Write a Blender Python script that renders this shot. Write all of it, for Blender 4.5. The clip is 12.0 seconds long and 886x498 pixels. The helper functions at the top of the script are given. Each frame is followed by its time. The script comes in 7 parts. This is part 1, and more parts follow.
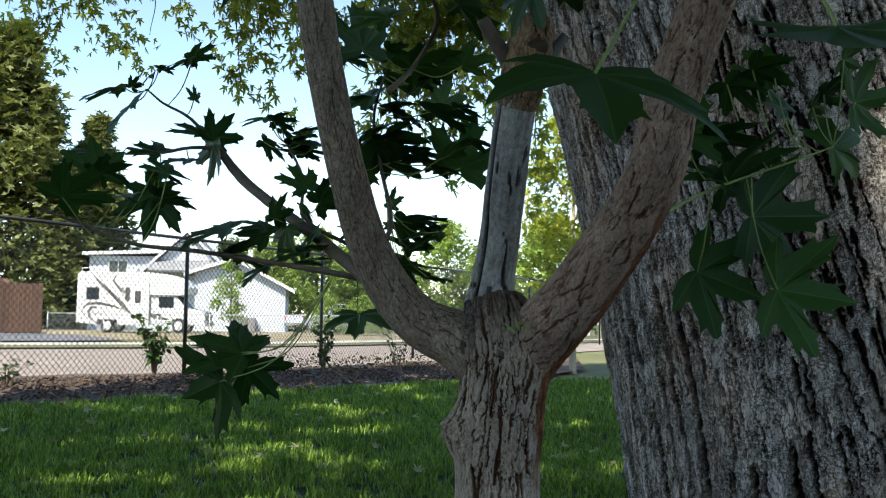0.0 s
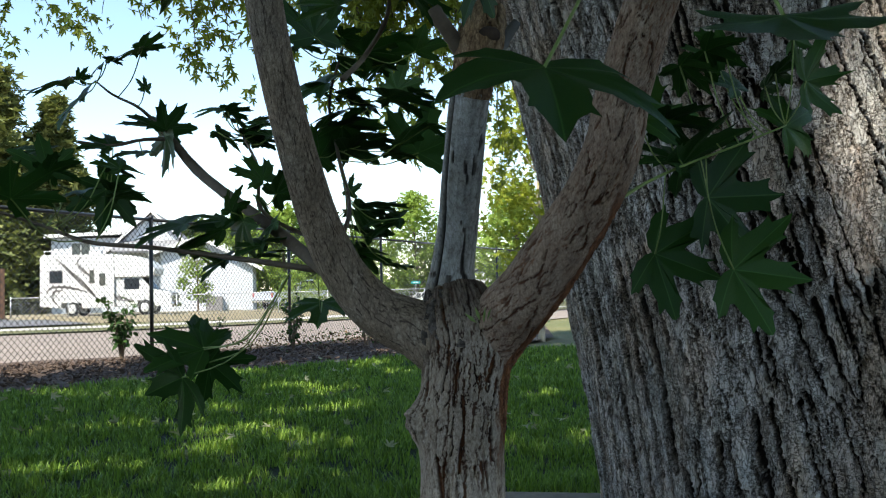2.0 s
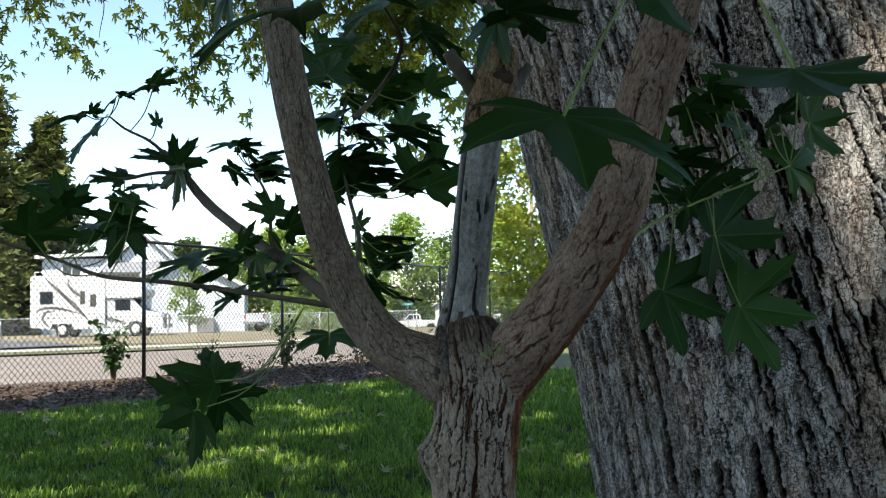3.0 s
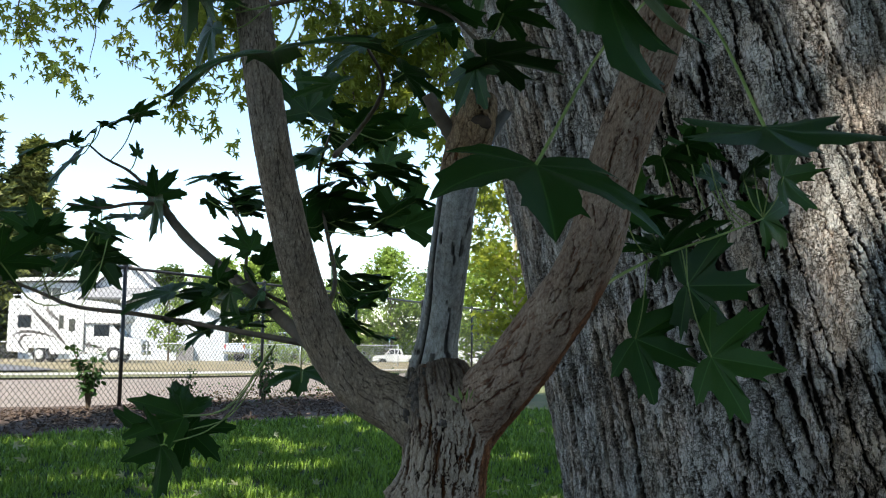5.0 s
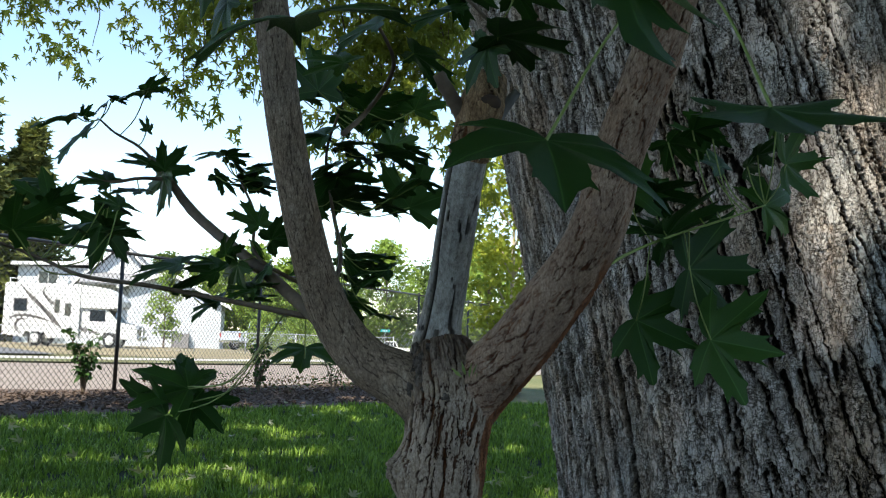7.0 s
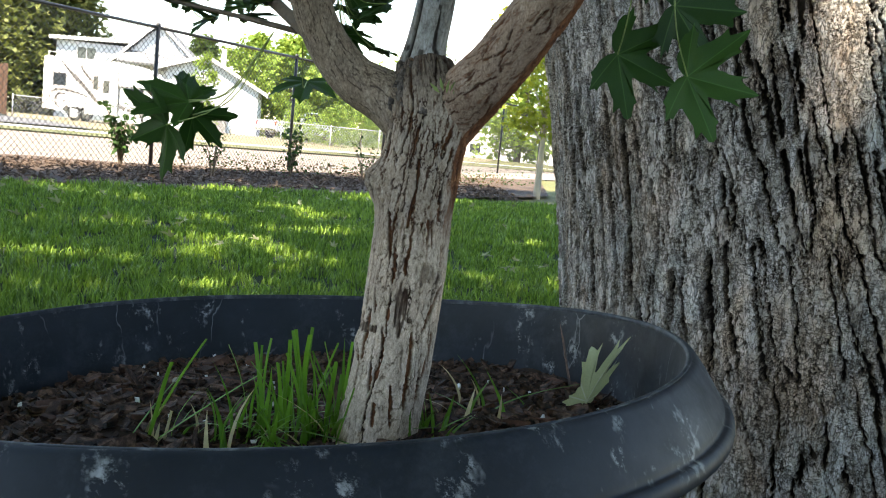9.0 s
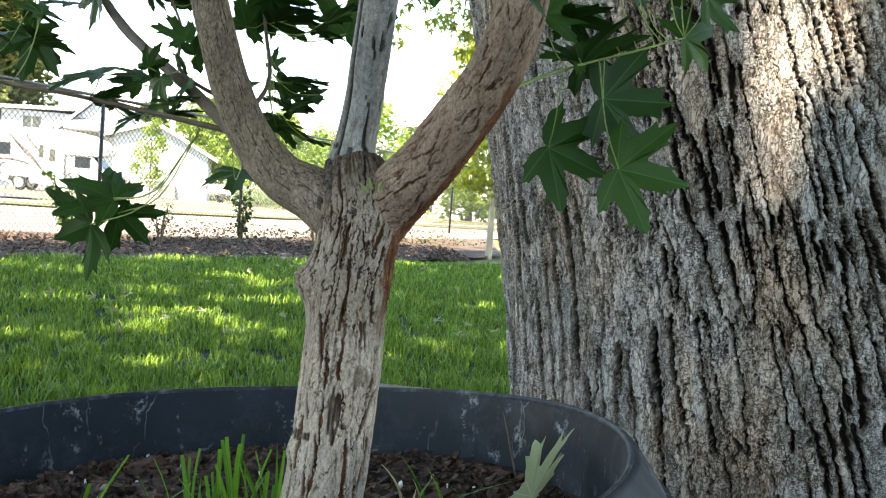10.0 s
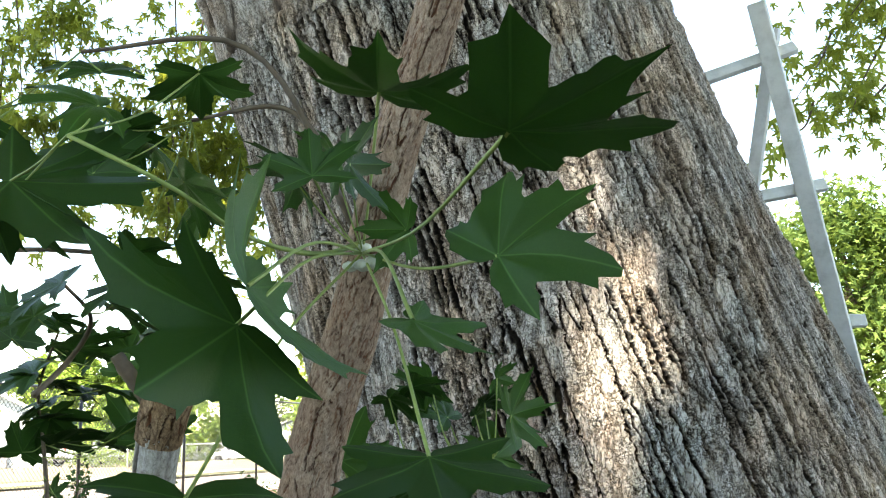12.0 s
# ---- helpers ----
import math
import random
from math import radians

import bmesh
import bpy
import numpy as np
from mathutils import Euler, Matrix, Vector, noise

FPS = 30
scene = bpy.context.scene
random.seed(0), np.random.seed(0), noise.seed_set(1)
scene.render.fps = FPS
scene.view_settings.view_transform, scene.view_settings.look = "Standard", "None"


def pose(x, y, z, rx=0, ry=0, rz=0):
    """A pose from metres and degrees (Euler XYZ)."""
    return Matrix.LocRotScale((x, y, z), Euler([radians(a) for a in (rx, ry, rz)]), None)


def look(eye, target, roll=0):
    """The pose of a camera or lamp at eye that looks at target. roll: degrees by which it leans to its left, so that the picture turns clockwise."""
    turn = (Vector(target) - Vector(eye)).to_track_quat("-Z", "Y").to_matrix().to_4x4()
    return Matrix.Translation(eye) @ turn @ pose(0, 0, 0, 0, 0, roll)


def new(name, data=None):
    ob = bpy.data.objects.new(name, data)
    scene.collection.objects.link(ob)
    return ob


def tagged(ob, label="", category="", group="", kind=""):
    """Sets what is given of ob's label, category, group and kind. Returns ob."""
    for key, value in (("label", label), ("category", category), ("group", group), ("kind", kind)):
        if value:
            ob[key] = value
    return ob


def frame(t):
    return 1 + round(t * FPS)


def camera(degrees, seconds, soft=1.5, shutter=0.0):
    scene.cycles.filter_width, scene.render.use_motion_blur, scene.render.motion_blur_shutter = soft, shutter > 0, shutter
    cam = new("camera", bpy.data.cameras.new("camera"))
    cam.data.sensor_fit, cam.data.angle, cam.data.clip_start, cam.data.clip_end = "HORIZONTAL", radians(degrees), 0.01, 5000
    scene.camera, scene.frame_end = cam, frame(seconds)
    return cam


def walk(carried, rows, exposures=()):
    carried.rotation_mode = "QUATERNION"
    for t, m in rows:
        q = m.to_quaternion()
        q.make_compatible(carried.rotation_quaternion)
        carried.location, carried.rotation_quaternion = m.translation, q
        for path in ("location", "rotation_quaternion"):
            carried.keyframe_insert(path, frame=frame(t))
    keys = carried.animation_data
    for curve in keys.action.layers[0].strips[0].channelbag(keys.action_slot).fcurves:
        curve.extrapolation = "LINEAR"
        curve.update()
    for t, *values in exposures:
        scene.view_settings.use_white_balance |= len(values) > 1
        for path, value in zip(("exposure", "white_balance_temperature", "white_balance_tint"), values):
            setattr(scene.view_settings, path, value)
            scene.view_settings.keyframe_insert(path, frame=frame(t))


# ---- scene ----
cam = camera(52.3, 12.0, soft=1.1)
METRES, EYE, TILT, LEAN, TURN = 0.52, 0.80, 4.3, -0.6, 0.0
ROWS = [
    (0.0, 0.0, 0.0, 0.0, 0.0, 0.0, 0.0),
    (0.5, 0.023, -0.0093, -0.0052, -1.39, -0.27, 0.15),
    (1.0, 0.0267, -0.018, 0.0155, -2.53, -0.05, 0.16),
    (1.5, 0.0154, -0.0177, 0.0121, -2.31, -0.69, 0.8),
    (2.0, 0.016, 0.0055, 0.0326, -2.11, -1.85, 1.77),
    (2.5, -0.004, -0.0209, 0.0543, -2.01, -1.48, 2.02),
    (3.0, -0.0207, -0.0204, 0.0616, -2.61, -0.49, 1.59),
    (5.0, -0.0027, -0.0227, 0.0724, -3.62, 1.76, -0.26),
    (5.5, -0.0082, -0.0286, 0.0692, -3.54, 2.17, -0.51),
    (6.0, -0.0188, -0.0244, 0.0705, -3.51, 2.35, -0.79),
    (6.5, -0.0232, -0.0277, 0.0679, -3.69, 2.68, -0.96),
    (8.5, 0.0491, -0.1296, -0.0911, -2.2, -9.48, -5.15),
    (9.0, 0.0869, -0.14, -0.0978, -1.3, -11.31, -5.16),
    (9.5, 0.0988, -0.126, -0.0682, -2.19, -9.77, -4.58),
    (10.0, 0.1217, -0.0913, -0.0289, -4.44, -7.3, -4.11),
    (10.5, 0.1812, -0.0443, 0.0543, -7.91, -3.42, -3.35),
    (11.0, 0.2026, -0.0283, 0.1589, -10.56, 0.91, -1.85),
    (11.5, 0.2079, -0.0007, 0.2543, -12.25, 3.94, -0.16),
    (12.0, 0.2253, 0.0204, 0.3581, -13.55, 7.17, 1.26),
]
EXPOSURES = [(0.0, 1.33, 6650, 7), (6.7, 1.38, 6650, 7), (8.3, 1.8, 7100, 8), (9.0, 2.42, 7550, 10), (10.0, 2.85, 7700, 10), (11.0, 2.95, 7700, 9), (12.0, 2.95, 7700, 9)]
walk(cam, [(t, pose(0, 0, EYE, TILT, LEAN, TURN) @ pose(METRES * x, METRES * y, METRES * z, 90 + pitch, roll, yaw)) for t, x, y, z, yaw, pitch, roll in ROWS], EXPOSURES)

# ---- sky and sun ----
SUN_AZ, SUN_EL = 207.0, 50.0      # compass-like: degrees clockwise from +y
to_sun = Vector((math.sin(radians(SUN_AZ)) * math.cos(radians(SUN_EL)), math.cos(radians(SUN_AZ)) * math.cos(radians(SUN_EL)), math.sin(radians(SUN_EL))))
world = bpy.data.worlds.new("sky")
world.use_nodes = True
scene.world = world
wn = world.node_tree.nodes
sky = wn.new("ShaderNodeTexSky")
sky.sky_type = "NISHITA"
sky.sun_disc = False
sky.sun_elevation = radians(SUN_EL)
sky.sun_rotation = radians(SUN_AZ)
sky.air_density, sky.dust_density, sky.ozone_density = 1.0, 0.12, 1.3
wn["Background"].inputs["Strength"].default_value = 0.13
world.node_tree.links.new(sky.outputs["Color"], wn["Background"].inputs["Color"])
sun = new("sun", bpy.data.lights.new("sun", "SUN"))
sun.data.energy, sun.data.angle, sun.data.color = 4.8, radians(0.53), (1.0, 0.95, 0.86)
sun.matrix_world = look((0, 0, 30), Vector((0, 0, 30)) - to_sun)

# ---- materials ----
def material(name):
    m = bpy.data.materials.new(name)
    m.use_nodes = True
    nt = m.node_tree
    return m, nt, nt.nodes, nt.nodes["Principled BSDF"]


def link(nt, a, b):
    nt.links.new(a, b)


def noise_node(nt, coord, scale, detail=5.0, rough=0.6, stretch=(1, 1, 1), w=0.0):
    mp = nt.nodes.new("ShaderNodeMapping")
    mp.inputs["Scale"].default_value = stretch
    mp.inputs["Location"].default_value = (w, w * 1.7, -w)
    link(nt, coord, mp.inputs["Vector"])
    n = nt.nodes.new("ShaderNodeTexNoise")
    n.inputs["Scale"].default_value, n.inputs["Detail"].default_value, n.inputs["Roughness"].default_value = scale, detail, rough
    link(nt, mp.outputs["Vector"], n.inputs["Vector"])
    return n.outputs["Fac"]


def ramp(nt, fac, stops):
    r = nt.nodes.new("ShaderNodeValToRGB")
    els = r.color_ramp.elements
    while len(els) < len(stops):
        els.new(0.5)
    for e, (p, c) in zip(els, stops):
        e.position, e.color = p, (*c, 1)
    link(nt, fac, r.inputs["Fac"])
    return r.outputs["Color"]


def mix(nt, fac, a, b, mode="MIX"):
    n = nt.nodes.new("ShaderNodeMix")
    n.data_type, n.blend_type = "RGBA", mode
    for sock, v in ((n.inputs["Factor"], fac), (n.inputs["A"], a), (n.inputs["B"], b)):
        if isinstance(v, (int, float)):
            sock.default_value = v
        elif isinstance(v, tuple):
            sock.default_value = (*v, 1)
        else:
            link(nt, v, sock)
    return n.outputs["Result"]


def bump(nt, bsdf, fac, strength, dist):
    b = nt.nodes.new("ShaderNodeBump")
    b.inputs["Strength"].default_value, b.inputs["Distance"].default_value = strength, dist
    link(nt, fac, b.inputs["Height"])
    link(nt, b.outputs["Normal"], bsdf.inputs["Normal"])


def coords(nt, which="Object"):
    return nt.nodes.new("ShaderNodeTexCoord").outputs[which]


def mottled(name, stops, scale=8.0, rough=0.8, bump_scale=60.0, bump_dist=0.002, big=0.6, spec=0.3, metal=0.0, stretch=(1, 1, 1), per_object=0.0):
    """Two scales of colour variation and a fine relief."""
    m, nt, nodes, p = material(name)
    c = coords(nt)
    col = ramp(nt, noise_node(nt, c, scale, 6, 0.65, stretch), stops)
    wash = ramp(nt, noise_node(nt, c, scale * 0.17, 3, 0.5, stretch, 3.1), [(0.3, (1 - 0.3 * big,) * 3), (0.7, (1.0, 1.0, 1.0))])
    col = mix(nt, 1.0, col, wash, "MULTIPLY")
    if per_object:
        info = nodes.new("ShaderNodeObjectInfo")
        tone = ramp(nt, info.outputs["Random"], [(0.0, (1 - per_object,) * 3), (1.0, (1.0, 1.0, 1.0))])
        col = mix(nt, 1.0, col, tone, "MULTIPLY")
    link(nt, col, p.inputs["Base Color"])
    p.inputs["Roughness"].default_value, p.inputs["Metallic"].default_value = rough, metal
    p.inputs["Specular IOR Level"].default_value = spec
    bump(nt, p, noise_node(nt, c, bump_scale, 4, 0.6, stretch, 7.3), 0.6, bump_dist)
    return m


def crack_lines(nt, coord, scale, stretch, warp, width, w=0.0):
    """1 on the plates, 0 along thin ragged cracks between them."""
    mp = nt.nodes.new("ShaderNodeMapping")
    mp.inputs["Scale"].default_value = stretch
    mp.inputs["Location"].default_value = (w, -w, 2 * w)
    link(nt, coord, mp.inputs["Vector"])
    n = nt.nodes.new("ShaderNodeTexNoise")
    n.inputs["Scale"].default_value, n.inputs["Detail"].default_value = scale * 1.3, 4
    link(nt, mp.outputs["Vector"], n.inputs["Vector"])
    add = nt.nodes.new("ShaderNodeVectorMath")
    add.operation = "MULTIPLY_ADD"
    link(nt, n.outputs["Color"], add.inputs[0])
    add.inputs[1].default_value = (warp / scale,) * 3
    link(nt, mp.outputs["Vector"], add.inputs[2])
    v = nt.nodes.new("ShaderNodeTexVoronoi")
    v.feature = "DISTANCE_TO_EDGE"
    v.inputs["Scale"].default_value = scale
    link(nt, add.outputs[0], v.inputs["Vector"])
    return ramp(nt, v.outputs["Distance"], [(0.0, (0, 0, 0)), (width, (1, 1, 1))])


def bark_material(name, plate, plate_light, furrow, tint, grain, bump_dist, tint_amount=0.5, cell=50.0, line=0.07, depth=0.75):
    """Bark: weathered plates against browner furrows by the stored relief, with fine cracks; recess shade is put into
    the colour too.
    """
    m, nt, nodes, p = material(name)
    c = coords(nt)
    at = nodes.new("ShaderNodeAttribute")
    at.attribute_name = "relief"
    rel = at.outputs["Fac"]
    stretch = (1, 1, 0.35)
    face = ramp(nt, noise_node(nt, c, grain, 8, 0.7, stretch), [(0.30, tuple(v * 0.72 for v in plate)), (0.5, plate), (0.72, plate_light)])
    patch = ramp(nt, noise_node(nt, c, grain * 0.16, 4, 0.6, (1, 1, 0.5), 5.5), [(0.42, (0, 0, 0)), (0.66, (1, 1, 1))])
    face = mix(nt, mix(nt, 1.0, patch, (tint_amount,) * 3, "MULTIPLY"), face, tint)
    fleck = ramp(nt, noise_node(nt, c, grain * 6, 5, 0.8, (1, 1, 0.6), 1.4), [(0.34, (0.55, 0.52, 0.50)), (0.52, (1.0, 1.0, 1.0)), (0.72, (1.3, 1.3, 1.3))])
    face = mix(nt, 1.0, face, fleck, "MULTIPLY")
    # plate colour carries recess shade: darkened low in the relief, lightened on top
    face = mix(nt, 1.0, face, ramp(nt, rel, [(0.42, (0.50, 0.48, 0.46)), (0.70, (0.88, 0.88, 0.88)), (0.98, (1.22, 1.22, 1.22))]), "MULTIPLY")
    lines = crack_lines(nt, c, cell, (1, 1, 0.32), 1.1, line)
    lines2 = crack_lines(nt, c, cell * 2.6, (1, 1, 0.5), 1.2, line * 1.3, 3.3)
    both = mix(nt, 1.0, lines, mix(nt, 0.55, (1.0, 1.0, 1.0), lines2), "MULTIPLY")
    deep = ramp(nt, noise_node(nt, c, grain * 1.7, 4, 0.6, stretch, 2.2), [(0.3, tuple(v * 0.6 for v in furrow)), (0.7, furrow)])
    k = ramp(nt, rel, [(0.15, (0, 0, 0)), (0.45, (1, 1, 1))])
    k = mix(nt, 1.0, k, mix(nt, depth, (1.0, 1.0, 1.0), both), "MULTIPLY")
    col = mix(nt, k, deep, face)
    bare = nodes.new("ShaderNodeAttribute")
    bare.attribute_name = "fresh"
    inner = ramp(nt, noise_node(nt, c, grain * 2.2, 6, 0.7, (1, 1, 0.3), 6.6), [(0.32, (0.050, 0.019, 0.010)), (0.52, (0.20, 0.078, 0.034)), (0.74, (0.40, 0.19, 0.09))])
    col = mix(nt, bare.outputs["Fac"], col, inner)
    link(nt, col, p.inputs["Base Color"])
    p.inputs["Roughness"].default_value = 0.9
    p.inputs["Specular IOR Level"].default_value = 0.15
    fine = noise_node(nt, c, grain * 4.5, 7, 0.75, (1, 1, 0.5), 9.1)
    hgt = nodes.new("ShaderNodeMath")
    hgt.operation = "MULTIPLY_ADD"
    link(nt, both, hgt.inputs[0])
    hgt.inputs[1].default_value = 0.9 * depth
    link(nt, fine, hgt.inputs[2])
    bump(nt, p, hgt.outputs[0], 1.0, bump_dist)
    return m


def old_bark():
    """Furrowed bark: grey weathered flakes, tan and blue-grey in patches, over dark brown furrows with their shade put
    into the colour.
    """
    m, nt, nodes, p = material("maple_bark")
    c = coords(nt)
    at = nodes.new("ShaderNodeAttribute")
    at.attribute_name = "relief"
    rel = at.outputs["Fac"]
    grain = ramp(nt, noise_node(nt, c, 34, 8, 0.72, (1, 1, 0.45)), [(0.28, (0.27, 0.225, 0.19)), (0.48, (0.47, 0.412, 0.365)), (0.70, (0.69, 0.63, 0.58))])
    tan = ramp(nt, noise_node(nt, c, 5.0, 5, 0.65, (1, 1, 0.45), 5.5), [(0.46, (0, 0, 0)), (0.62, (0.85, 0.85, 0.85))])
    col = mix(nt, tan, grain, mix(nt, 1.0, grain, (1.12, 0.92, 0.74), "MULTIPLY"))
    lichen = ramp(nt, noise_node(nt, c, 4.2, 6, 0.7, (1, 1, 0.4), 12.5), [(0.50, (0, 0, 0)), (0.64, (0.8, 0.8, 0.8))])
    col = mix(nt, lichen, col, mix(nt, 1.0, grain, (0.90, 1.0, 1.04), "MULTIPLY"))
    brown = ramp(nt, noise_node(nt, c, 7.5, 5, 0.7, (1, 1, 0.3), 21.0), [(0.55, (0, 0, 0)), (0.68, (0.75, 0.75, 0.75))])
    col = mix(nt, brown, col, mix(nt, 1.0, grain, (0.70, 0.56, 0.45), "MULTIPLY"))
    rust = ramp(nt, noise_node(nt, c, 9.0, 6, 0.75, (1, 1, 0.35), 33.0), [(0.64, (0, 0, 0)), (0.74, (0.7, 0.7, 0.7))])
    col = mix(nt, rust, col, mix(nt, 1.0, grain, (0.92, 0.55, 0.30), "MULTIPLY"))
    fleck = ramp(nt, noise_node(nt, c, 170, 6, 0.8, (1, 1, 0.75), 1.4), [(0.36, (0.66, 0.63, 0.60)), (0.50, (1.0, 1.0, 1.0)), (0.70, (1.18, 1.18, 1.18))])
    col = mix(nt, 1.0, col, fleck, "MULTIPLY")
    # furrow shade put into the colour: darker low in the relief, lighter on ridges
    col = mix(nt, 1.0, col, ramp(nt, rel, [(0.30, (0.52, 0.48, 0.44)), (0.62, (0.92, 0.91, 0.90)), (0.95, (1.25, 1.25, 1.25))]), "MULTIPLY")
    tall = crack_lines(nt, c, 70, (1, 1, 0.34), 2.4, 0.075)
    level = crack_lines(nt, c, 115, (0.60, 0.60, 1.15), 2.4, 0.095, 3.3)
    some = ramp(nt, noise_node(nt, c, 26, 4, 0.6, (1, 1, 0.6), 15.0), [(0.40, (0.10, 0.10, 0.10)), (0.54, (1.0, 1.0, 1.0))])
    lines = mix(nt, 1.0, mix(nt, 0.85, (1.0, 1.0, 1.0), tall), mix(nt, some, (1.0, 1.0, 1.0), level), "MULTIPLY")
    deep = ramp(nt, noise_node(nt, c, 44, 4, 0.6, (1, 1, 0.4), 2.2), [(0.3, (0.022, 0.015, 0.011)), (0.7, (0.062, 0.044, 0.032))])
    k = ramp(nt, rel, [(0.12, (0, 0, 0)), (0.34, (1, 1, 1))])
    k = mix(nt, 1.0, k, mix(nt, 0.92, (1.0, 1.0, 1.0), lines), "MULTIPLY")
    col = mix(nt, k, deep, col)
    link(nt, col, p.inputs["Base Color"])
    p.inputs["Roughness"].default_value = 0.92
    p.inputs["Specular IOR Level"].default_value = 0.12
    fine = noise_node(nt, c, 130, 7, 0.78, (1, 1, 0.6), 9.1)
    hgt = nodes.new("ShaderNodeMath")
    hgt.operation = "MULTIPLY_ADD"
    link(nt, lines, hgt.inputs[0])
    hgt.inputs[1].default_value = 0.6
    link(nt, fine, hgt.inputs[2])
    bump(nt, p, hgt.outputs[0], 1.0, 0.006)
    return m


def leaf_material(name, dark, light, through_col, veins=False, per_object=True, gloss=0.45, trans=0.35):
    """Leaf blade: gloss over a body that lets part of the light through."""
    m, nt, nodes, p = material(name)
    if per_object:
        rnd = nodes.new("ShaderNodeObjectInfo").outputs["Random"]
    else:
        rnd = nodes.new("ShaderNodeNewGeometry").outputs["Random Per Island"]
    col = ramp(nt, rnd, [(0.0, dark), (1.0, light)])
    c = coords(nt)
    col = mix(nt, 1.0, col, ramp(nt, noise_node(nt, c, 60.0, 3), [(0.3, (0.8, 0.8, 0.8)), (0.7, (1.0, 1.0, 1.0))]), "MULTIPLY")
    if veins:
        uv = nodes.new("ShaderNodeUVMap").outputs["UV"]
        sep = nodes.new("ShaderNodeSeparateXYZ")
        link(nt, uv, sep.inputs["Vector"])

        def op(kind, a, b=None):
            n = nodes.new("ShaderNodeMath")
            n.operation = kind
            for sock, v in zip(n.inputs, (a, b)):
                if isinstance(v, (int, float)):
                    sock.default_value = v
                elif v is not None:
                    link(nt, v, sock)
            return n.outputs[0]
        ax = op("ABSOLUTE", sep.outputs["X"])
        y = sep.outputs["Y"]
        best = ax
        for deg in (51, 103):
            ca, sa = math.cos(radians(deg)), math.sin(radians(deg))
            best = op("MINIMUM", best, op("ABSOLUTE", op("SUBTRACT", op("MULTIPLY", ax, ca), op("MULTIPLY", y, sa))))
        vein = ramp(nt, op("MULTIPLY", best, 30.0), [(0.08, (1, 1, 1)), (0.34, (0, 0, 0))])
        col = mix(nt, mix(nt, 1.0, vein, (0.32,) * 3, "MULTIPLY"), col, tuple(min(1, v * 2.4 + 0.02) for v in light))
    link(nt, col, p.inputs["Base Color"])
    p.inputs["Roughness"].default_value = gloss
    p.inputs["Specular IOR Level"].default_value = 0.18
    bump(nt, p, noise_node(nt, c, 120.0, 3), 0.25, 0.001)
    tr = nodes.new("ShaderNodeBsdfTranslucent")
    tcol = ramp(nt, rnd, [(0.0, tuple(v * 0.75 for v in through_col)), (1.0, through_col)])
    link(nt, tcol, tr.inputs["Color"])
    ms = nodes.new("ShaderNodeMixShader")
    ms.inputs[0].default_value = trans
    link(nt, p.outputs[0], ms.inputs[1])
    link(nt, tr.outputs[0], ms.inputs[2])
    link(nt, ms.outputs[0], nodes["Material Output"].inputs["Surface"])
    return m


def glass_material(name, tint=(0.02, 0.025, 0.03)):
    m, nt, nodes, p = material(name)
    p.inputs["Base Color"].default_value = (*tint, 1)
    p.inputs["Roughness"].default_value = 0.06
    p.inputs["Specular IOR Level"].default_value = 0.6
    return m


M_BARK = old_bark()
M_YOUNG = bark_material("young_bark", (0.56, 0.435, 0.33), (0.75, 0.61, 0.48), (0.060, 0.034, 0.023), (0.50, 0.43, 0.36), 70.0, 0.0012, cell=170.0, line=0.05, depth=0.3)
M_LIMB = bark_material("limb_bark", (0.32, 0.235, 0.165), (0.43, 0.335, 0.25), (0.10, 0.070, 0.050), (0.23, 0.20, 0.17), 60.0, 0.0010, cell=170.0, line=0.10, depth=0.5)
M_RLIMB = bark_material("fissured_limb_bark", (0.34, 0.232, 0.165), (0.47, 0.35, 0.26), (0.11, 0.045, 0.025), (0.29, 0.205, 0.15), 65.0, 0.0010, cell=150.0, line=0.07, depth=0.3)
M_STUB = bark_material("weathered_stub_wood", (0.40, 0.37, 0.33), (0.54, 0.51, 0.47), (0.030, 0.022, 0.017), (0.30, 0.255, 0.21), 45.0, 0.0008, cell=90.0, line=0.05, depth=0.3)
M_DEADWOOD = mottled("weathered_dead_wood", [(0.3, (0.17, 0.155, 0.14)), (0.55, (0.29, 0.28, 0.26)), (0.8, (0.38, 0.36, 0.33))], 40, 0.85, 160, 0.0008, 1.0, 0.2, 0, (1, 1, 0.12))
M_RAWWOOD = bark_material("brown_heartwood", (0.36, 0.225, 0.12), (0.48, 0.345, 0.21), (0.10, 0.052, 0.030), (0.27, 0.21, 0.16), 60.0, 0.0015, cell=140.0, line=0.10, depth=0.6)
M_KNOT = mottled("dark_knot", [(0.3, (0.035, 0.022, 0.016)), (0.7, (0.11, 0.07, 0.045))], 80, 0.9, 200, 0.001)
M_TWIG = mottled("brown_twig", [(0.3, (0.09, 0.065, 0.045)), (0.7, (0.17, 0.125, 0.085))], 60, 0.75, 220, 0.0005)
M_STALK = mottled("green_leaf_stalk", [(0.3, (0.16, 0.22, 0.05)), (0.7, (0.27, 0.33, 0.10))], 50, 0.55, 200, 0.0002)
M_LEAF = leaf_material("leaf_blade", (0.014, 0.040, 0.007), (0.032, 0.080, 0.012), (0.07, 0.20, 0.03), veins=True, trans=0.09, gloss=0.5)
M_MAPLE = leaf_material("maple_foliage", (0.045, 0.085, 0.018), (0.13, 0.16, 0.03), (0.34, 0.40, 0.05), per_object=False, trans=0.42)
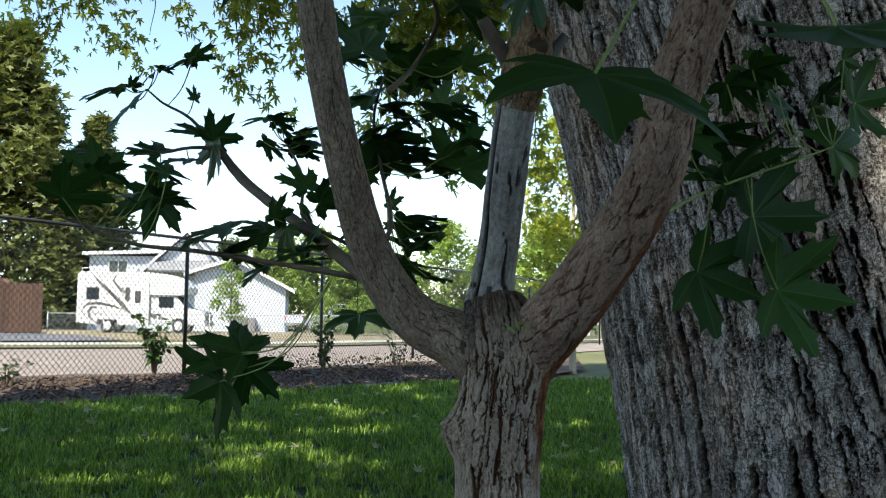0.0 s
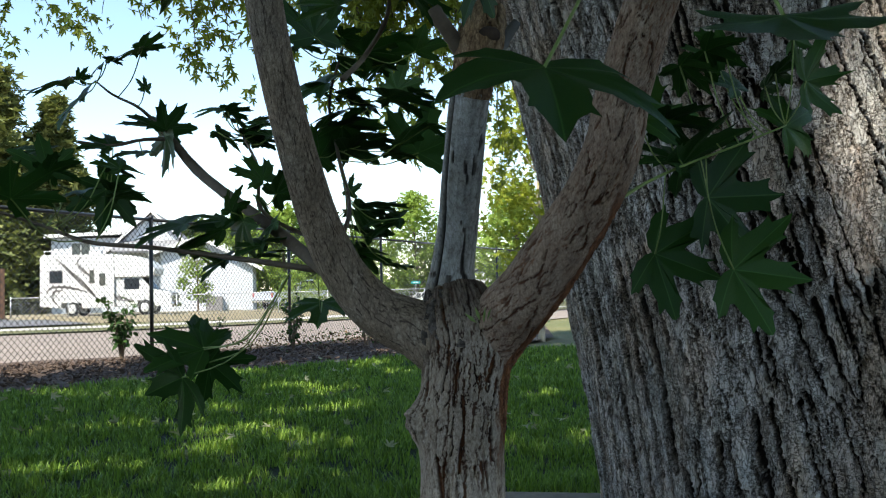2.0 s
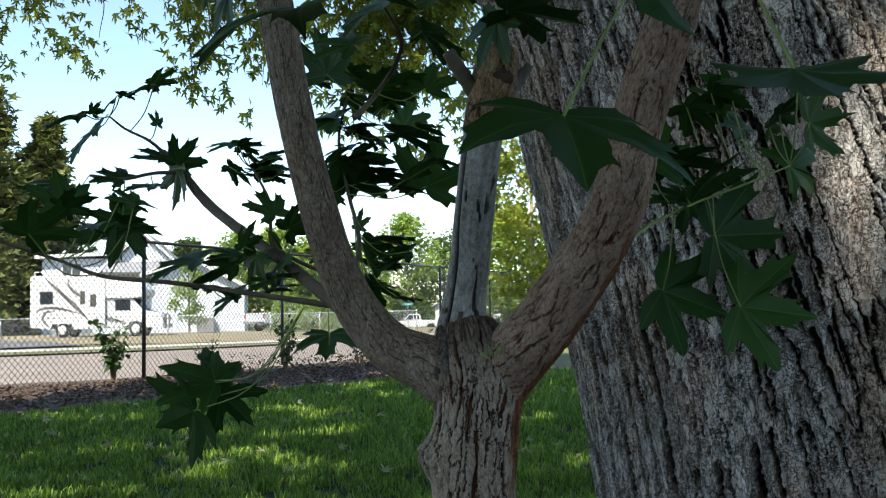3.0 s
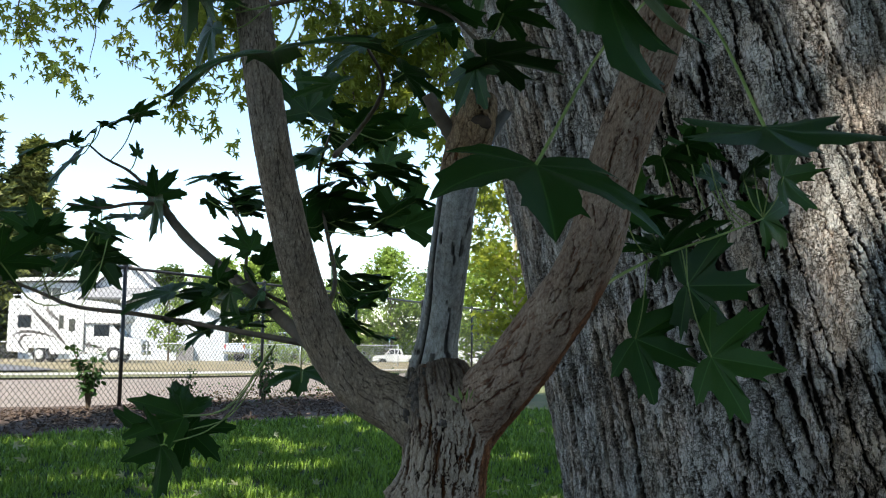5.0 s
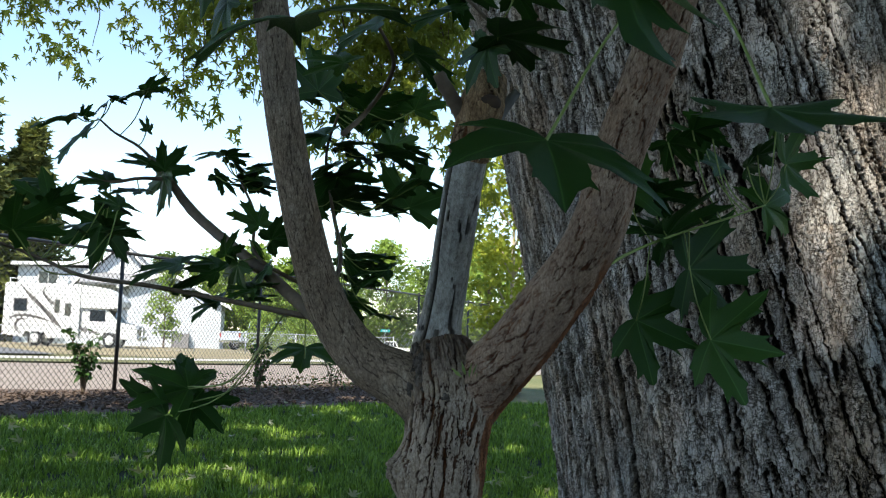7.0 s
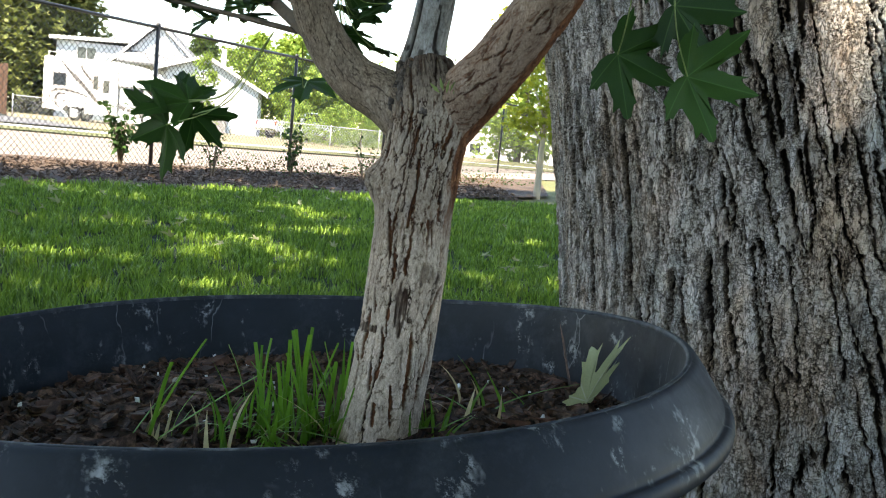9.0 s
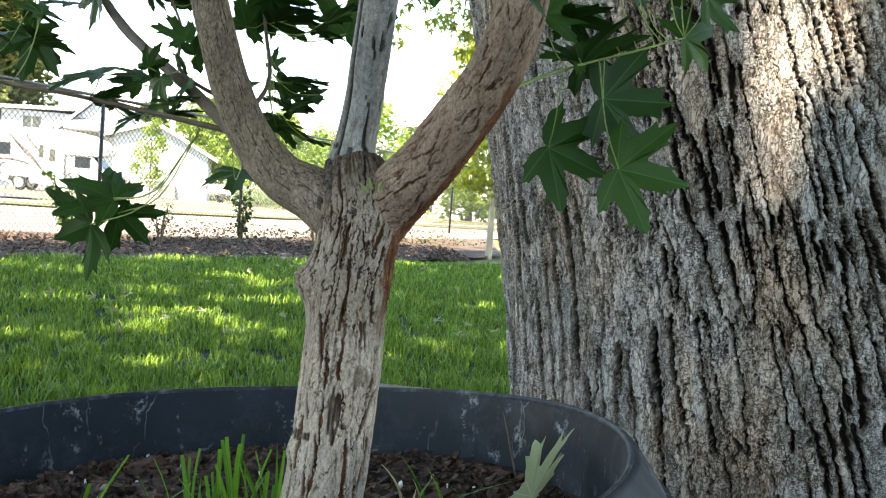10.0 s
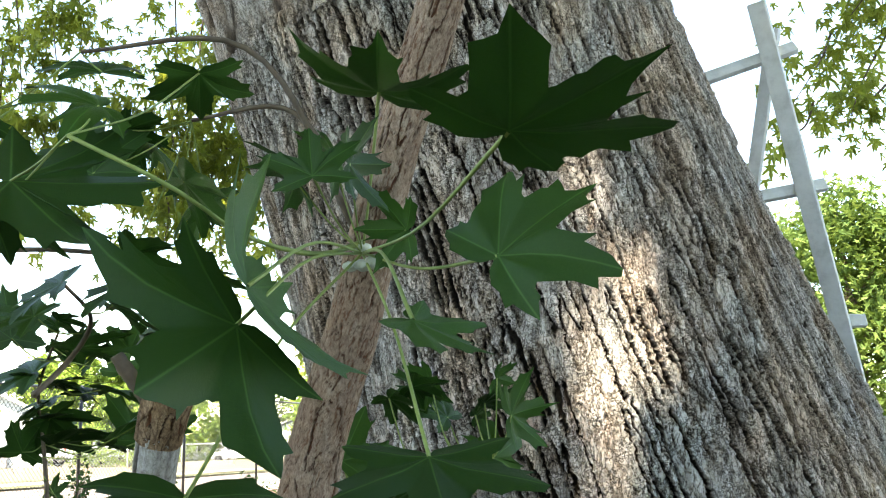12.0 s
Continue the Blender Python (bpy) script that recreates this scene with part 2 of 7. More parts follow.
# brighter copy of the maple foliage: sunlight on the sprays put into its colour
M_SPRAY = leaf_material("maple_foliage_sun_tint", (0.05, 0.09, 0.018), (0.15, 0.175, 0.03), (0.40, 0.44, 0.06), per_object=False, trans=0.48)
def scuffed_plastic():
    m, nt, nodes, p = material("black_nursery_plastic")
    c = coords(nt)
    col = ramp(nt, noise_node(nt, c, 10, 5, 0.6), [(0.3, (0.005, 0.0075, 0.011)), (0.6, (0.010, 0.014, 0.020)), (0.85, (0.018, 0.024, 0.033))])
    dust = ramp(nt, noise_node(nt, c, 11.0, 9, 0.78, (1, 1, 1), 4.4), [(0.50, (0, 0, 0)), (0.78, (0.40, 0.40, 0.40))])
    col = mix(nt, dust, col, (0.066, 0.076, 0.088))
    rub = ramp(nt, noise_node(nt, c, 20.0, 4, 0.65, (1.0, 1.0, 0.6), 8.8), [(0.56, (0, 0, 0)), (0.66, (1, 1, 1))])
    fleck = ramp(nt, noise_node(nt, c, 75.0, 8, 0.8, (1.0, 0.5, 0.8), 2.8), [(0.50, (0, 0, 0)), (0.58, (1, 1, 1))])
    scuff = mix(nt, 1.0, rub, fleck, "MULTIPLY")
    col = mix(nt, scuff, col, (0.26, 0.275, 0.28))
    lines = crack_lines(nt, c, 9.0, (1.0, 1.0, 0.35), 1.6, 0.012, 5.0)
    few = ramp(nt, noise_node(nt, c, 7.0, 3, 0.6, (1, 1, 1), 11.0), [(0.50, (1, 1, 1)), (0.62, (0, 0, 0))])
    scratch = mix(nt, few, lines, (1.0, 1.0, 1.0))
    col = mix(nt, scratch, (0.15, 0.16, 0.17), col)
    link(nt, col, p.inputs["Base Color"])
    link(nt, ramp(nt, noise_node(nt, c, 9, 6, 0.75, (1, 1, 1), 2.0), [(0.3, (0.42, 0.42, 0.42)), (0.7, (0.70, 0.70, 0.70))]), p.inputs["Roughness"])
    p.inputs["Specular IOR Level"].default_value = 0.20
    bump(nt, p, noise_node(nt, c, 45, 6, 0.7), 0.35, 0.0010)
    return m


M_POT = scuffed_plastic()
M_WORN = mottled("worn_plastic_edge", [(0.44, (0.010, 0.014, 0.020)), (0.56, (0.030, 0.036, 0.043)), (0.72, (0.13, 0.14, 0.145))], 40, 0.6, 200, 0.0006)
M_SOIL = mottled("dark_potting_soil", [(0.3, (0.016, 0.010, 0.007)), (0.6, (0.045, 0.026, 0.017)), (0.85, (0.09, 0.05, 0.032))], 60, 0.95, 220, 0.004)
M_CHIP = mottled("bark_chip", [(0.3, (0.040, 0.019, 0.012)), (0.6, (0.14, 0.066, 0.040)), (0.9, (0.30, 0.17, 0.11))], 60, 0.9, 200, 0.002, per_object=0.5)
M_LAWN = mottled("lawn_soil", [(0.3, (0.008, 0.016, 0.004)), (0.6, (0.016, 0.034, 0.007)), (0.85, (0.03, 0.055, 0.012))], 9, 0.95, 90, 0.02)
M_GRASS = leaf_material("grass_blade", (0.014, 0.050, 0.006), (0.23, 0.34, 0.050), (0.24, 0.42, 0.038), per_object=False, trans=0.22)
M_MULCH = mottled("bark_mulch", [(0.3, (0.040, 0.026, 0.019)), (0.55, (0.10, 0.068, 0.050)), (0.8, (0.19, 0.145, 0.11))], 16, 0.95, 60, 0.02)
M_ROAD = mottled("sunny_road", [(0.3, (0.20, 0.165, 0.140)), (0.6, (0.245, 0.205, 0.175)), (0.85, (0.29, 0.25, 0.22))], 3, 0.95, 120, 0.003)
M_WALK = mottled("concrete", [(0.3, (0.36, 0.34, 0.31)), (0.7, (0.47, 0.45, 0.42))], 4, 0.9, 80, 0.003)
M_DRIVE = mottled("asphalt_drive", [(0.3, (0.10, 0.10, 0.105)), (0.7, (0.15, 0.15, 0.155))], 3, 0.95, 80, 0.004)
M_DRY = mottled("dry_grass", [(0.3, (0.17, 0.145, 0.085)), (0.6, (0.27, 0.225, 0.14)), (0.85, (0.16, 0.17, 0.08))], 1.2, 0.95, 30, 0.03)
M_EARTH = mottled("far_ground", [(0.3, (0.08, 0.10, 0.035)), (0.6, (0.15, 0.14, 0.06)), (0.85, (0.22, 0.18, 0.09))], 0.4, 0.95, 20, 0.03)
M_BLOCK = mottled("tan_concrete_block", [(0.3, (0.19, 0.16, 0.115)), (0.6, (0.27, 0.225, 0.165)), (0.85, (0.33, 0.285, 0.215))], 22, 0.9, 120, 0.003, per_object=0.2)
M_PEBBLE = mottled("pale_pebble", [(0.3, (0.30, 0.24, 0.17)), (0.7, (0.50, 0.44, 0.36))], 40, 0.85, 90, 0.002, per_object=0.35)
M_BLACKSTEEL = mottled("black_coated_steel", [(0.3, (0.010, 0.010, 0.011)), (0.7, (0.022, 0.022, 0.024))], 20, 0.45, 90, 0.0005, spec=0.5)
M_GALV = mottled("galvanised_steel", [(0.3, (0.42, 0.43, 0.44)), (0.7, (0.55, 0.56, 0.57))], 20, 0.45, 90, 0.0005, spec=0.5, metal=0.6)
M_WHITE = mottled("white_paint", [(0.3, (0.54, 0.54, 0.535)), (0.7, (0.64, 0.64, 0.635))], 3, 0.5, 60, 0.001, big=0.4)
M_TRELLIS = mottled("weathered_white_paint", [(0.25, (0.42, 0.41, 0.39)), (0.5, (0.60, 0.59, 0.57)), (0.8, (0.70, 0.69, 0.67))], 18, 0.75, 120, 0.001, stretch=(1, 1, 0.2))
M_GREYDECAL = mottled("grey_stripe", [(0.3, (0.16, 0.15, 0.15)), (0.7, (0.24, 0.22, 0.21))], 4, 0.5, 60, 0.0005)
M_SIDING = mottled("pale_blue_grey_siding", [(0.3, (0.50, 0.525, 0.56)), (0.7, (0.58, 0.60, 0.635))], 2, 0.8, 40, 0.002)
M_SHINGLE = mottled("grey_shingles", [(0.3, (0.17, 0.17, 0.18)), (0.7, (0.30, 0.30, 0.31))], 6, 0.95, 30, 0.01)
M_BROWNROOF = mottled("brown_roof", [(0.3, (0.15, 0.07, 0.05)), (0.7, (0.24, 0.12, 0.09))], 4, 0.9, 30, 0.01)
M_CEDAR = mottled("brown_fence_board", [(0.3, (0.11, 0.06, 0.04)), (0.7, (0.21, 0.12, 0.08))], 6, 0.9, 60, 0.004, stretch=(3, 3, 0.4), per_object=0.25)
M_GLASS = glass_material("dark_glass")
M_TYRE = mottled("tyre_rubber", [(0.3, (0.012, 0.012, 0.012)), (0.7, (0.025, 0.025, 0.025))], 10, 0.85, 60, 0.002)
M_CHROME = mottled("chrome", [(0.3, (0.5, 0.5, 0.52)), (0.7, (0.65, 0.65, 0.66))], 5, 0.2, 60, 0.0003, metal=1.0)
M_SILVER = mottled("silver_blue_paint", [(0.3, (0.36, 0.40, 0.46)), (0.7, (0.46, 0.50, 0.56))], 3, 0.35, 60, 0.0003, spec=0.5)
M_RED = mottled("red_paint", [(0.3, (0.30, 0.02, 0.03)), (0.7, (0.40, 0.03, 0.04))], 3, 0.35, 60, 0.0003, spec=0.5)
M_TEAL = mottled("teal_paint", [(0.3, (0.02, 0.30, 0.28)), (0.7, (0.04, 0.40, 0.37))], 3, 0.5, 60, 0.0003)
M_FARBARK = mottled("grey_brown_trunk", [(0.3, (0.10, 0.075, 0.055)), (0.7, (0.20, 0.155, 0.12))], 12, 0.9, 40, 0.01, stretch=(1, 1, 0.2))
M_PALETRUNK = mottled("pale_trunk", [(0.3, (0.34, 0.28, 0.20)), (0.7, (0.48, 0.41, 0.31))], 12, 0.9, 40, 0.006, stretch=(1, 1, 0.2))


def foliage(name, dark, light, thru, trans=0.35):
    return leaf_material(name, dark, light, thru, per_object=False, gloss=0.6, trans=trans)


M_CONIFER = foliage("conifer_foliage", (0.040, 0.060, 0.020), (0.24, 0.25, 0.085), (0.20, 0.23, 0.05), 0.25)
M_GREENTREE = foliage("green_foliage", (0.10, 0.17, 0.030), (0.27, 0.37, 0.075), (0.34, 0.44, 0.08))
M_YELLOWTREE = foliage("yellow_green_foliage", (0.18, 0.23, 0.03), (0.36, 0.39, 0.05), (0.46, 0.50, 0.06))
M_SIDETREE = foliage("mid_green_foliage", (0.055, 0.10, 0.024), (0.15, 0.215, 0.055), (0.20, 0.28, 0.06))
M_DARKTREE = foliage("dark_foliage", (0.035, 0.065, 0.020), (0.10, 0.145, 0.04), (0.15, 0.21, 0.05))
M_SHRUB = foliage("shrub_foliage", (0.018, 0.045, 0.012), (0.045, 0.095, 0.024), (0.08, 0.15, 0.03), 0.2)
M_DRYPLANT = foliage("reddish_dry_plants", (0.07, 0.035, 0.02), (0.17, 0.12, 0.055), (0.18, 0.13, 0.05), 0.25)
M_PALELEAF = leaf_material("pale_dry_leaf", (0.54, 0.58, 0.34), (0.60, 0.64, 0.40), (0.50, 0.54, 0.26), veins=True, trans=0.25)

# ---- mesh tools ----
def mesh_np(name, verts, faces, mat, smooth=False, attr=None, fresh=None):
    """A mesh from arrays: verts (n, 3); faces (m, 3 or 4)."""
    verts, faces = np.asarray(verts, dtype=np.float32), np.asarray(faces, dtype=np.int32)
    me = bpy.data.meshes.new(name)
    me.vertices.add(len(verts))
    me.vertices.foreach_set("co", verts.ravel())
    k = faces.shape[1]
    me.loops.add(faces.size)
    me.loops.foreach_set("vertex_index", faces.ravel())
    me.polygons.add(len(faces))
    me.polygons.foreach_set("loop_start", np.arange(0, faces.size, k, dtype=np.int32))
    me.polygons.foreach_set("use_smooth", np.full(len(faces), smooth))
    me.update(calc_edges=True)
    if attr is not None:
        a = me.attributes.new("relief", "FLOAT", "POINT")
        a.data.foreach_set("value", np.asarray(attr, dtype=np.float32))
    if fresh is not None:
        a = me.attributes.new("fresh", "FLOAT", "POINT")
        a.data.foreach_set("value", np.asarray(fresh, dtype=np.float32))
    if mat:
        me.materials.append(mat)
    me.validate()
    return me


def place(name, me, parent=None, label="", m=None):
    ob = new(name, me)
    if m is not None:
        ob.matrix_basis = m
    if parent is not None:
        ob.parent = parent
    if label:
        ob["label"] = label
    return ob


def from_bm(name, bm, mat, smooth=False):
    bmesh.ops.recalc_face_normals(bm, faces=bm.faces)
    me = bpy.data.meshes.new(name)
    bm.to_mesh(me)
    bm.free()
    me.materials.append(mat)
    if smooth:
        me.polygons.foreach_set("use_smooth", np.full(len(me.polygons), True))
    return me


def part(name, bm, mat, parent=None, label="", smooth=False):
    return place(name, from_bm(name, bm, mat, smooth), parent, label)


def base(name, m=None, **tags):
    ob = new(name)
    if m is not None:
        ob.matrix_basis = m
    ob.empty_display_size = 0.1
    return tagged(ob, **tags)


def bm_box(bm, size, at=(0, 0, 0), rot=None, bevel=0.0):
    """A bevelled box of that size, centred at 'at'."""
    got = bmesh.ops.create_cube(bm, size=1.0)
    vs = got["verts"]
    bmesh.ops.scale(bm, vec=size, verts=vs)
    if bevel:
        es = list({e for v in vs for e in v.link_edges})
        res = bmesh.ops.bevel(bm, geom=es, offset=bevel, segments=2, affect="EDGES", profile=0.6)
        vs = list({v for f in res["faces"] for v in f.verts} | {v for v in vs if v.is_valid})
    m = Matrix.Translation(at) @ (rot.to_4x4() if rot else Matrix())
    bmesh.ops.transform(bm, matrix=m, verts=vs)
    return vs


def box_part(name, size, at, mat, parent=None, label="", bevel=0.01, rot=None):
    bm = bmesh.new()
    bm_box(bm, size, at, rot, bevel)
    return part(name, bm, mat, parent, label)


def prism(name, outline, y0, y1, mat, parent=None, label="", bevel=0.0):
    """An outline in x and z, drawn out from y0 to y1."""
    bm = bmesh.new()
    a = [bm.verts.new((x, y0, z)) for x, z in outline]
    b = [bm.verts.new((x, y1, z)) for x, z in outline]
    bm.faces.new(a)
    bm.faces.new(b[::-1])
    for i in range(len(a)):
        j = (i + 1) % len(a)
        bm.faces.new((a[j], a[i], b[i], b[j]))
    if bevel:
        bmesh.ops.bevel(bm, geom=list(bm.edges), offset=bevel, segments=2, affect="EDGES", profile=0.6)
    return part(name, bm, mat, parent, label)


def spline(points, n):
    """n points along a smooth line through the points (rows of any width)."""
    p = np.asarray(points, dtype=float)
    seg = np.r_[0, np.cumsum(np.linalg.norm(np.diff(p[:, :3], axis=0), axis=1))]
    t = np.linspace(0, seg[-1], n)
    tang = np.gradient(p, seg, axis=0)
    i = np.clip(np.searchsorted(seg, t, side="right") - 1, 0, len(seg) - 2)
    h = (seg[i + 1] - seg[i])[:, None]
    u = ((t - seg[i]) / h[:, 0])[:, None]
    return ((2 * u**3 - 3 * u**2 + 1) * p[i] + (u**3 - 2 * u**2 + u) * h * tang[i] + (-2 * u**3 + 3 * u**2) * p[i + 1] + (u**3 - u**2) * h * tang[i + 1]), t


def frames_of(c):
    """Tangents and two side directions along a line of points, without twist."""
    t = np.gradient(c, axis=0)
    t /= np.linalg.norm(t, axis=1)[:, None]
    a = np.zeros_like(t)
    ref = np.array([1.0, 0, 0]) if abs(t[0, 0]) < 0.9 else np.array([0, 1.0, 0])
    for i in range(len(t)):
        ref = ref - t[i] * (ref @ t[i])
        ref /= np.linalg.norm(ref)
        a[i] = ref
    return t, a, np.cross(t, a)


def tube_mesh(name, points, n, seg, mat, closed=True, wobble=0.0, seed=0):
    """A tapered round branch; rows of points are x, y, z, radius."""
    p, _ = spline(points, n)
    t, a, b = frames_of(p[:, :3])
    th = np.linspace(0, 2 * np.pi, seg, endpoint=False)
    rng = np.random.default_rng(seed)
    rad = p[:, 3:4] * (1 + wobble * rng.normal(size=(n, seg)))
    v = p[:, None, :3] + rad[..., None] * (np.cos(th)[None, :, None] * a[:, None] + np.sin(th)[None, :, None] * b[:, None])
    i, j = np.meshgrid(np.arange(n - 1), np.arange(seg), indexing="ij")
    f = np.stack([i * seg + j, i * seg + (j + 1) % seg, (i + 1) * seg + (j + 1) % seg, (i + 1) * seg + j], -1).reshape(-1, 4)
    v = v.reshape(-1, 3)
    if closed:
        k = len(v)
        v = np.vstack([v, p[0, :3], p[-1, :3]])
        j = np.arange(seg)
        f = np.vstack([f, np.stack([(j + 1) % seg, j, np.full(seg, k), np.full(seg, k)], -1), np.stack([(n - 1) * seg + j, (n - 1) * seg + (j + 1) % seg, np.full(seg, k + 1), np.full(seg, k + 1)], -1)])
        return quad_tri_mesh(name, v, f, mat)
    return mesh_np(name, v, f, mat, True)


def quad_tri_mesh(name, v, f, mat, smooth=True):
    """Quads of which some repeat their last corner: those become triangles."""
    tri = f[:, 2] == f[:, 3]
    me = bpy.data.meshes.new(name)
    me.from_pydata([tuple(map(float, q)) for q in v], [], [tuple(map(int, q[:3])) if k else tuple(map(int, q)) for q, k in zip(f, tri)])
    me.polygons.foreach_set("use_smooth", np.full(len(me.polygons), smooth))
    me.materials.append(mat)
    return me


def bm_bar(bm, a, b, r, seg=6):
    """A round bar from a to b."""
    a, b = Vector(a), Vector(b)
    d = b - a
    got = bmesh.ops.create_cone(bm, cap_ends=True, segments=seg, radius1=r, radius2=r, depth=d.length)
    bmesh.ops.transform(bm, matrix=Matrix.Translation((a + b) / 2) @ d.to_track_quat("Z", "Y").to_matrix().to_4x4(), verts=got["verts"])


# lattice noise and cell pattern on arrays; nx cells round the stem close on themselves
def lattice(ix, iy, seed):
    h = (ix.astype(np.int64) * 374761393 + iy.astype(np.int64) * 668265263 + seed * 974634777) & 0xFFFFFFFF
    h = ((h ^ (h >> 13)) * 1274126177) & 0xFFFFFFFF
    h = ((h ^ (h >> 16)) * 2246822519) & 0xFFFFFFFF
    return ((h ^ (h >> 15)) & 0xFFFFFF) / float(0x1000000)


def vnoise(x, y, seed, nx=0):
    x0, y0 = np.floor(x).astype(np.int64), np.floor(y).astype(np.int64)
    fx, fy = x - x0, y - y0
    fx, fy = fx * fx * (3 - 2 * fx), fy * fy * (3 - 2 * fy)
    wrap = (lambda k: k % nx) if nx else (lambda k: k)
    a, b = lattice(wrap(x0), y0, seed), lattice(wrap(x0 + 1), y0, seed)
    c, d = lattice(wrap(x0), y0 + 1, seed), lattice(wrap(x0 + 1), y0 + 1, seed)
    return (a * (1 - fx) + b * fx) * (1 - fy) + (c * (1 - fx) + d * fx) * fy


def fbm(x, y, seed, nx=0, octaves=4):
    out, amp, total = 0, 1.0, 0
    for k in range(octaves):
        out = out + amp * vnoise(x * 2**k, y * 2**k, seed + 17 * k, nx * 2**k)
        total += amp
        amp *= 0.5
    return out / total


def cells(x, y, seed, nx=0, jitter=0.9):
    """Distance from the border between the two nearest cell seeds, and a random value for the cell."""
    x0, y0 = np.floor(x).astype(np.int64), np.floor(y).astype(np.int64)
    f1, f2, pick = np.full(x.shape, 9.0), np.full(x.shape, 9.0), np.zeros(x.shape)
    for dx in (-1, 0, 1):
        for dy in (-1, 0, 1):
            cx, cy = x0 + dx, y0 + dy
            wx = cx % nx if nx else cx
            px = cx + 0.5 + jitter * (lattice(wx, cy, seed) - 0.5)
            py = cy + 0.5 + jitter * (lattice(wx, cy, seed + 5) - 0.5)
            d = np.hypot(px - x, py - y)
            near = d < f1
            f2 = np.where(near, f1, np.minimum(f2, d))
            pick = np.where(near, lattice(wx, cy, seed + 9), pick)
            f1 = np.where(near, d, f1)
    return f2 - f1, pick


def bricks(x, y, seed, nx, vary=0.5):
    """Upright rows of blocks: distances from the upright and from the level joint, and a random value for the block."""
    col = np.floor(x).astype(np.int64)
    wx = col % nx
    yy = y * (1 - vary / 2 + vary * lattice(wx, col * 0 + 1, seed)) + 7 * lattice(wx, col * 0, seed)
    row = np.floor(yy).astype(np.int64)
    fx, fy = x - col, yy - row
    return np.minimum(fx, 1 - fx), np.minimum(fy, 1 - fy), lattice(wx, row, seed + 3), fx


def smooth01(x, a, b):
    u = np.clip((x - a) / (b - a), 0, 1)
    return u * u * (3 - 2 * u)


def split_lines(x, y, seed, n, pitch):
    """Distance in metres, across the stem, from wandering upright lines that fork, join and run out."""
    f = vnoise(x, y, seed, n)
    slope = np.abs(vnoise(x + 0.06, y, seed, n) - f) / 0.06
    return np.abs(f - 0.5) / (slope + 0.34) * pitch + 0.25 * pitch * (1 - smooth01(slope, 0.02, 0.16)), f


def stem_mesh(name, points, rows, thetas, mat, relief, shape=None, cap=True, smooth=True):
    """A stem with its relief modelled: relief(theta, along, turn) gives height in metres and a 0..1 value for the bark's colour."""
    p, along = spline(points, rows)
    c, r = p[:, :3], p[:, 3]
    t, a, b = frames_of(c)
    th = np.asarray(thetas)
    TH, AL = np.meshgrid(th, along)
    h, val, raw = (*relief(TH, AL), 0 * TH)[:3]
    rad = r[:, None] + h
    if shape is not None:
        rad = rad + shape(TH, AL, c[:, 2][:, None])
    v = c[:, None] + rad[..., None] * (np.cos(TH)[..., None] * a[:, None] + np.sin(TH)[..., None] * b[:, None])
    n, seg = rows, len(th)
    i, j = np.meshgrid(np.arange(n - 1), np.arange(seg), indexing="ij")
    f = np.stack([i * seg + j, i * seg + (j + 1) % seg, (i + 1) * seg + (j + 1) % seg, (i + 1) * seg + j], -1).reshape(-1, 4)
    v, val, raw = v.reshape(-1, 3), val.ravel(), raw.ravel()
    if cap:
        k = len(v)
        v = np.vstack([v, c[-1]])
        val, raw = np.r_[val, 0.5], np.r_[raw, 0.0]
        j = np.arange(0, seg - 1, 2)
        f = np.vstack([f, np.stack([(n - 1) * seg + j, (n - 1) * seg + j + 1, (n - 1) * seg + (j + 2) % seg, np.full(len(j), k)], -1)])
    return mesh_np(name, v, f, mat, smooth, val, raw)

# ---- ground ----
def ground_z(x, y):
    """The land falls slightly beyond the street."""
    d = np.maximum(np.asarray(y, dtype=float) - 58.0, 0)
    dip = 0.012 * np.clip(np.asarray(y, dtype=float) - 27.0, 0, 22)
    dip = dip + 0.8 * np.clip((np.asarray(y, dtype=float) - 58.0) / 40.0, 0, 1)
    return -dip - 0.0002 * d * np.minimum(d, 80) * (d < 400) - np.where(d >= 400, 0.016 * 400, 0) - 0.03


def sheet(name, xs, ys, lift, mat, rough=0.0, seed=1, scale=1.0, **tags):
    X, Y = np.meshgrid(xs, ys)
    Z = ground_z(X, Y) + lift + rough * (fbm(X * scale + 90, Y * scale + 90, seed) - 0.5)
    n, k = X.shape
    i, j = np.meshgrid(np.arange(n - 1), np.arange(k - 1), indexing="ij")
    f = np.stack([i * k + j, i * k + j + 1, (i + 1) * k + j + 1, (i + 1) * k + j], -1).reshape(-1, 4)
    return tagged(place(name, mesh_np(name, np.stack([X, Y, Z], -1).reshape(-1, 3), f, mat, True)), **tags)


def strip(name, near, far, lift, mat, cross=6, along=60, rough=0.0, **tags):
    """Ground between two lines given by a few points each, from one end to the other."""
    a, _ = spline(np.c_[np.array(near), np.zeros(len(near))], along)
    b, _ = spline(np.c_[np.array(far), np.zeros(len(far))], along)
    w = np.linspace(0, 1, cross)[:, None, None]
    P = a[None] * (1 - w) + b[None] * w
    Z = ground_z(P[..., 0], P[..., 1]) + lift + rough * (fbm(P[..., 0] * 1.3 + 50, P[..., 1] * 1.3 + 50, 4) - 0.5)
    P[..., 2] = Z
    n, k = P.shape[:2]
    i, j = np.meshgrid(np.arange(n - 1), np.arange(k - 1), indexing="ij")
    f = np.stack([i * k + j, i * k + j + 1, (i + 1) * k + j + 1, (i + 1) * k + j], -1).reshape(-1, 4)
    return tagged(place(name, mesh_np(name, P.reshape(-1, 3), f, mat, True)), **tags)


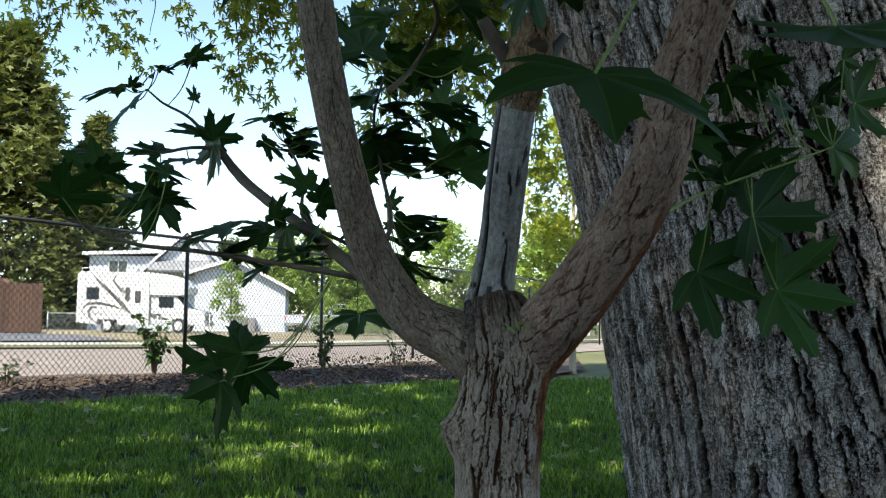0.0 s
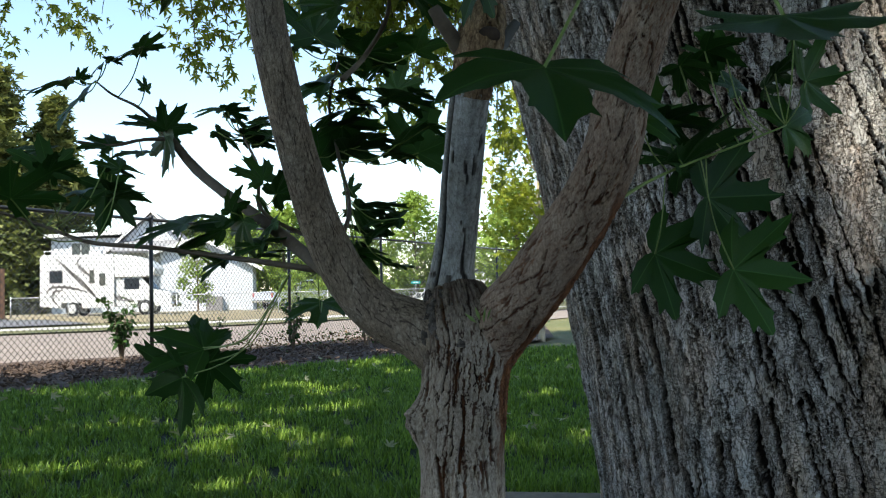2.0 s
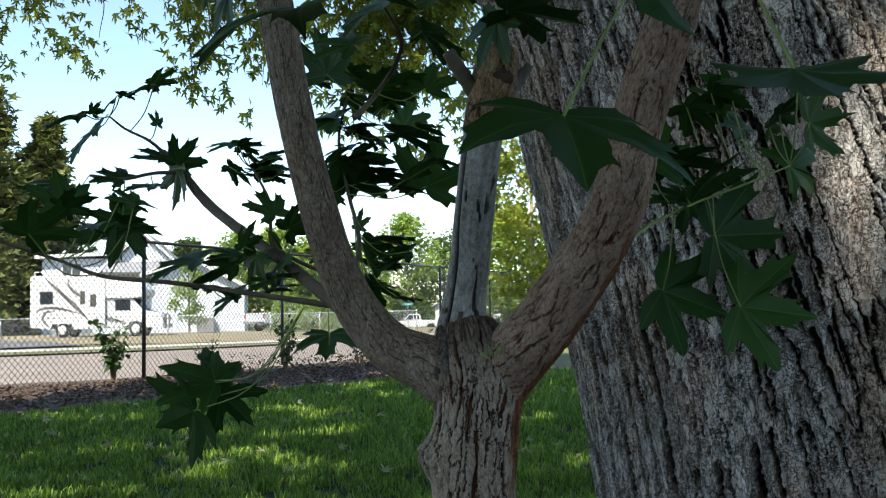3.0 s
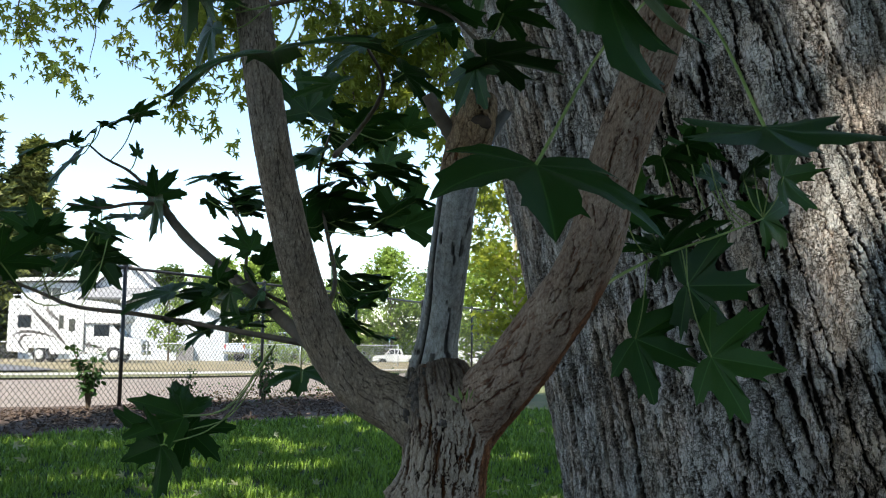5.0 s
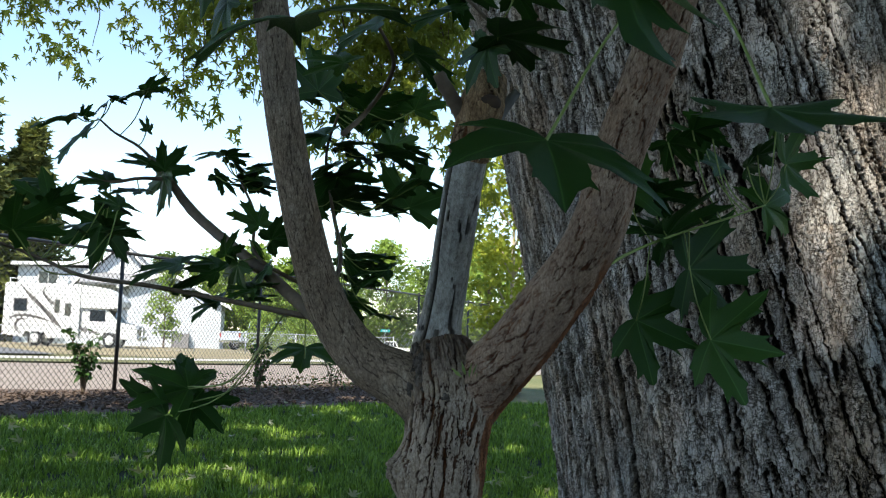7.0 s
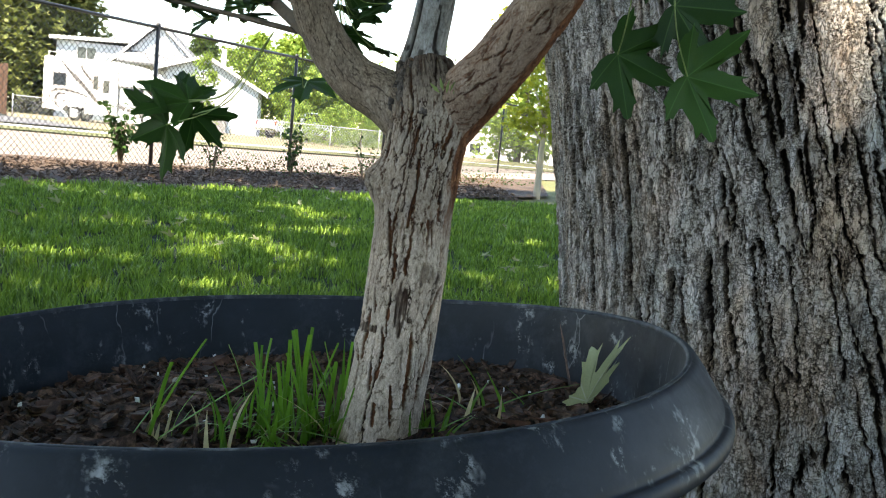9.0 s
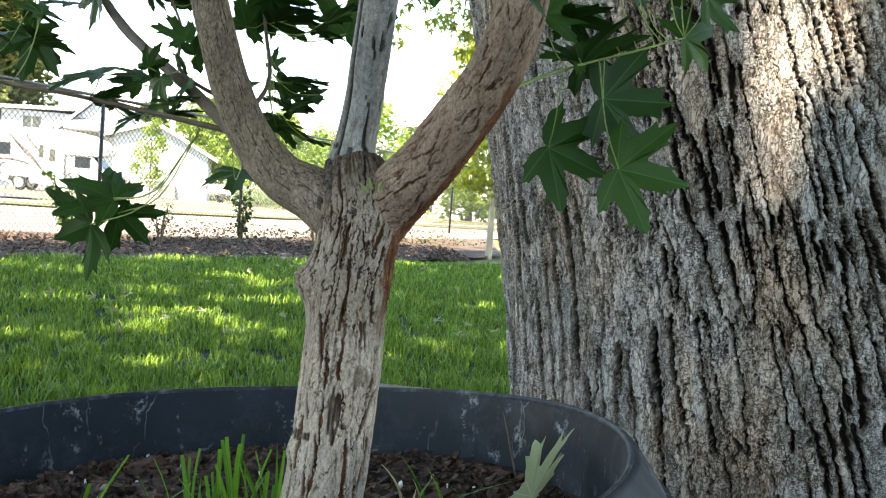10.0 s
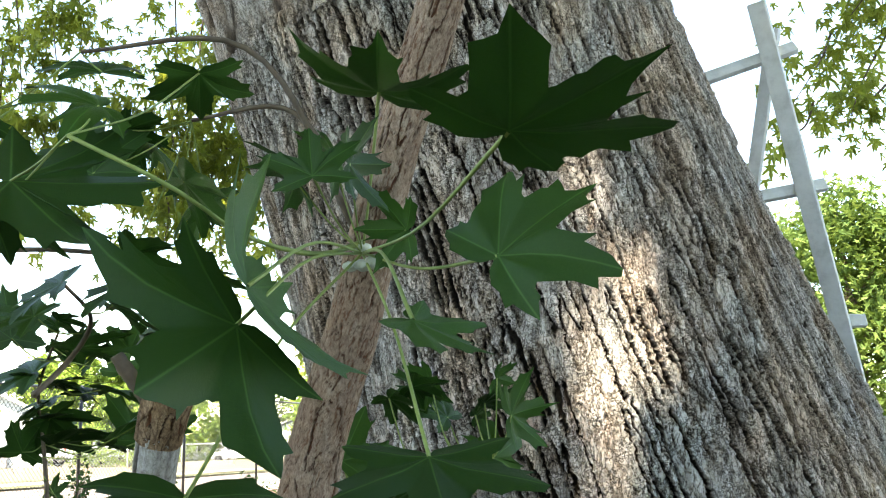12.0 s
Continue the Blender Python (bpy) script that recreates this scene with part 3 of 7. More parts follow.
far_x = np.r_[-600, -300, -150, np.linspace(-80, 80, 65), 150, 300, 600]
far_y = np.r_[-300, -100, -40, np.linspace(-20, 140, 65), 200, 300, 600, 1200]
sheet("ground", far_x, far_y, 0.0, M_EARTH, kind="structure", label="dry patchy ground reaching the horizon", category="ground")
LAWN_EDGE = [(-12, 3.2), (-6.0, 6.2), (-3.6, 7.8), (-2.6, 8.6), (-1.9, 9.2), (-1.1, 9.9), (-0.4, 10.7), (0.4, 11.3), (2.4, 11.6), (6, 12.5), (14, 15)]
strip("lawn", [(-12, -8), (-6, -8), (-3.6, -8), (-2.6, -8), (-1.9, -8), (-1.1, -8), (-0.4, -8), (0.4, -8), (2.4, -8), (6, -8), (14, -8)], LAWN_EDGE, 0.03, M_LAWN, 90, 140, 0.05,
      kind="structure", label="green mown lawn in dappled shade", category="lawn")
ROAD_NEAR = [(-30, -3.0), (-14, 5.2), (-5.5, 11.2), (-4.2, 12.0), (-3.0, 12.9), (-1.5, 14.6), (1.5, 19.2), (6, 26), (18, 44), (40, 77)]
strip("mulch_bed", [(-12, 3.2), (-6.0, 6.2), (-3.6, 7.8), (-2.6, 8.6), (-1.9, 9.2), (-1.1, 9.9), (-0.4, 10.7), (0.4, 11.3), (1.3, 12.4), (2.2, 14.0)],
      [(-14, 5.2), (-8.0, 9.4), (-5.5, 11.0), (-4.2, 11.8), (-3.0, 12.8), (-1.5, 14.5), (-0.6, 15.8), (0.5, 17.4), (1.5, 18.9), (3, 21)], 0.045, M_MULCH, 14, 120, 0.04,
      kind="structure", label="brown bark mulch strip beside the fence", category="mulch bed")
strip("road", ROAD_NEAR, [(-40, 6), (-20, 15.0), (-8.7, 20.3), (-6.5, 21.2), (-4.3, 22.6), (-1.1, 25.6), (4, 31), (9, 38), (20, 55), (42, 90)], 0.02, M_ROAD, 8, 80, 0.0,
      kind="structure", label="pale sunlit street surface", category="road")
# kerb and pavement beyond the street
FAR_KERB = [(-40, 6), (-20, 15.0), (-8.7, 20.3), (-6.5, 21.2), (-4.3, 22.6), (-1.1, 25.6), (4, 31), (9, 38), (20, 55)]
PAVE_FAR = [(-40.6, 7.4), (-20.6, 16.4), (-9.3, 21.8), (-7.1, 22.7), (-5.1, 23.9), (-2.1, 26.8), (3.0, 32.1), (7.9, 39), (18.8, 56)]
strip("pavement", FAR_KERB, PAVE_FAR, 0.12, M_WALK, 4, 80, 0.0, kind="structure", label="pale concrete pavement beyond the street", category="pavement")
strip("kerb", [(x - 0.02, y + 0.02) for x, y in FAR_KERB], [(x + 0.02, y - 0.02) for x, y in FAR_KERB], 0.07, M_WALK, 3, 80, 0.0, kind="structure", label="concrete kerb", category="kerb")
strip("driveway", [(-30, 19), (-18, 22.6), (-11.6, 25.3), (-9.3, 26.9)], [(-42, 40), (-28, 41), (-19.2, 41.6), (-15.6, 38.8)], 0.045, M_DRIVE, 6, 30, 0.0, kind="structure", label="grey asphalt driveway", category="driveway")
strip("dry_verge", [(-26, 33), (-18, 31.5), (-9, 29), (-3.2, 29.5), (1, 31.5)], [(-30, 62), (-20, 62), (-9, 62), (-3, 62), (6, 62)], 0.02, M_DRY, 20, 60, 0.05, kind="structure", label="dry yellow grass verge", category="grass verge")


# ---- grass blades of the lawn ----
def blades(n, xs, ys, hs, ws, lean, rng, z0):
    """Bent grass blades: base pair, middle pair, tip."""
    ang = rng.uniform(0, 2 * np.pi, n)
    d = np.stack([np.cos(ang), np.sin(ang), np.zeros(n)], -1)
    s = np.stack([-np.sin(ang), np.cos(ang), np.zeros(n)], -1)
    p = np.stack([xs, ys, z0], -1)
    k = lean[:, None] * hs[:, None]
    up = np.array([0, 0, 1.0])
    w = ws[:, None]
    mid = p + d * k * 0.35 + up * hs[:, None] * 0.6
    tip = p + d * k + up * hs[:, None]
    v = np.stack([p - s * w, p + s * w, mid - s * w * 0.7, mid + s * w * 0.7, tip], 1).reshape(-1, 3)
    o = np.arange(n)[:, None] * 5
    f = np.concatenate([o + [0, 1, 3], o + [0, 3, 2], o + [2, 3, 4]], 0)
    return v, f


def lawn_edge_y(x):
    e = np.array(LAWN_EDGE)
    return np.interp(x, e[:, 0], e[:, 1])


rng = np.random.default_rng(11)
n = 300000
gy = 2.6 + 9.6 * rng.random(n) ** 1.25
gx = rng.uniform(-1, 1, n) * (0.62 * gy + 0.6) + 0.05 * gy
keep = (gy < lawn_edge_y(gx) + rng.normal(0, 0.08, n)) & (fbm(gx * 14 + 70, gy * 9, 28, 0, 3) + rng.normal(0, 0.10, n) > 0.43)
gx, gy = gx[keep], gy[keep]
tuft = fbm(gx * 2.2 + 40, gy * 2.2, 8)
gh = (0.022 + 0.048 * tuft) * rng.uniform(0.5, 1.5, len(gx))
v, f = blades(len(gx), gx, gy, gh, (0.0016 + 0.00052 * gy) * rng.uniform(0.6, 1.4, len(gx)), rng.uniform(0.15, 0.9, len(gx)), rng, ground_z(gx, gy) + 0.03 + 0.05 * (fbm(gx * 1.3 + 50, gy * 1.3 + 50, 4) - 0.5))
tagged(place("lawn_grass", mesh_np("lawn_grass", v, f, M_GRASS)), label="short bright green lawn grass blades", category="grass", kind="stuff")

# ---- the old maple ----
def maple_axis(z):
    u = np.minimum(z, 2.1) - 1.0
    over = np.maximum(z - 2.1, 0)
    flare = 0.16 * np.exp(-np.maximum(z, 0) / 0.16)
    return np.stack([0.969 - 0.356 * u - 0.007 * u * u - 0.30 * over, 2.108 - 0.072 * u + 0 * over, z, 0.633 - 0.158 * u + 0.072 * u * u - 0.02 * over + flare - 0.012], -1)


def maple_relief(th, al):
    """Narrow upright ridges that part and join, their tops broken into ragged flakes."""
    turn = (th / (2 * np.pi)) % 1.0
    wob = fbm(turn * 14, al * 1.3, 3, 14) - 0.5
    wob2 = fbm(turn * 60, al * 6.0, 6, 60) - 0.5
    rag = fbm(turn * 330, al * 55, 16, 330, 3) - 0.5
    rag2 = fbm(turn * 1000, al * 230, 18, 1000, 2) - 0.5
    big = smooth01(fbm(turn * 30, al * 2.6, 71, 30, 3), 0.36, 0.64)
    d1, f1 = split_lines(turn * 200 + 1.2 * wob + 0.9 * wob2 + 0.60 * rag + 0.40 * rag2, al / 0.19 + 0.5 * wob2 + 0.1 * rag, 21, 200, 3.8 / 200)
    d2, f2 = split_lines(turn * 440 + 3.0 * wob + 2.2 * wob2 + 1.9 * rag + 1.0 * rag2, al / 0.055 + 0.8 * wob2 + 0.5 * rag, 33, 440, 3.8 / 440)
    lev = vnoise(turn * 210 + 2.5 * rag, al / 0.017 + 2.2 * rag + 2.0 * wob2, 41, 210)
    lev2 = vnoise(turn * 210 + 2.5 * rag, al / 0.017 + 2.2 * rag + 2.0 * wob2 + 0.08, 41, 210)
    d3 = np.abs(lev - 0.5) / (np.abs(lev2 - lev) / 0.08 + 0.10) * 0.017
    e4, id4 = cells(turn * 190 + 2.0 * wob2 + 2.2 * rag, al / 0.048 + 1.0 * rag + 0.6 * wob2, 51, 190, 0.95)
    wide = 0.0006 + 0.0036 * big * smooth01(fbm(turn * 70, al * 5.0, 79, 70, 2), 0.34, 0.66)
    furrow = smooth01(d1, 0.4 * wide, wide + 0.0015)
    crack = 1 - (1 - smooth01(d2, 0.0003, 0.0016)) * (0.30 + 0.70 * smooth01(fbm(turn * 70, al * 11, 73, 70, 2), 0.36, 0.58))
    nick = 1 - (1 - smooth01(d3, 0.0002, 0.0014)) * smooth01(fbm(turn * 120, al * 24, 77, 120, 2), 0.36, 0.54)
    flake = fbm(turn * 620, al * 190, 14, 620, 3)
    step = np.floor(4 * id4) / 4
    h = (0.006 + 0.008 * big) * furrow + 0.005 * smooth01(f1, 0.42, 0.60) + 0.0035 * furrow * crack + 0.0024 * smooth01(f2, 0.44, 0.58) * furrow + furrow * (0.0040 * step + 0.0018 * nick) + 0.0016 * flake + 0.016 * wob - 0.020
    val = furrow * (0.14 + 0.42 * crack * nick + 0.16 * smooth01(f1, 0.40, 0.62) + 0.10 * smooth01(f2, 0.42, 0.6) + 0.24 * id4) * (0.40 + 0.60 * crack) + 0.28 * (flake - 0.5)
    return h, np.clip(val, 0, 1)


dense = np.linspace(radians(-192), radians(-40), 900)
rest = np.linspace(radians(-40), radians(168), 80)[1:-1]
old_tree = base("maple_tree", pose(0, 0, 0), label="old silver maple with deeply furrowed grey bark", category="tree")
zs = np.linspace(-0.06, 2.0, 40)
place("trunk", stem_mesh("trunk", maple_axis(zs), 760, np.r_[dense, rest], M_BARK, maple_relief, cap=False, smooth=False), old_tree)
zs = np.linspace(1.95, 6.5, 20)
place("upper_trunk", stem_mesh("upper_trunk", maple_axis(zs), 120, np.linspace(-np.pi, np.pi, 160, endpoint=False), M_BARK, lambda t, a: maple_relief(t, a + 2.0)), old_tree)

# limbs that carry the crown overhead
for k, pts in enumerate((
    [(0.3, 1.9, 4.6, 0.30), (-1.6, 1.2, 6.6, 0.22), (-4.5, -0.5, 8.2, 0.13), (-7.5, -2.5, 9.2, 0.05)],
    [(0.1, 1.9, 5.4, 0.28), (0.2, -0.6, 7.6, 0.20), (0.6, -4.0, 9.2, 0.12), (0.4, -7.5, 10, 0.05)],
    [(-0.3, 1.9, 6.2, 0.26), (-0.8, 3.6, 8.0, 0.18), (-2.4, 6.0, 9.3, 0.10), (-3.6, 8.0, 9.8, 0.04)],
    [(0.0, 1.9, 6.0, 0.24), (2.6, 1.5, 7.8, 0.17), (5.5, 1.0, 9.2, 0.09), (8.0, 0.2, 9.8, 0.04)])):
    place("limb", tube_mesh("limb", pts, 30, 12, M_BARK, wobble=0.03, seed=k), old_tree)

TUFT = np.array([(0.0, 1.0), (0.16, 0.45), (0.55, 0.62), (0.30, 0.12), (0.42, -0.35), (0.0, -0.12), (-0.42, -0.35), (-0.30, 0.12), (-0.55, 0.62), (-0.16, 0.45)])
LOBES = [(0, 1.0), (10, 0.66), (16, 0.60), (24, 0.30), (38, 0.62), (46, 0.86), (55, 0.58), (70, 0.28), (96, 0.50), (120, 0.24), (160, 0.14)]
half = np.array([(r * math.sin(radians(a)), r * math.cos(radians(a))) for a, r in LOBES])
OUT = np.vstack([half, half[:0:-1] * [-1, 1]])


def leaf_cloud(pos, size, rng, droop=0.6, fan=OUT):
    """Flat lobed leaves at the places given, hanging a little, as one set of triangles."""
    n, k = len(pos), len(fan)
    yaw, tilt, roll = rng.uniform(0, 2 * np.pi, n), rng.normal(-droop, 0.45, n), rng.normal(0, 0.5, n)
    fwd = np.stack([np.cos(yaw) * np.cos(tilt), np.sin(yaw) * np.cos(tilt), np.sin(tilt)], -1)
    side = np.stack([-np.sin(yaw), np.cos(yaw), np.zeros(n)], -1)
    nrm = np.cross(fwd, side)
    side = side * np.cos(roll)[:, None] + nrm * np.sin(roll)[:, None]
    nrm = np.cross(fwd, side)
    ring = pos[:, None] + size[:, None, None] * (fan[None, :, 0:1] * side[:, None] + fan[None, :, 1:2] * fwd[:, None] + (0.35 * np.abs(fan[:, 0]) - 0.25 * fan[:, 1] ** 2)[None, :, None] * nrm[:, None])
    v = np.concatenate([pos[:, None], ring], 1).reshape(-1, 3)
    o = np.arange(n)[:, None, None] * (k + 1)
    j = np.arange(k)
    f = (o + np.stack([np.zeros(k, int), 1 + j, 1 + (j + 1) % k], -1)[None]).reshape(-1, 3)
    return v, f


# the crown overhead: leaf sprays with the gaps through which the sun falls
GAPS = [(-0.68, 5.02, 0.26), (-1.12, 4.82, 0.18), (-0.72, 7.2, 0.12), (-0.38, 6.3, 0.14), (-2.2, 7.2, 0.26), (-1.95, 5.7, 0.14), (-1.1, 5.55, 0.12), (1.1, 7.8, 0.2), (0.61, 4.5, 0.06), (0.32, 4.87, 0.08), (-1.7, 4.2, 0.08), (-2.6, 7.3, 0.2), (-1.4, 6.4, 0.1), (0.94, 6.9, 0.10), (-0.2, 8.8, 0.2), (-0.4, 9.9, 0.30), (-1.7, 9.2, 0.3), (0.3, 10.8, 0.5)]
s = np.array(to_sun)
rng = np.random.default_rng(14)
GAPS += [(x, y, r) for x, y, r in zip(rng.uniform(-3.4, 0.3, 16), rng.uniform(5.2, 10.6, 16), rng.uniform(0.0, 0.10, 16))]
rng = np.random.default_rng(5)
n = 48500
cx, cy = rng.uniform(-16, 11, n), rng.uniform(-17, 7.5, n)
cz = rng.uniform(6.8, 10.5, n) + 0.8 * fbm(cx * 0.3 + 50, cy * 0.3 + 50, 3)
ok = (((cx + 2.5) / 13.0) ** 2 + ((cy + 4.5) / 12.0) ** 2 < 1.0 + 0.25 * (fbm(cx * 0.5 + 60, cy * 0.5 + 60, 9) - 0.5))
fx, fy = cx - s[0] / s[2] * cz, cy - s[1] / s[2] * cz
for hx, hy, hr in GAPS:
    ok &= ((fx - hx) ** 2 + (fy - hy) ** 2) > (0.36 * hr + 0.16) ** 2
# the sun stands free over the street beyond the fence
ok &= -0.9 * (fx + 3.4) + 0.44 * (fy - 10.6) + 0.9 * (fbm(fx * 0.9 + 50, fy * 0.9 + 50, 31) - 0.5) < 0
# a gap whose light falls on the old trunk
tx, ty = cx - s[0] / s[2] * (cz - 0.95), cy - s[1] / s[2] * (cz - 0.95)
def from_slits(px, py):
    """Distance from the two slits, in the plane across the light."""
    out = np.full(px.shape, 9.0)
    for ax, ay, bx, by in ((0.955, 1.67, 0.955, 1.88), (0.725, 1.49, 0.81, 1.635)):
        u = np.clip(((px - ax) * (bx - ax) + (py - ay) * (by - ay)) / ((bx - ax) ** 2 + (by - ay) ** 2), 0, 1)
        out = np.minimum(out, np.hypot(px - ax - u * (bx - ax), py - ay - u * (by - ay)))
    return out


ok &= from_slits(tx, ty) > 0.36
pos = np.stack([cx, cy, cz], -1)[ok]
size = rng.uniform(0.20, 0.40, len(pos))
# smaller unseen sprays added low in the crown to close round the slits
px, py, pz = rng.uniform(-0.2, 2.0, 2600), rng.uniform(1.0, 2.7, 2600), rng.uniform(6.9, 8.6, 2600)
near = (from_slits(px, py) > 0.075) | (rng.random(2600) < 0.13)
more = np.stack([px + s[0] / s[2] * (pz - 0.95), py + s[1] / s[2] * (pz - 0.95), pz], -1)[near]
# more unseen sprays added to keep the sun off the potted tree
qx, qy, qz = rng.uniform(-0.8, 0.62, 1100), rng.uniform(-0.1, 1.45, 1100), rng.uniform(7.0, 8.8, 1100)
shade = np.stack([qx + s[0] / s[2] * (qz - 0.95), qy + s[1] / s[2] * (qz - 0.95), qz], -1)
pos, size = np.vstack([pos, more, shade]), np.r_[size, rng.uniform(0.08, 0.16, len(more)), rng.uniform(0.12, 0.22, len(shade))]
v, f = leaf_cloud(pos, size, rng, 0.2, TUFT)
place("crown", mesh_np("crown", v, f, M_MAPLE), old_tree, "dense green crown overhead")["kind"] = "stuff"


def spray(start, end, count, spread, seed, size=0.058):
    """A hanging branchlet with its lobed leaves: wood and leaves."""
    count = int(count * 1.7)
    r = np.random.default_rng(seed)
    a, b = np.array(start), np.array(end)
    mid = (a + b) / 2 + r.normal(0, 0.06, 3) + [0, 0, 0.06]
    wood = tube_mesh("branchlet", [(*a, 0.008), (*mid, 0.005), (*b, 0.002)], 14, 5, M_TWIG)
    knots = max(3, count // 9)
    t = r.random(knots) ** 0.8
    line = np.where(t[:, None] < 0.5, a + (mid - a) * 2 * t[:, None], mid + (b - mid) * (2 * t[:, None] - 1))
    node = line + r.normal(0, 1, (knots, 3)) * spread * (0.5 + t[:, None]) * [1, 1, 0.8]
    pos = node[r.integers(0, knots, count)] + r.normal(0, 0.05, (count, 3)) - [0, 0, 0.03]
    return wood, leaf_cloud(pos, r.uniform(size * 0.7, size * 1.35, count), r, 0.95)


SPRAYS = []
SPRAYS += [
    ((-2.973, 6.329, 3.29), (-2.845, 6.372, 2.723), 56, 0.1),
    ((-2.607, 6.329, 3.294), (-2.48, 6.365, 2.808), 87, 0.13),
    ((-2.226, 6.231, 3.259), (-2.101, 6.268, 2.773), 75, 0.13),
    ((-3.157, 6.329, 3.288), (-3.153, 6.352, 2.984), 50, 0.12),
    ((-1.575, 6.031, 3.266), (-1.411, 6.096, 2.396), 112, 0.11),
    ((-1.345, 6.231, 3.268), (-1.238, 6.278, 2.65), 87, 0.11),
    ((-1.031, 6.037, 3.194), (-0.945, 6.098, 2.382), 87, 0.1),
    ((-1.145, 6.14, 3.153), (-1.021, 6.178, 2.643), 62, 0.1)]
SPRAYS += [
    ((-0.601, 5.647, 3.043), (-0.541, 5.691, 2.464), 112, 0.15),
    ((-0.387, 5.452, 2.968), (-0.346, 5.497, 2.374), 137, 0.16),
    ((-0.247, 5.452, 2.969), (-0.185, 5.518, 2.096), 150, 0.14),
    ((-0.073, 5.55, 3.01), (-0.045, 5.623, 2.031), 162, 0.15),
    ((0.088, 5.55, 3.012), (0.097, 5.619, 2.086), 162, 0.15),
    ((0.216, 5.647, 3.052), (0.261, 5.707, 2.255), 125, 0.15),
    ((0.35, 5.75, 3.018), (0.375, 5.794, 2.429), 100, 0.13),
    ((-0.29, 5.386, 2.518), (-0.261, 5.422, 2.037), 75, 0.12)]
SPRAYS += [
    ((0.699, 6.393, 2.476), (0.686, 6.448, 1.745), 75, 0.12),
    ((-1.197, 5.455, 4.053), (-1.11, 5.66, 2.971), 212, 0.2),
    ((-0.982, 5.497, 4.101), (-0.893, 5.706, 3.0), 212, 0.18),
    ((-0.777, 5.448, 4.095), (-0.762, 5.617, 3.271), 137, 0.14),
    ((-1.258, 5.721, 3.354), (-1.226, 5.878, 2.564), 112, 0.15),
    ((-0.24, 5.552, 3.976), (-0.189, 5.718, 3.121), 112, 0.13),
    ((0.011, 5.303, 3.866), (0.067, 5.534, 2.697), 162, 0.15),
    ((0.184, 5.291, 3.723), (0.205, 5.53, 2.555), 162, 0.14)]
SPRAYS += [
    ((0.368, 5.496, 3.531), (0.349, 5.679, 2.678), 112, 0.12),
    ((-0.078, 5.475, 3.147), (-0.071, 5.553, 2.769), 75, 0.12),
    ((0.099, 5.611, 2.796), (0.111, 5.739, 2.167), 75, 0.12),
    ((3.415, 3.513, 3.419), (3.341, 3.637, 2.913), 62, 0.11),
    ((3.278, 3.581, 3.254), (3.089, 3.703, 2.893), 75, 0.09),
    ((3.089, 3.697, 2.921), (2.899, 3.819, 2.56), 62, 0.06),
    ((3.439, 3.709, 2.954), (3.248, 3.857, 2.47), 75, 0.09),
    ((3.439, 3.763, 2.695), (3.376, 3.82, 2.495), 50, 0.1)]
SPRAYS += [
    ((3.011, 3.786, 2.585), (2.902, 3.847, 2.419), 27, 0.06)]
for k, (a, b, count, spread) in enumerate(SPRAYS):
    wood, (v, f) = spray(a, b, count, spread, 100 + k)
    twiglet = place("branchlet", wood, old_tree, "thin hanging branchlet")
    place("foliage", mesh_np("foliage", v, f, M_SPRAY), twiglet, "yellow-green lobed leaves, sunlight put into their colour")["kind"] = "stuff"

# ---- the ring of blocks round the tree bed ----
def edging_block(x, y, yaw, length):
    bm = bmesh.new()
    bm_box(bm, (length, 0.11, 0.20), (0, 0, 0.10), None, 0.012)
    for vert in bm.verts:
        vert.co += Vector((noise.noise(vert.co * 9) * 0.006, noise.noise(vert.co * 9 + Vector((5, 0, 0))) * 0.006, noise.noise(vert.co * 7 + Vector((0, 8, 0))) * 0.004))
    ob = part("edging_block", bm, M_BLOCK, None)
    ob.matrix_basis = pose(x, y, 0.0, 0, 0, yaw)
    return tagged(ob, label="tan concrete edging block round the tree bed", category="edging block", group="blocks round the tree bed")


# ---- pot ----
POT = Matrix.Translation((-0.078, 0.885, 0.515)) @ Vector((-0.098, 0.066, 1.0)).to_track_quat("Z", "Y").to_matrix().to_4x4()
POT_R = 0.424


def lathe(name, profile, seg, mat, wobble=0.0, sx=1.0, sy=1.0):
    pr, _ = spline(np.c_[np.array(profile), np.zeros(len(profile))], len(profile) * 4)
    th = np.linspace(0, 2 * np.pi, seg, endpoint=False)
    R = pr[:, 0:1] + wobble * np.sin(2 * th + 0.6)[None] + 0.4 * wobble * np.sin(5 * th)[None]
    v = np.stack([R * np.cos(th) * sx, R * np.sin(th) * sy, np.repeat(pr[:, 1:2], seg, 1) + 1.2 * wobble * np.sin(3 * th + 1)[None]], -1)
    n = len(pr)
    i, j = np.meshgrid(np.arange(n - 1), np.arange(seg), indexing="ij")
    f = np.stack([i * seg + j, i * seg + (j + 1) % seg, (i + 1) * seg + (j + 1) % seg, (i + 1) * seg + j], -1).reshape(-1, 4)
    return mesh_np(name, v.reshape(-1, 3), f, mat, True)


pot = base("plant_pot", POT, label="large scuffed black plastic nursery pot, slightly tilted", category="plant pot")
R = POT_R
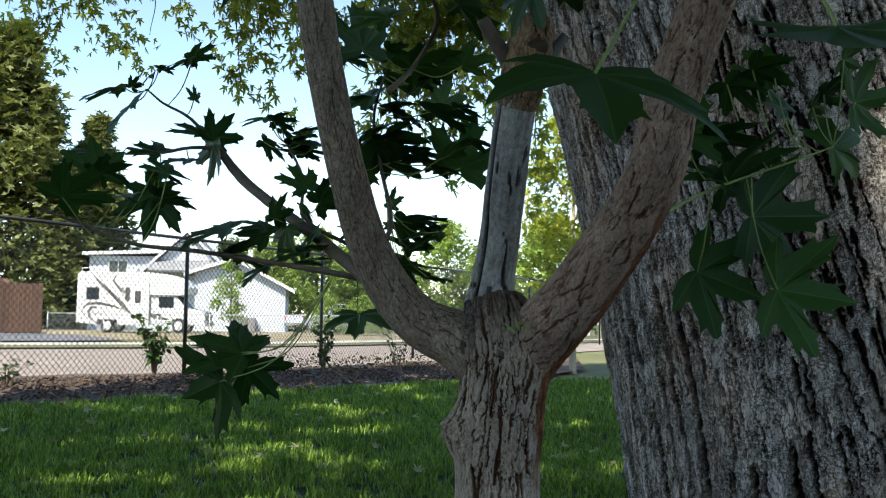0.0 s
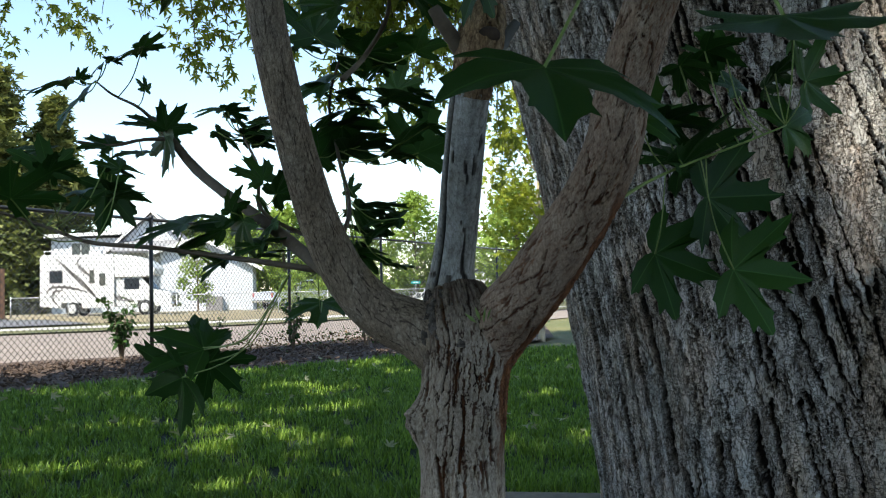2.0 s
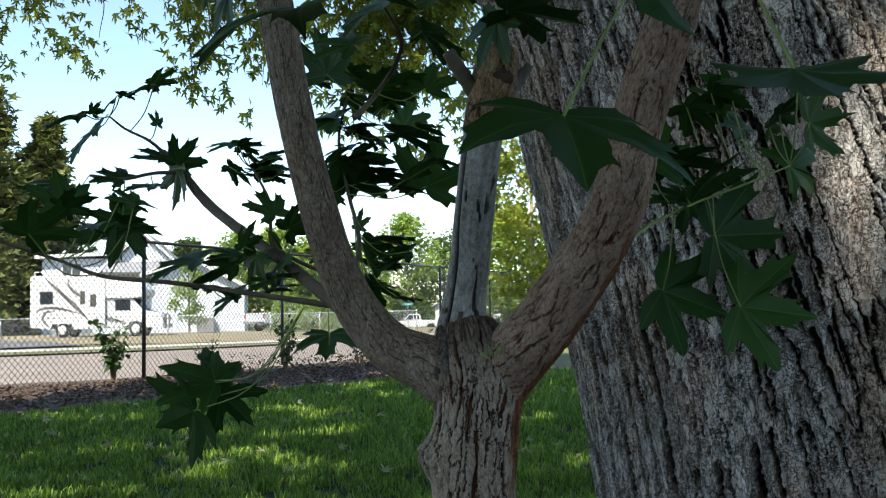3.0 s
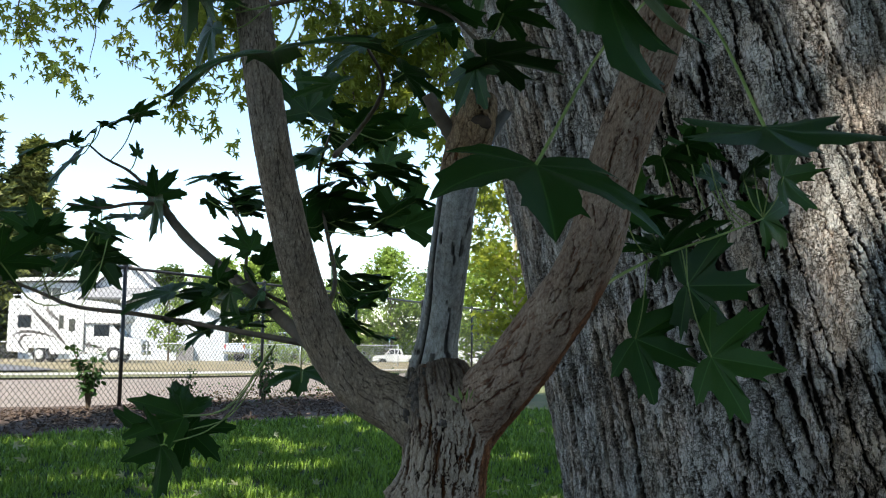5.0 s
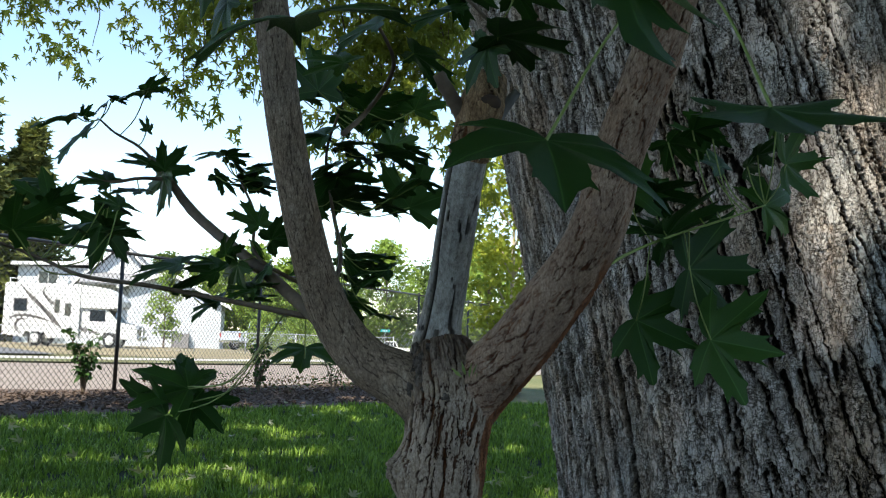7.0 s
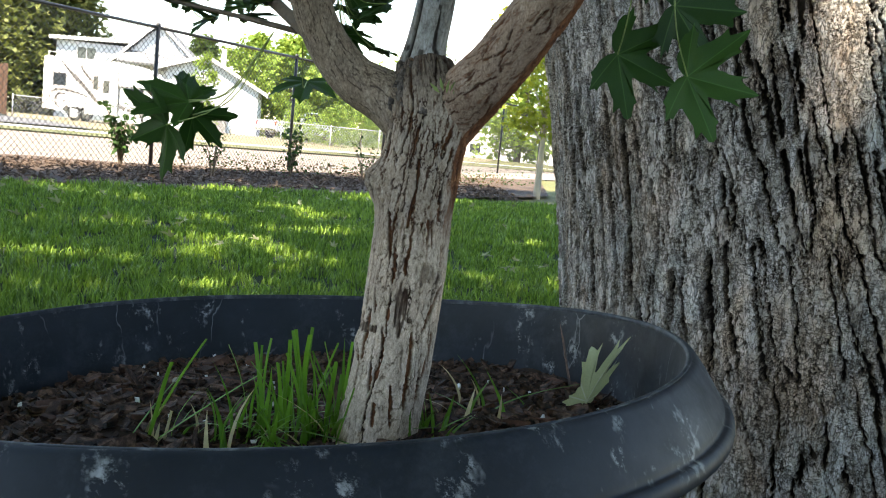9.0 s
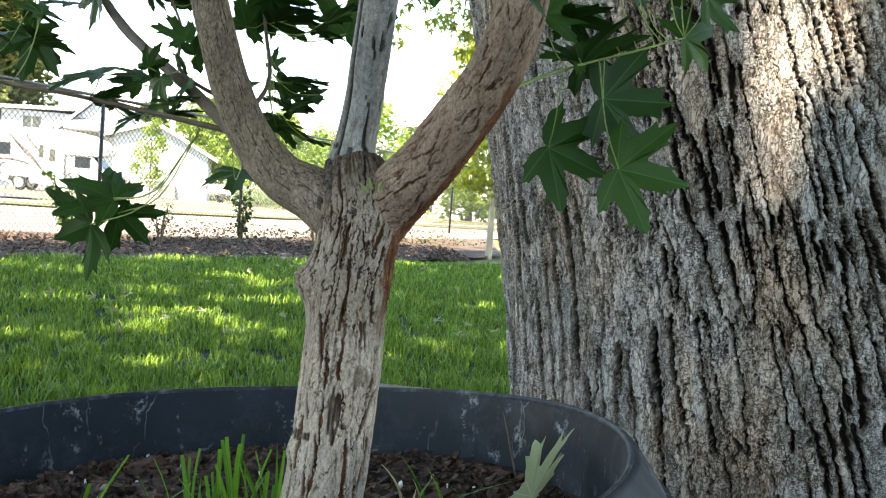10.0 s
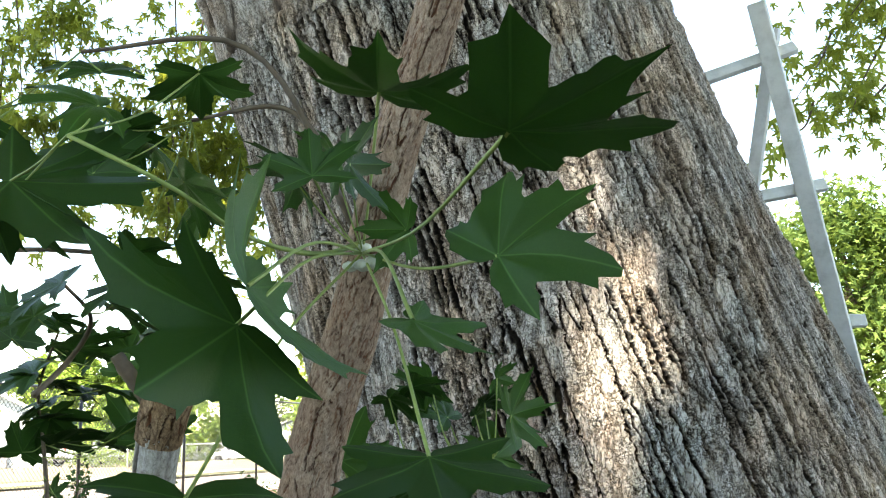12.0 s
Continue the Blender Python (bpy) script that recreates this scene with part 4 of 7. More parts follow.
place("rim", lathe("rim", [(R - 0.0008, -0.003), (R - 0.0004, -0.0008), (R + 0.001, 0.0), (R + 0.004, 0.0), (R + 0.0075, -0.002), (R + 0.012, -0.008), (R + 0.021, -0.022), (R + 0.029, -0.037), (R + 0.0335, -0.047), (R + 0.0338, -0.049), (R + 0.0385, -0.0505), (R + 0.041, -0.053), (R + 0.043, -0.062), (R + 0.042, -0.065), (R + 0.035, -0.066), (R + 0.008, -0.065), (R - 0.003, -0.0655)], 192, M_POT, 0.003), pot, "flared rim with pale scuffs and a folded lip")
place("worn_edge", lathe("worn_edge", [(R - 0.0016, -0.0045), (R - 0.0014, -0.0012), (R + 0.0008, 0.0009), (R + 0.0024, 0.0009), (R + 0.0036, 0.0004), (R + 0.0040, -0.0006)], 192, M_WORN, 0.003), pot, "edge worn pale and scratched")
place("body", lathe("body", [(R - 0.0006, -0.0028), (R - 0.003, -0.010), (R - 0.008, -0.05), (R - 0.018, -0.12), (R - 0.085, -0.46), (R - 0.095, -0.475), (R - 0.08, -0.478), (R - 0.008, -0.12), (R - 0.003, -0.0655)], 160, M_POT, 0.003), pot)
bm = bmesh.new()
bmesh.ops.create_circle(bm, cap_ends=True, segments=64, radius=R - 0.085)
bmesh.ops.translate(bm, vec=(0, 0, -0.470), verts=bm.verts)
part("bottom", bm, M_POT, pot)

# tree bed inside the ring of blocks
RING = [(-1.05, 1.2), (-0.62, 2.02), (-0.28, 2.42), (0.12, 2.72), (0.66, 2.62), (1.5, 3.2), (2.4, 3.0)]
bed_x = np.linspace(-1.05, 2.4, 80)
strip("tree_bed", [(x, -0.4) for x in bed_x], list(zip(bed_x, np.interp(bed_x, *np.array(RING).T))), 0.06, M_SOIL, 60, 120, 0.04, kind="structure", label="dark soil of the tree bed", category="soil")
for (x0, y0), (x1, y1) in zip(RING, RING[1:]):
    ln = math.hypot(x1 - x0, y1 - y0)
    edging_block((x0 + x1) / 2, (y0 + y1) / 2, math.degrees(math.atan2(y1 - y0, x1 - x0)), ln - 0.012)


def pebble(x, y, z, r, seed, mat=M_PEBBLE):
    bm = bmesh.new()
    bmesh.ops.create_icosphere(bm, subdivisions=2, radius=r)
    for vert in bm.verts:
        vert.co *= 1 + 0.35 * noise.noise(vert.co * (1.1 / r) + Vector((seed, 0, 0)))
    bmesh.ops.scale(bm, vec=(1.0, 0.8, 0.6), verts=bm.verts)
    ob = part("pebble", bm, mat, None, smooth=True)
    ob.matrix_basis = pose(x, y, z, 0, 0, seed * 47)
    return tagged(ob, label="pale pebble on the dark soil", category="pebble", group="pebbles in the tree bed")


for k in range(14):
    pebble(0.12 + 0.04 * k + random.uniform(-0.02, 0.02), 2.40 + random.uniform(-0.16, 0.10), 0.045, random.uniform(0.012, 0.03), k)

# soil in the pot, with bark chips on it
SOIL = -0.085


def soil_h(x, y):
    return SOIL + 0.030 * (fbm(x * 7 + 30, y * 7 + 30, 5) - 0.5) + 0.012 * (fbm(x * 40 + 30, y * 40 + 30, 6) - 0.5) - 0.004 * (np.hypot(x, y) / 0.35) ** 4 - 0.02 * x * (x > 0)


rr, tt = np.meshgrid(np.linspace(0, 1, 90) ** 0.7 * (R - 0.016), np.linspace(0, 2 * np.pi, 220, endpoint=False), indexing="ij")
X, Y = rr * np.cos(tt), rr * np.sin(tt)
n, k = X.shape
i, j = np.meshgrid(np.arange(n - 1), np.arange(k), indexing="ij")
f = np.stack([i * k + j, i * k + (j + 1) % k, (i + 1) * k + (j + 1) % k, (i + 1) * k + j], -1).reshape(-1, 4)
tagged(place("potting_soil", mesh_np("potting_soil", np.stack([X, Y, soil_h(X, Y)], -1).reshape(-1, 3), f[:, ::-1], M_SOIL, True), m=POT), label="dark brown crumbly potting soil in the pot", category="soil", kind="stuff")


def rough_block(n, rng, pos, dims):
    """Small split chips: boxes with uneven corners, turned at random."""
    corner = np.array([(x, y, z) for x in (-1, 1) for y in (-1, 1) for z in (-1, 1)], dtype=float) * 0.5
    c = corner[None] * dims[:, None] * rng.uniform(0.6, 1.15, (n, 8, 3))
    yaw, t1, t2 = rng.uniform(0, 2 * np.pi, n), rng.normal(0, 0.35, n), rng.normal(0, 0.35, n)
    out = c.copy()
    out[..., 2] = c[..., 2] + np.tan(t1)[:, None] * c[..., 0] + np.tan(t2)[:, None] * c[..., 1]
    ca, sa = np.cos(yaw)[:, None], np.sin(yaw)[:, None]
    v = np.stack([out[..., 0] * ca - out[..., 1] * sa, out[..., 0] * sa + out[..., 1] * ca, out[..., 2]], -1) + pos[:, None]
    q = np.array([(0, 1, 3, 2), (4, 6, 7, 5), (0, 4, 5, 1), (2, 3, 7, 6), (0, 2, 6, 4), (1, 5, 7, 3)])
    return v.reshape(-1, 3), (np.arange(n)[:, None, None] * 8 + q[None]).reshape(-1, 4)


rng = np.random.default_rng(3)
n = 7000
r0, a0 = (R - 0.04) * np.sqrt(rng.random(n)), rng.uniform(0, 2 * np.pi, n)
x, y = r0 * np.cos(a0), r0 * np.sin(a0)
big = rng.random(n) ** 3
dims = np.stack([0.005 + 0.022 * big, 0.003 + 0.012 * big, 0.0015 + 0.004 * big], -1) * rng.uniform(0.7, 1.3, (n, 3))
v, f = rough_block(n, rng, np.stack([x, y, soil_h(x, y) + 0.003], -1), dims)
M_CHIPS = mottled("bark_chips", [(0.36, (0.008, 0.005, 0.004)), (0.50, (0.045, 0.024, 0.016)), (0.70, (0.20, 0.115, 0.078))], 70, 0.85, 260, 0.002)
tagged(place("bark_chips", mesh_np("bark_chips", v, f, M_CHIPS), m=POT), label="small dark brown bark chips on the soil", category="bark chips", kind="stuff")
n = 64
r0, a0 = (R - 0.05) * np.sqrt(rng.random(n)), rng.uniform(0, 2 * np.pi, n)
x, y = r0 * np.cos(a0), r0 * np.sin(a0)
v, f = rough_block(n, rng, np.stack([x, y, soil_h(x, y) + 0.006], -1), np.full((n, 3), 0.0030) * rng.uniform(0.6, 2.0, (n, 3)))
M_PERLITE = mottled("perlite", [(0.3, (0.55, 0.54, 0.51)), (0.7, (0.72, 0.71, 0.68))], 50, 0.9, 200, 0.001)
tagged(place("perlite_grains", mesh_np("perlite_grains", v, f, M_PERLITE), m=POT), label="white perlite grains on the soil", category="perlite", kind="stuff")


def chip(x, y, dims, yaw, col, label):
    """One larger piece of bark lying on the potting soil."""
    bm = bmesh.new()
    bm_box(bm, dims, (0, 0, dims[2] / 2), None, min(dims) * 0.3)
    for vert in bm.verts:
        vert.co += noise.noise_vector(vert.co * 60 + Vector((x * 90, 0, 0))) * min(dims) * 0.35
    ob = part("bark_piece", bm, col, None)
    ob.matrix_basis = POT @ pose(x, y, float(soil_h(np.array(x), np.array(y))) - 0.001, 4, 6, yaw)
    return tagged(ob, label=label, category="bark piece")


INV = POT.inverted()


def on_soil(x, y):
    """Potting-soil height at a place of the world's plan, in the world."""
    q = INV @ Vector((x, y, 0.45))
    return POT @ Vector((q.x, q.y, float(soil_h(np.array(q.x), np.array(q.y)))))


def grass_blade(h, w, bend, cut, seed, mat):
    """One keeled grass blade along z, bending towards x; a cut one ends blunt."""
    r = np.random.default_rng(seed)
    t = np.linspace(0, 1, 7)
    cx, cz = bend * h * t ** 2, h * (t - 0.25 * min(bend, 1.4) * t ** 2)
    half = w * (np.where(t < 0.25, 0.7 + 1.2 * t, 1.0) * (1 - (0.25 if cut else 0.97) * t ** 2))
    sway = 0.03 * h * np.sin(3 * t + r.uniform(0, 6))
    v = np.concatenate([np.stack([cx, sway - half, cz], -1), np.stack([cx - 0.35 * half, sway, cz], -1), np.stack([cx, sway + half, cz], -1)])
    f = [(c * 7 + k, c * 7 + k + 1, (c + 1) * 7 + k + 1, (c + 1) * 7 + k) for c in (0, 1) for k in range(6)]
    return mesh_np("blade", v, np.array(f), mat, True)


def tuft(x, y, n, spread, h, label, seed, bend=0.30, cut=True, mats=None, lean=0.0, face=None):
    """A clump of grass growing in the pot, blade by blade."""
    r = np.random.default_rng(seed)
    c = on_soil(x, y)
    clump = base("grass_tuft", pose(c.x, c.y, c.z), label=label, category="grass")
    mats = mats or [M_TUFT]
    for k in range(n):
        me = grass_blade(h * r.uniform(0.45, 1.1), r.uniform(0.0014, 0.0032), abs(r.normal(bend, 0.6 * bend)), cut and r.random() < 0.7, seed * 100 + k, mats[k % len(mats)])
        turn_to = r.uniform(0, 360) if face is None else r.normal(face, 35)
        ob = place("blade", me, clump)
        ob.matrix_basis = pose(r.normal(0, spread), r.normal(0, 0.7 * spread), -0.006, 0, lean + r.normal(0, 9), turn_to)
    return clump


M_TUFT = leaf_material("pot_grass_blade", (0.032, 0.11, 0.011), (0.13, 0.28, 0.03), (0.18, 0.38, 0.035), trans=0.3, gloss=0.4)
M_STRAW = mottled("dry_straw", [(0.3, (0.34, 0.27, 0.13)), (0.7, (0.56, 0.47, 0.27))], 60, 0.7, 200, 0.0005, stretch=(1, 1, 0.2))
tuft(-0.050, 0.805, 34, 0.028, 0.105, "tuft of bright green cut grass in the pot", 1, 0.16)
tuft(-0.015, 0.800, 18, 0.016, 0.105, "cut grass close to the potted trunk", 3, 0.2)
tuft(-0.060, 0.775, 46, 0.034, 0.075, "low spreading grass in the pot", 2, 0.9, False, [M_TUFT, M_TUFT, M_TUFT, M_TUFT, M_STRAW])
tuft(-0.085, 0.790, 14, 0.016, 0.110, "long grass blades lying over the soil", 8, 1.3, False, None, 20, 0)
tuft(-0.195, 0.795, 4, 0.007, 0.130, "few long cut grass blades in the pot", 4, 0.06, True, None, 30, 0)
tuft(-0.180, 0.790, 6, 0.012, 0.050, "straw-coloured dry grass stubs", 9, 0.3, True, [M_STRAW], 10)
tuft(-0.150, 0.815, 9, 0.020, 0.060, "short drooping grass blades", 5, 1.3, False, None, 10, 0)
tuft(0.085, 0.800, 20, 0.014, 0.045, "small grass sprouts beside the trunk", 6, 0.8, False)
tuft(0.150, 0.880, 16, 0.055, 0.055, "thin dry grass stems in the pot", 7, 1.9, False, [M_STRAW, M_TUFT])
chip(-0.16, -0.27, (0.050, 0.028, 0.016), 10, M_CHIP, "reddish brown lump of bark on the soil")
chip(-0.21, -0.24, (0.036, 0.024, 0.014), 40, M_CHIP, "reddish brown lump of bark on the soil")
chip(0.045, 0.262, (0.060, 0.022, 0.013), 4, M_PEBBLE, "pale tan strip of bark on the soil")
chip(-0.05, -0.22, (0.022, 0.012, 0.008), 30, M_PEBBLE, "pale splinter on the soil")
# larger chips of bark, each lying loose
rng = np.random.default_rng(21)
shapes = []
for k in range(6):
    bm = bmesh.new()
    dims = (0.024 + 0.003 * k, 0.011 + 0.0016 * ((k * 2) % 5), 0.0045 + 0.0006 * (k % 3))
    bm_box(bm, dims, (0, 0, dims[2] / 2), None, 0.0012)
    for vert in bm.verts:
        vert.co += noise.noise_vector(vert.co * 90 + Vector((k * 9, 0, 0))) * 0.0032
    shapes.append(from_bm("bark_chip", bm, M_CHIP))
for k in range(110):
    r, a = 0.37 * math.sqrt(rng.random()), rng.uniform(0, 2 * math.pi)
    x, y = r * math.cos(a), r * math.sin(a)
    ob = place("bark_chip", shapes[k % 6])
    ob.matrix_basis = POT @ pose(x, y, float(soil_h(np.array(x), np.array(y))) + 0.001, rng.normal(0, 9), rng.normal(0, 9), rng.uniform(0, 360))
    tagged(ob, label="dark brown chip of bark on the soil", category="bark chip", group="bark chips in the pot")

# ---- the potted tree ----
young = base("potted_tree", pose(0, 0, 0), label="young broad-leaved tree with forked corky trunk growing in the pot", category="tree")


FISSURES = [(-97, 0.722, -92, 0.693, 2.4), (-92, 0.694, -99, 0.655, 2.6), (-131, 0.670, -120, 0.622, 2.6), (-69, 0.556, -59, 0.484, 3.6), (-25, 0.613, -51, 0.557, 3.2), (-140, 0.593, -132, 0.569, 2.2),
            (-114, 0.553, -107, 0.524, 2.0), (-124, 0.521, -116, 0.493, 2.4), (-88, 0.505, -73, 0.466, 2.2), (-105, 0.486, -99, 0.464, 2.4), (-66, 0.674, -57, 0.640, 2.2), (-150, 0.53, -143, 0.48, 2.0), (-45, 0.53, -38, 0.47, 2.2)]


def corky(n_plate, block, depth, seed, z0=0.0, marks=(), streak=None, streak_len=0.05, dark=0.45, rips=0.0, girth=0.24, gash=1.0):
    """Small blocks of bark in upright rows, with fissures down to the red-brown inner bark."""
    pitch = girth / n_plate
    across = 1.15 * pitch

    def relief(th, al):
        turn = (th / (2 * np.pi)) % 1.0
        wob = fbm(turn * 7, al * 11, seed, 7) - 0.5
        wob2 = fbm(turn * 30, al * 60, seed + 2, 30) - 0.5
        rag = fbm(turn * n_plate * 5, al * 300, seed + 3, n_plate * 5, 3) - 0.5
        fine = fbm(turn * n_plate * 10, al * 520, seed + 11, n_plate * 10, 3)
        some = smooth01(fbm(turn * 12, al * 30, seed + 19, 12, 2), 0.40, 0.60)
        d1, f1 = split_lines(turn * n_plate + 0.9 * wob + 0.5 * wob2 + 0.30 * rag, al / streak_len + 0.5 * wob2, seed + 8, n_plate, across)
        d2, f2 = split_lines(turn * 2 * n_plate + 1.6 * wob + 1.0 * wob2 + 0.8 * rag, al / (0.45 * streak_len) + 0.8 * wob2, seed + 4, 2 * n_plate, across / 2)
        lx, ly = turn * 2 * n_plate + 0.8 * rag, al / block + 1.2 * wob2 + 0.9 * rag
        lev = vnoise(lx, ly, seed + 6, 2 * n_plate)
        d3 = np.abs(lev - 0.5) / (np.abs(vnoise(lx, ly + 0.08, seed + 6, 2 * n_plate) - lev) / 0.08 + 0.2) * block
        wide = pitch * (0.025 + 0.12 * gash * np.maximum(some, rips) * smooth01(fbm(turn * 20, al * 25, seed + 23, 20, 2), 0.35, 0.65))
        rip = 1 - smooth01(d1, 0.6 * wide, wide + 0.03 * pitch)
        joint = 1 - (1 - smooth01(d2, 0.02 * pitch, 0.07 * pitch)) * (0.45 + 0.5 * some)
        level = 1 - (1 - smooth01(d3, 0.03 * block, 0.10 * block)) * smooth01(fbm(turn * 16, al * 70, seed + 29, 16, 2), 0.36, 0.52)
        raw = 0.85 * np.maximum(rip * smooth01(wide, 0.04 * pitch, 0.09 * pitch), 0.8 * rips * (1 - joint))
        h = depth * (0.30 * joint * level + 0.22 * smooth01(f1, 0.4, 0.6) + 0.12 * smooth01(f2, 0.45, 0.55) + 0.16 * fine - 1.0 * rip - 0.5)
        val = (1 - rip) * (0.30 + 0.42 * joint * level + 0.10 * f2 + 0.3 * (0.45 - dark)) + 0.22 * (fine - 0.5)
        z = al + z0
        for t0, za, t1, zb, w in marks:
            u = np.clip((z - za) / (zb - za), -0.2, 1.2)
            mid = np.radians(t0 + (t1 - t0) * u) + 0.10 * wob2 + 0.05 * rag
            d = np.abs((th - mid + np.pi) % (2 * np.pi) - np.pi) * 38.0
            half = 0.75 * w * np.sqrt(np.clip(1.05 - np.abs(2 * u - 1) ** 2, 0, 1)) * (1 + 1.4 * rag)
            cut = (1 - smooth01(d, half * 0.7, half + 0.25)) * (half > 0.05)
            h, val, raw = h - 0.0042 * cut, val * (1 - 0.9 * cut), np.maximum(raw, 0.8 * cut * smooth01(half - d, -0.1, 0.55))
        if streak:
            za, zb, ta, tb = streak
            off = th + 0.5 * wob + 0.25 * wob2
            k = smooth01(off, radians(ta) - 0.12, radians(ta) + 0.05) * (1 - smooth01(off, radians(tb) - 0.1, radians(tb) + 0.2)) * smooth01(z + 0.06 * wob2 + 0.05 * wob, za, za + 0.09) * (1 - smooth01(z, zb - 0.03, zb))
            raw = np.maximum(raw, 0.92 * k * (0.62 + 0.38 * smooth01(fine + 0.5 * rag, 0.30, 0.62)))
            h = h - 0.0012 * k + 0.003 * k * (fine - 0.5)
            val = val * (1 - 0.55 * k)
        return h, np.clip(val, 0, 1), np.clip(raw, 0, 1)
    return relief


def trunk_relief(th, al):
    z = al + 0.42
    h, val, raw = corky(22, 0.0120, 0.0038, 60, 0.42, FISSURES, (0.62, 0.82, -34, 40), 0.06, gash=0.9)(th, al)
    h2, val2, raw2 = corky(26, 0.0120, 0.0045, 75, 0.42, FISSURES[:3], (0.62, 0.82, -34, 40), 0.07, 0.6, 0.35)(th, al)
    up = smooth01(z, 0.60, 0.70)
    h, val, raw = h * (1 - up) + h2 * up, val * (1 - up) + (val2 - 0.20) * up, raw * (1 - up) + raw2 * up
    turn = (th / (2 * np.pi)) % 1.0
    g = fbm(turn * 130, al * 45, 91, 130, 3)

    def spot(deg, height, w, hgt, soft=0.3):
        d = (th - radians(deg) + 0.10 * (g - 0.5) + np.pi) % (2 * np.pi) - np.pi
        edge = fbm(turn * 60, al * 60, 97, 60, 3)
        return 1 - smooth01((d / w) ** 2 + ((z - height) / hgt) ** 2 + 3.2 * (edge - 0.5), 1 - soft, 1 + soft)
    scar = spot(-93, 0.580, 0.135, 0.027)
    gash = spot(-150, 0.554, 0.55, 0.0045)
    ring = spot(-62, 0.614, 0.30, 0.011) * 0.6
    fork = smooth01(z + 0.03 * (g - 0.5), 0.770, 0.805) * 0.8
    crotch = 0.8 * spot(-178, 0.772, 0.75, 0.030, 0.5)
    rough = np.maximum.reduce([scar, gash, ring, fork, crotch])
    h = h + rough * (0.0045 * (g - 0.5) - 0.0010) + fork * 0.005 * (fbm(turn * 26, al * 60, 93, 26, 3) - 0.4)
    val = val * (1 - rough) + rough * np.clip(0.62 * g - 0.06, 0, 1)
    return h, val, np.where(scar > 0.5, 0, raw * (1 - 0.6 * fork))


def trunk_shape(th, al, z):
    def lump(deg, height, amp, w, hgt):
        d = (th - radians(deg) + np.pi) % (2 * np.pi) - np.pi
        return amp * np.exp(-(d / w) ** 2 - ((z - height) / hgt) ** 2)
    return (1 + 0.8 * (fbm((th / 6.2832 % 1) * 60, z * 130, 15, 60, 3) - 0.5)) * lump(185, 0.695, 0.014, 0.55, 0.019) + lump(-40, 0.612, 0.005, 0.35, 0.013) + lump(195, 0.535, 0.004, 0.4, 0.010) + lump(-90, 0.81, 0.006, 1.2, 0.02)


turn = np.linspace(-np.pi, np.pi, 360, endpoint=False)
place("trunk", stem_mesh("trunk", [(0.031, 0.798, 0.42, 0.0445), (0.035, 0.80, 0.46, 0.0400), (0.043, 0.806, 0.521, 0.0380), (0.047, 0.813, 0.577, 0.0376), (0.050, 0.820, 0.633, 0.0378), (0.051, 0.825, 0.673, 0.0378), (0.053, 0.828, 0.698, 0.0385), (0.055, 0.831, 0.729, 0.0395), (0.057, 0.836, 0.758, 0.0415), (0.055, 0.839, 0.778, 0.0395), (0.052, 0.845, 0.796, 0.0345), (0.049, 0.852, 0.812, 0.0255)],
                         470, turn, M_YOUNG, trunk_relief, trunk_shape), young, "corky pale brown trunk with dark fissures")
turn2 = np.linspace(-np.pi, np.pi, 190, endpoint=False)
place("left_limb", stem_mesh("left_limb", [(0.048, 0.842, 0.752, 0.030), (0.016, 0.845, 0.777, 0.0275), (-0.021, 0.848, 0.795, 0.0235), (-0.050, 0.846, 0.826, 0.0210), (-0.071, 0.837, 0.868, 0.0190), (-0.085, 0.813, 0.917, 0.0175), (-0.099, 0.789, 0.979, 0.0163), (-0.109, 0.774, 1.036, 0.0161), (-0.116, 0.765, 1.085, 0.0158), (-0.123, 0.763, 1.127, 0.0155), (-0.132, 0.752, 1.20, 0.015), (-0.146, 0.74, 1.32, 0.0135), (-0.165, 0.725, 1.46, 0.011)],
                             460, turn2, M_LIMB, corky(22, 0.010, 0.0007, 80, streak_len=0.014, dark=0.25, girth=0.11, gash=0.06)), young, "smooth grey-brown limb")
place("right_limb", stem_mesh("right_limb", [(0.052, 0.842, 0.730, 0.032), (0.080, 0.832, 0.772, 0.0325), (0.113, 0.803, 0.812, 0.0290), (0.142, 0.780, 0.856, 0.0272), (0.165, 0.762, 0.895, 0.0252), (0.179, 0.750, 0.932, 0.0240), (0.187, 0.740, 0.976, 0.0228), (0.199, 0.722, 1.020, 0.0218), (0.211, 0.704, 1.062, 0.0212), (0.223, 0.678, 1.124, 0.0195), (0.235, 0.651, 1.186, 0.0184), (0.260, 0.610, 1.278, 0.0175), (0.285, 0.58, 1.37, 0.016), (0.31, 0.55, 1.50, 0.013)],
                              500, turn2, M_RLIMB, corky(17, 0.010, 0.0022, 95, streak=(-0.02, 0.24, -50, 34), streak_len=0.020, rips=0.75, girth=0.15, gash=0.32)), young, "pinkish brown limb with fine fissures")

# the dead middle stem, sawn off
stub = [(0.044, 0.862, 0.780, 0.0320), (0.045, 0.861, 0.806, 0.0268), (0.047, 0.858, 0.832, 0.0212), (0.052, 0.846, 0.870, 0.0190), (0.056, 0.826, 0.915, 0.0185), (0.060, 0.802, 0.962, 0.0180), (0.064, 0.786, 0.995, 0.0178)]
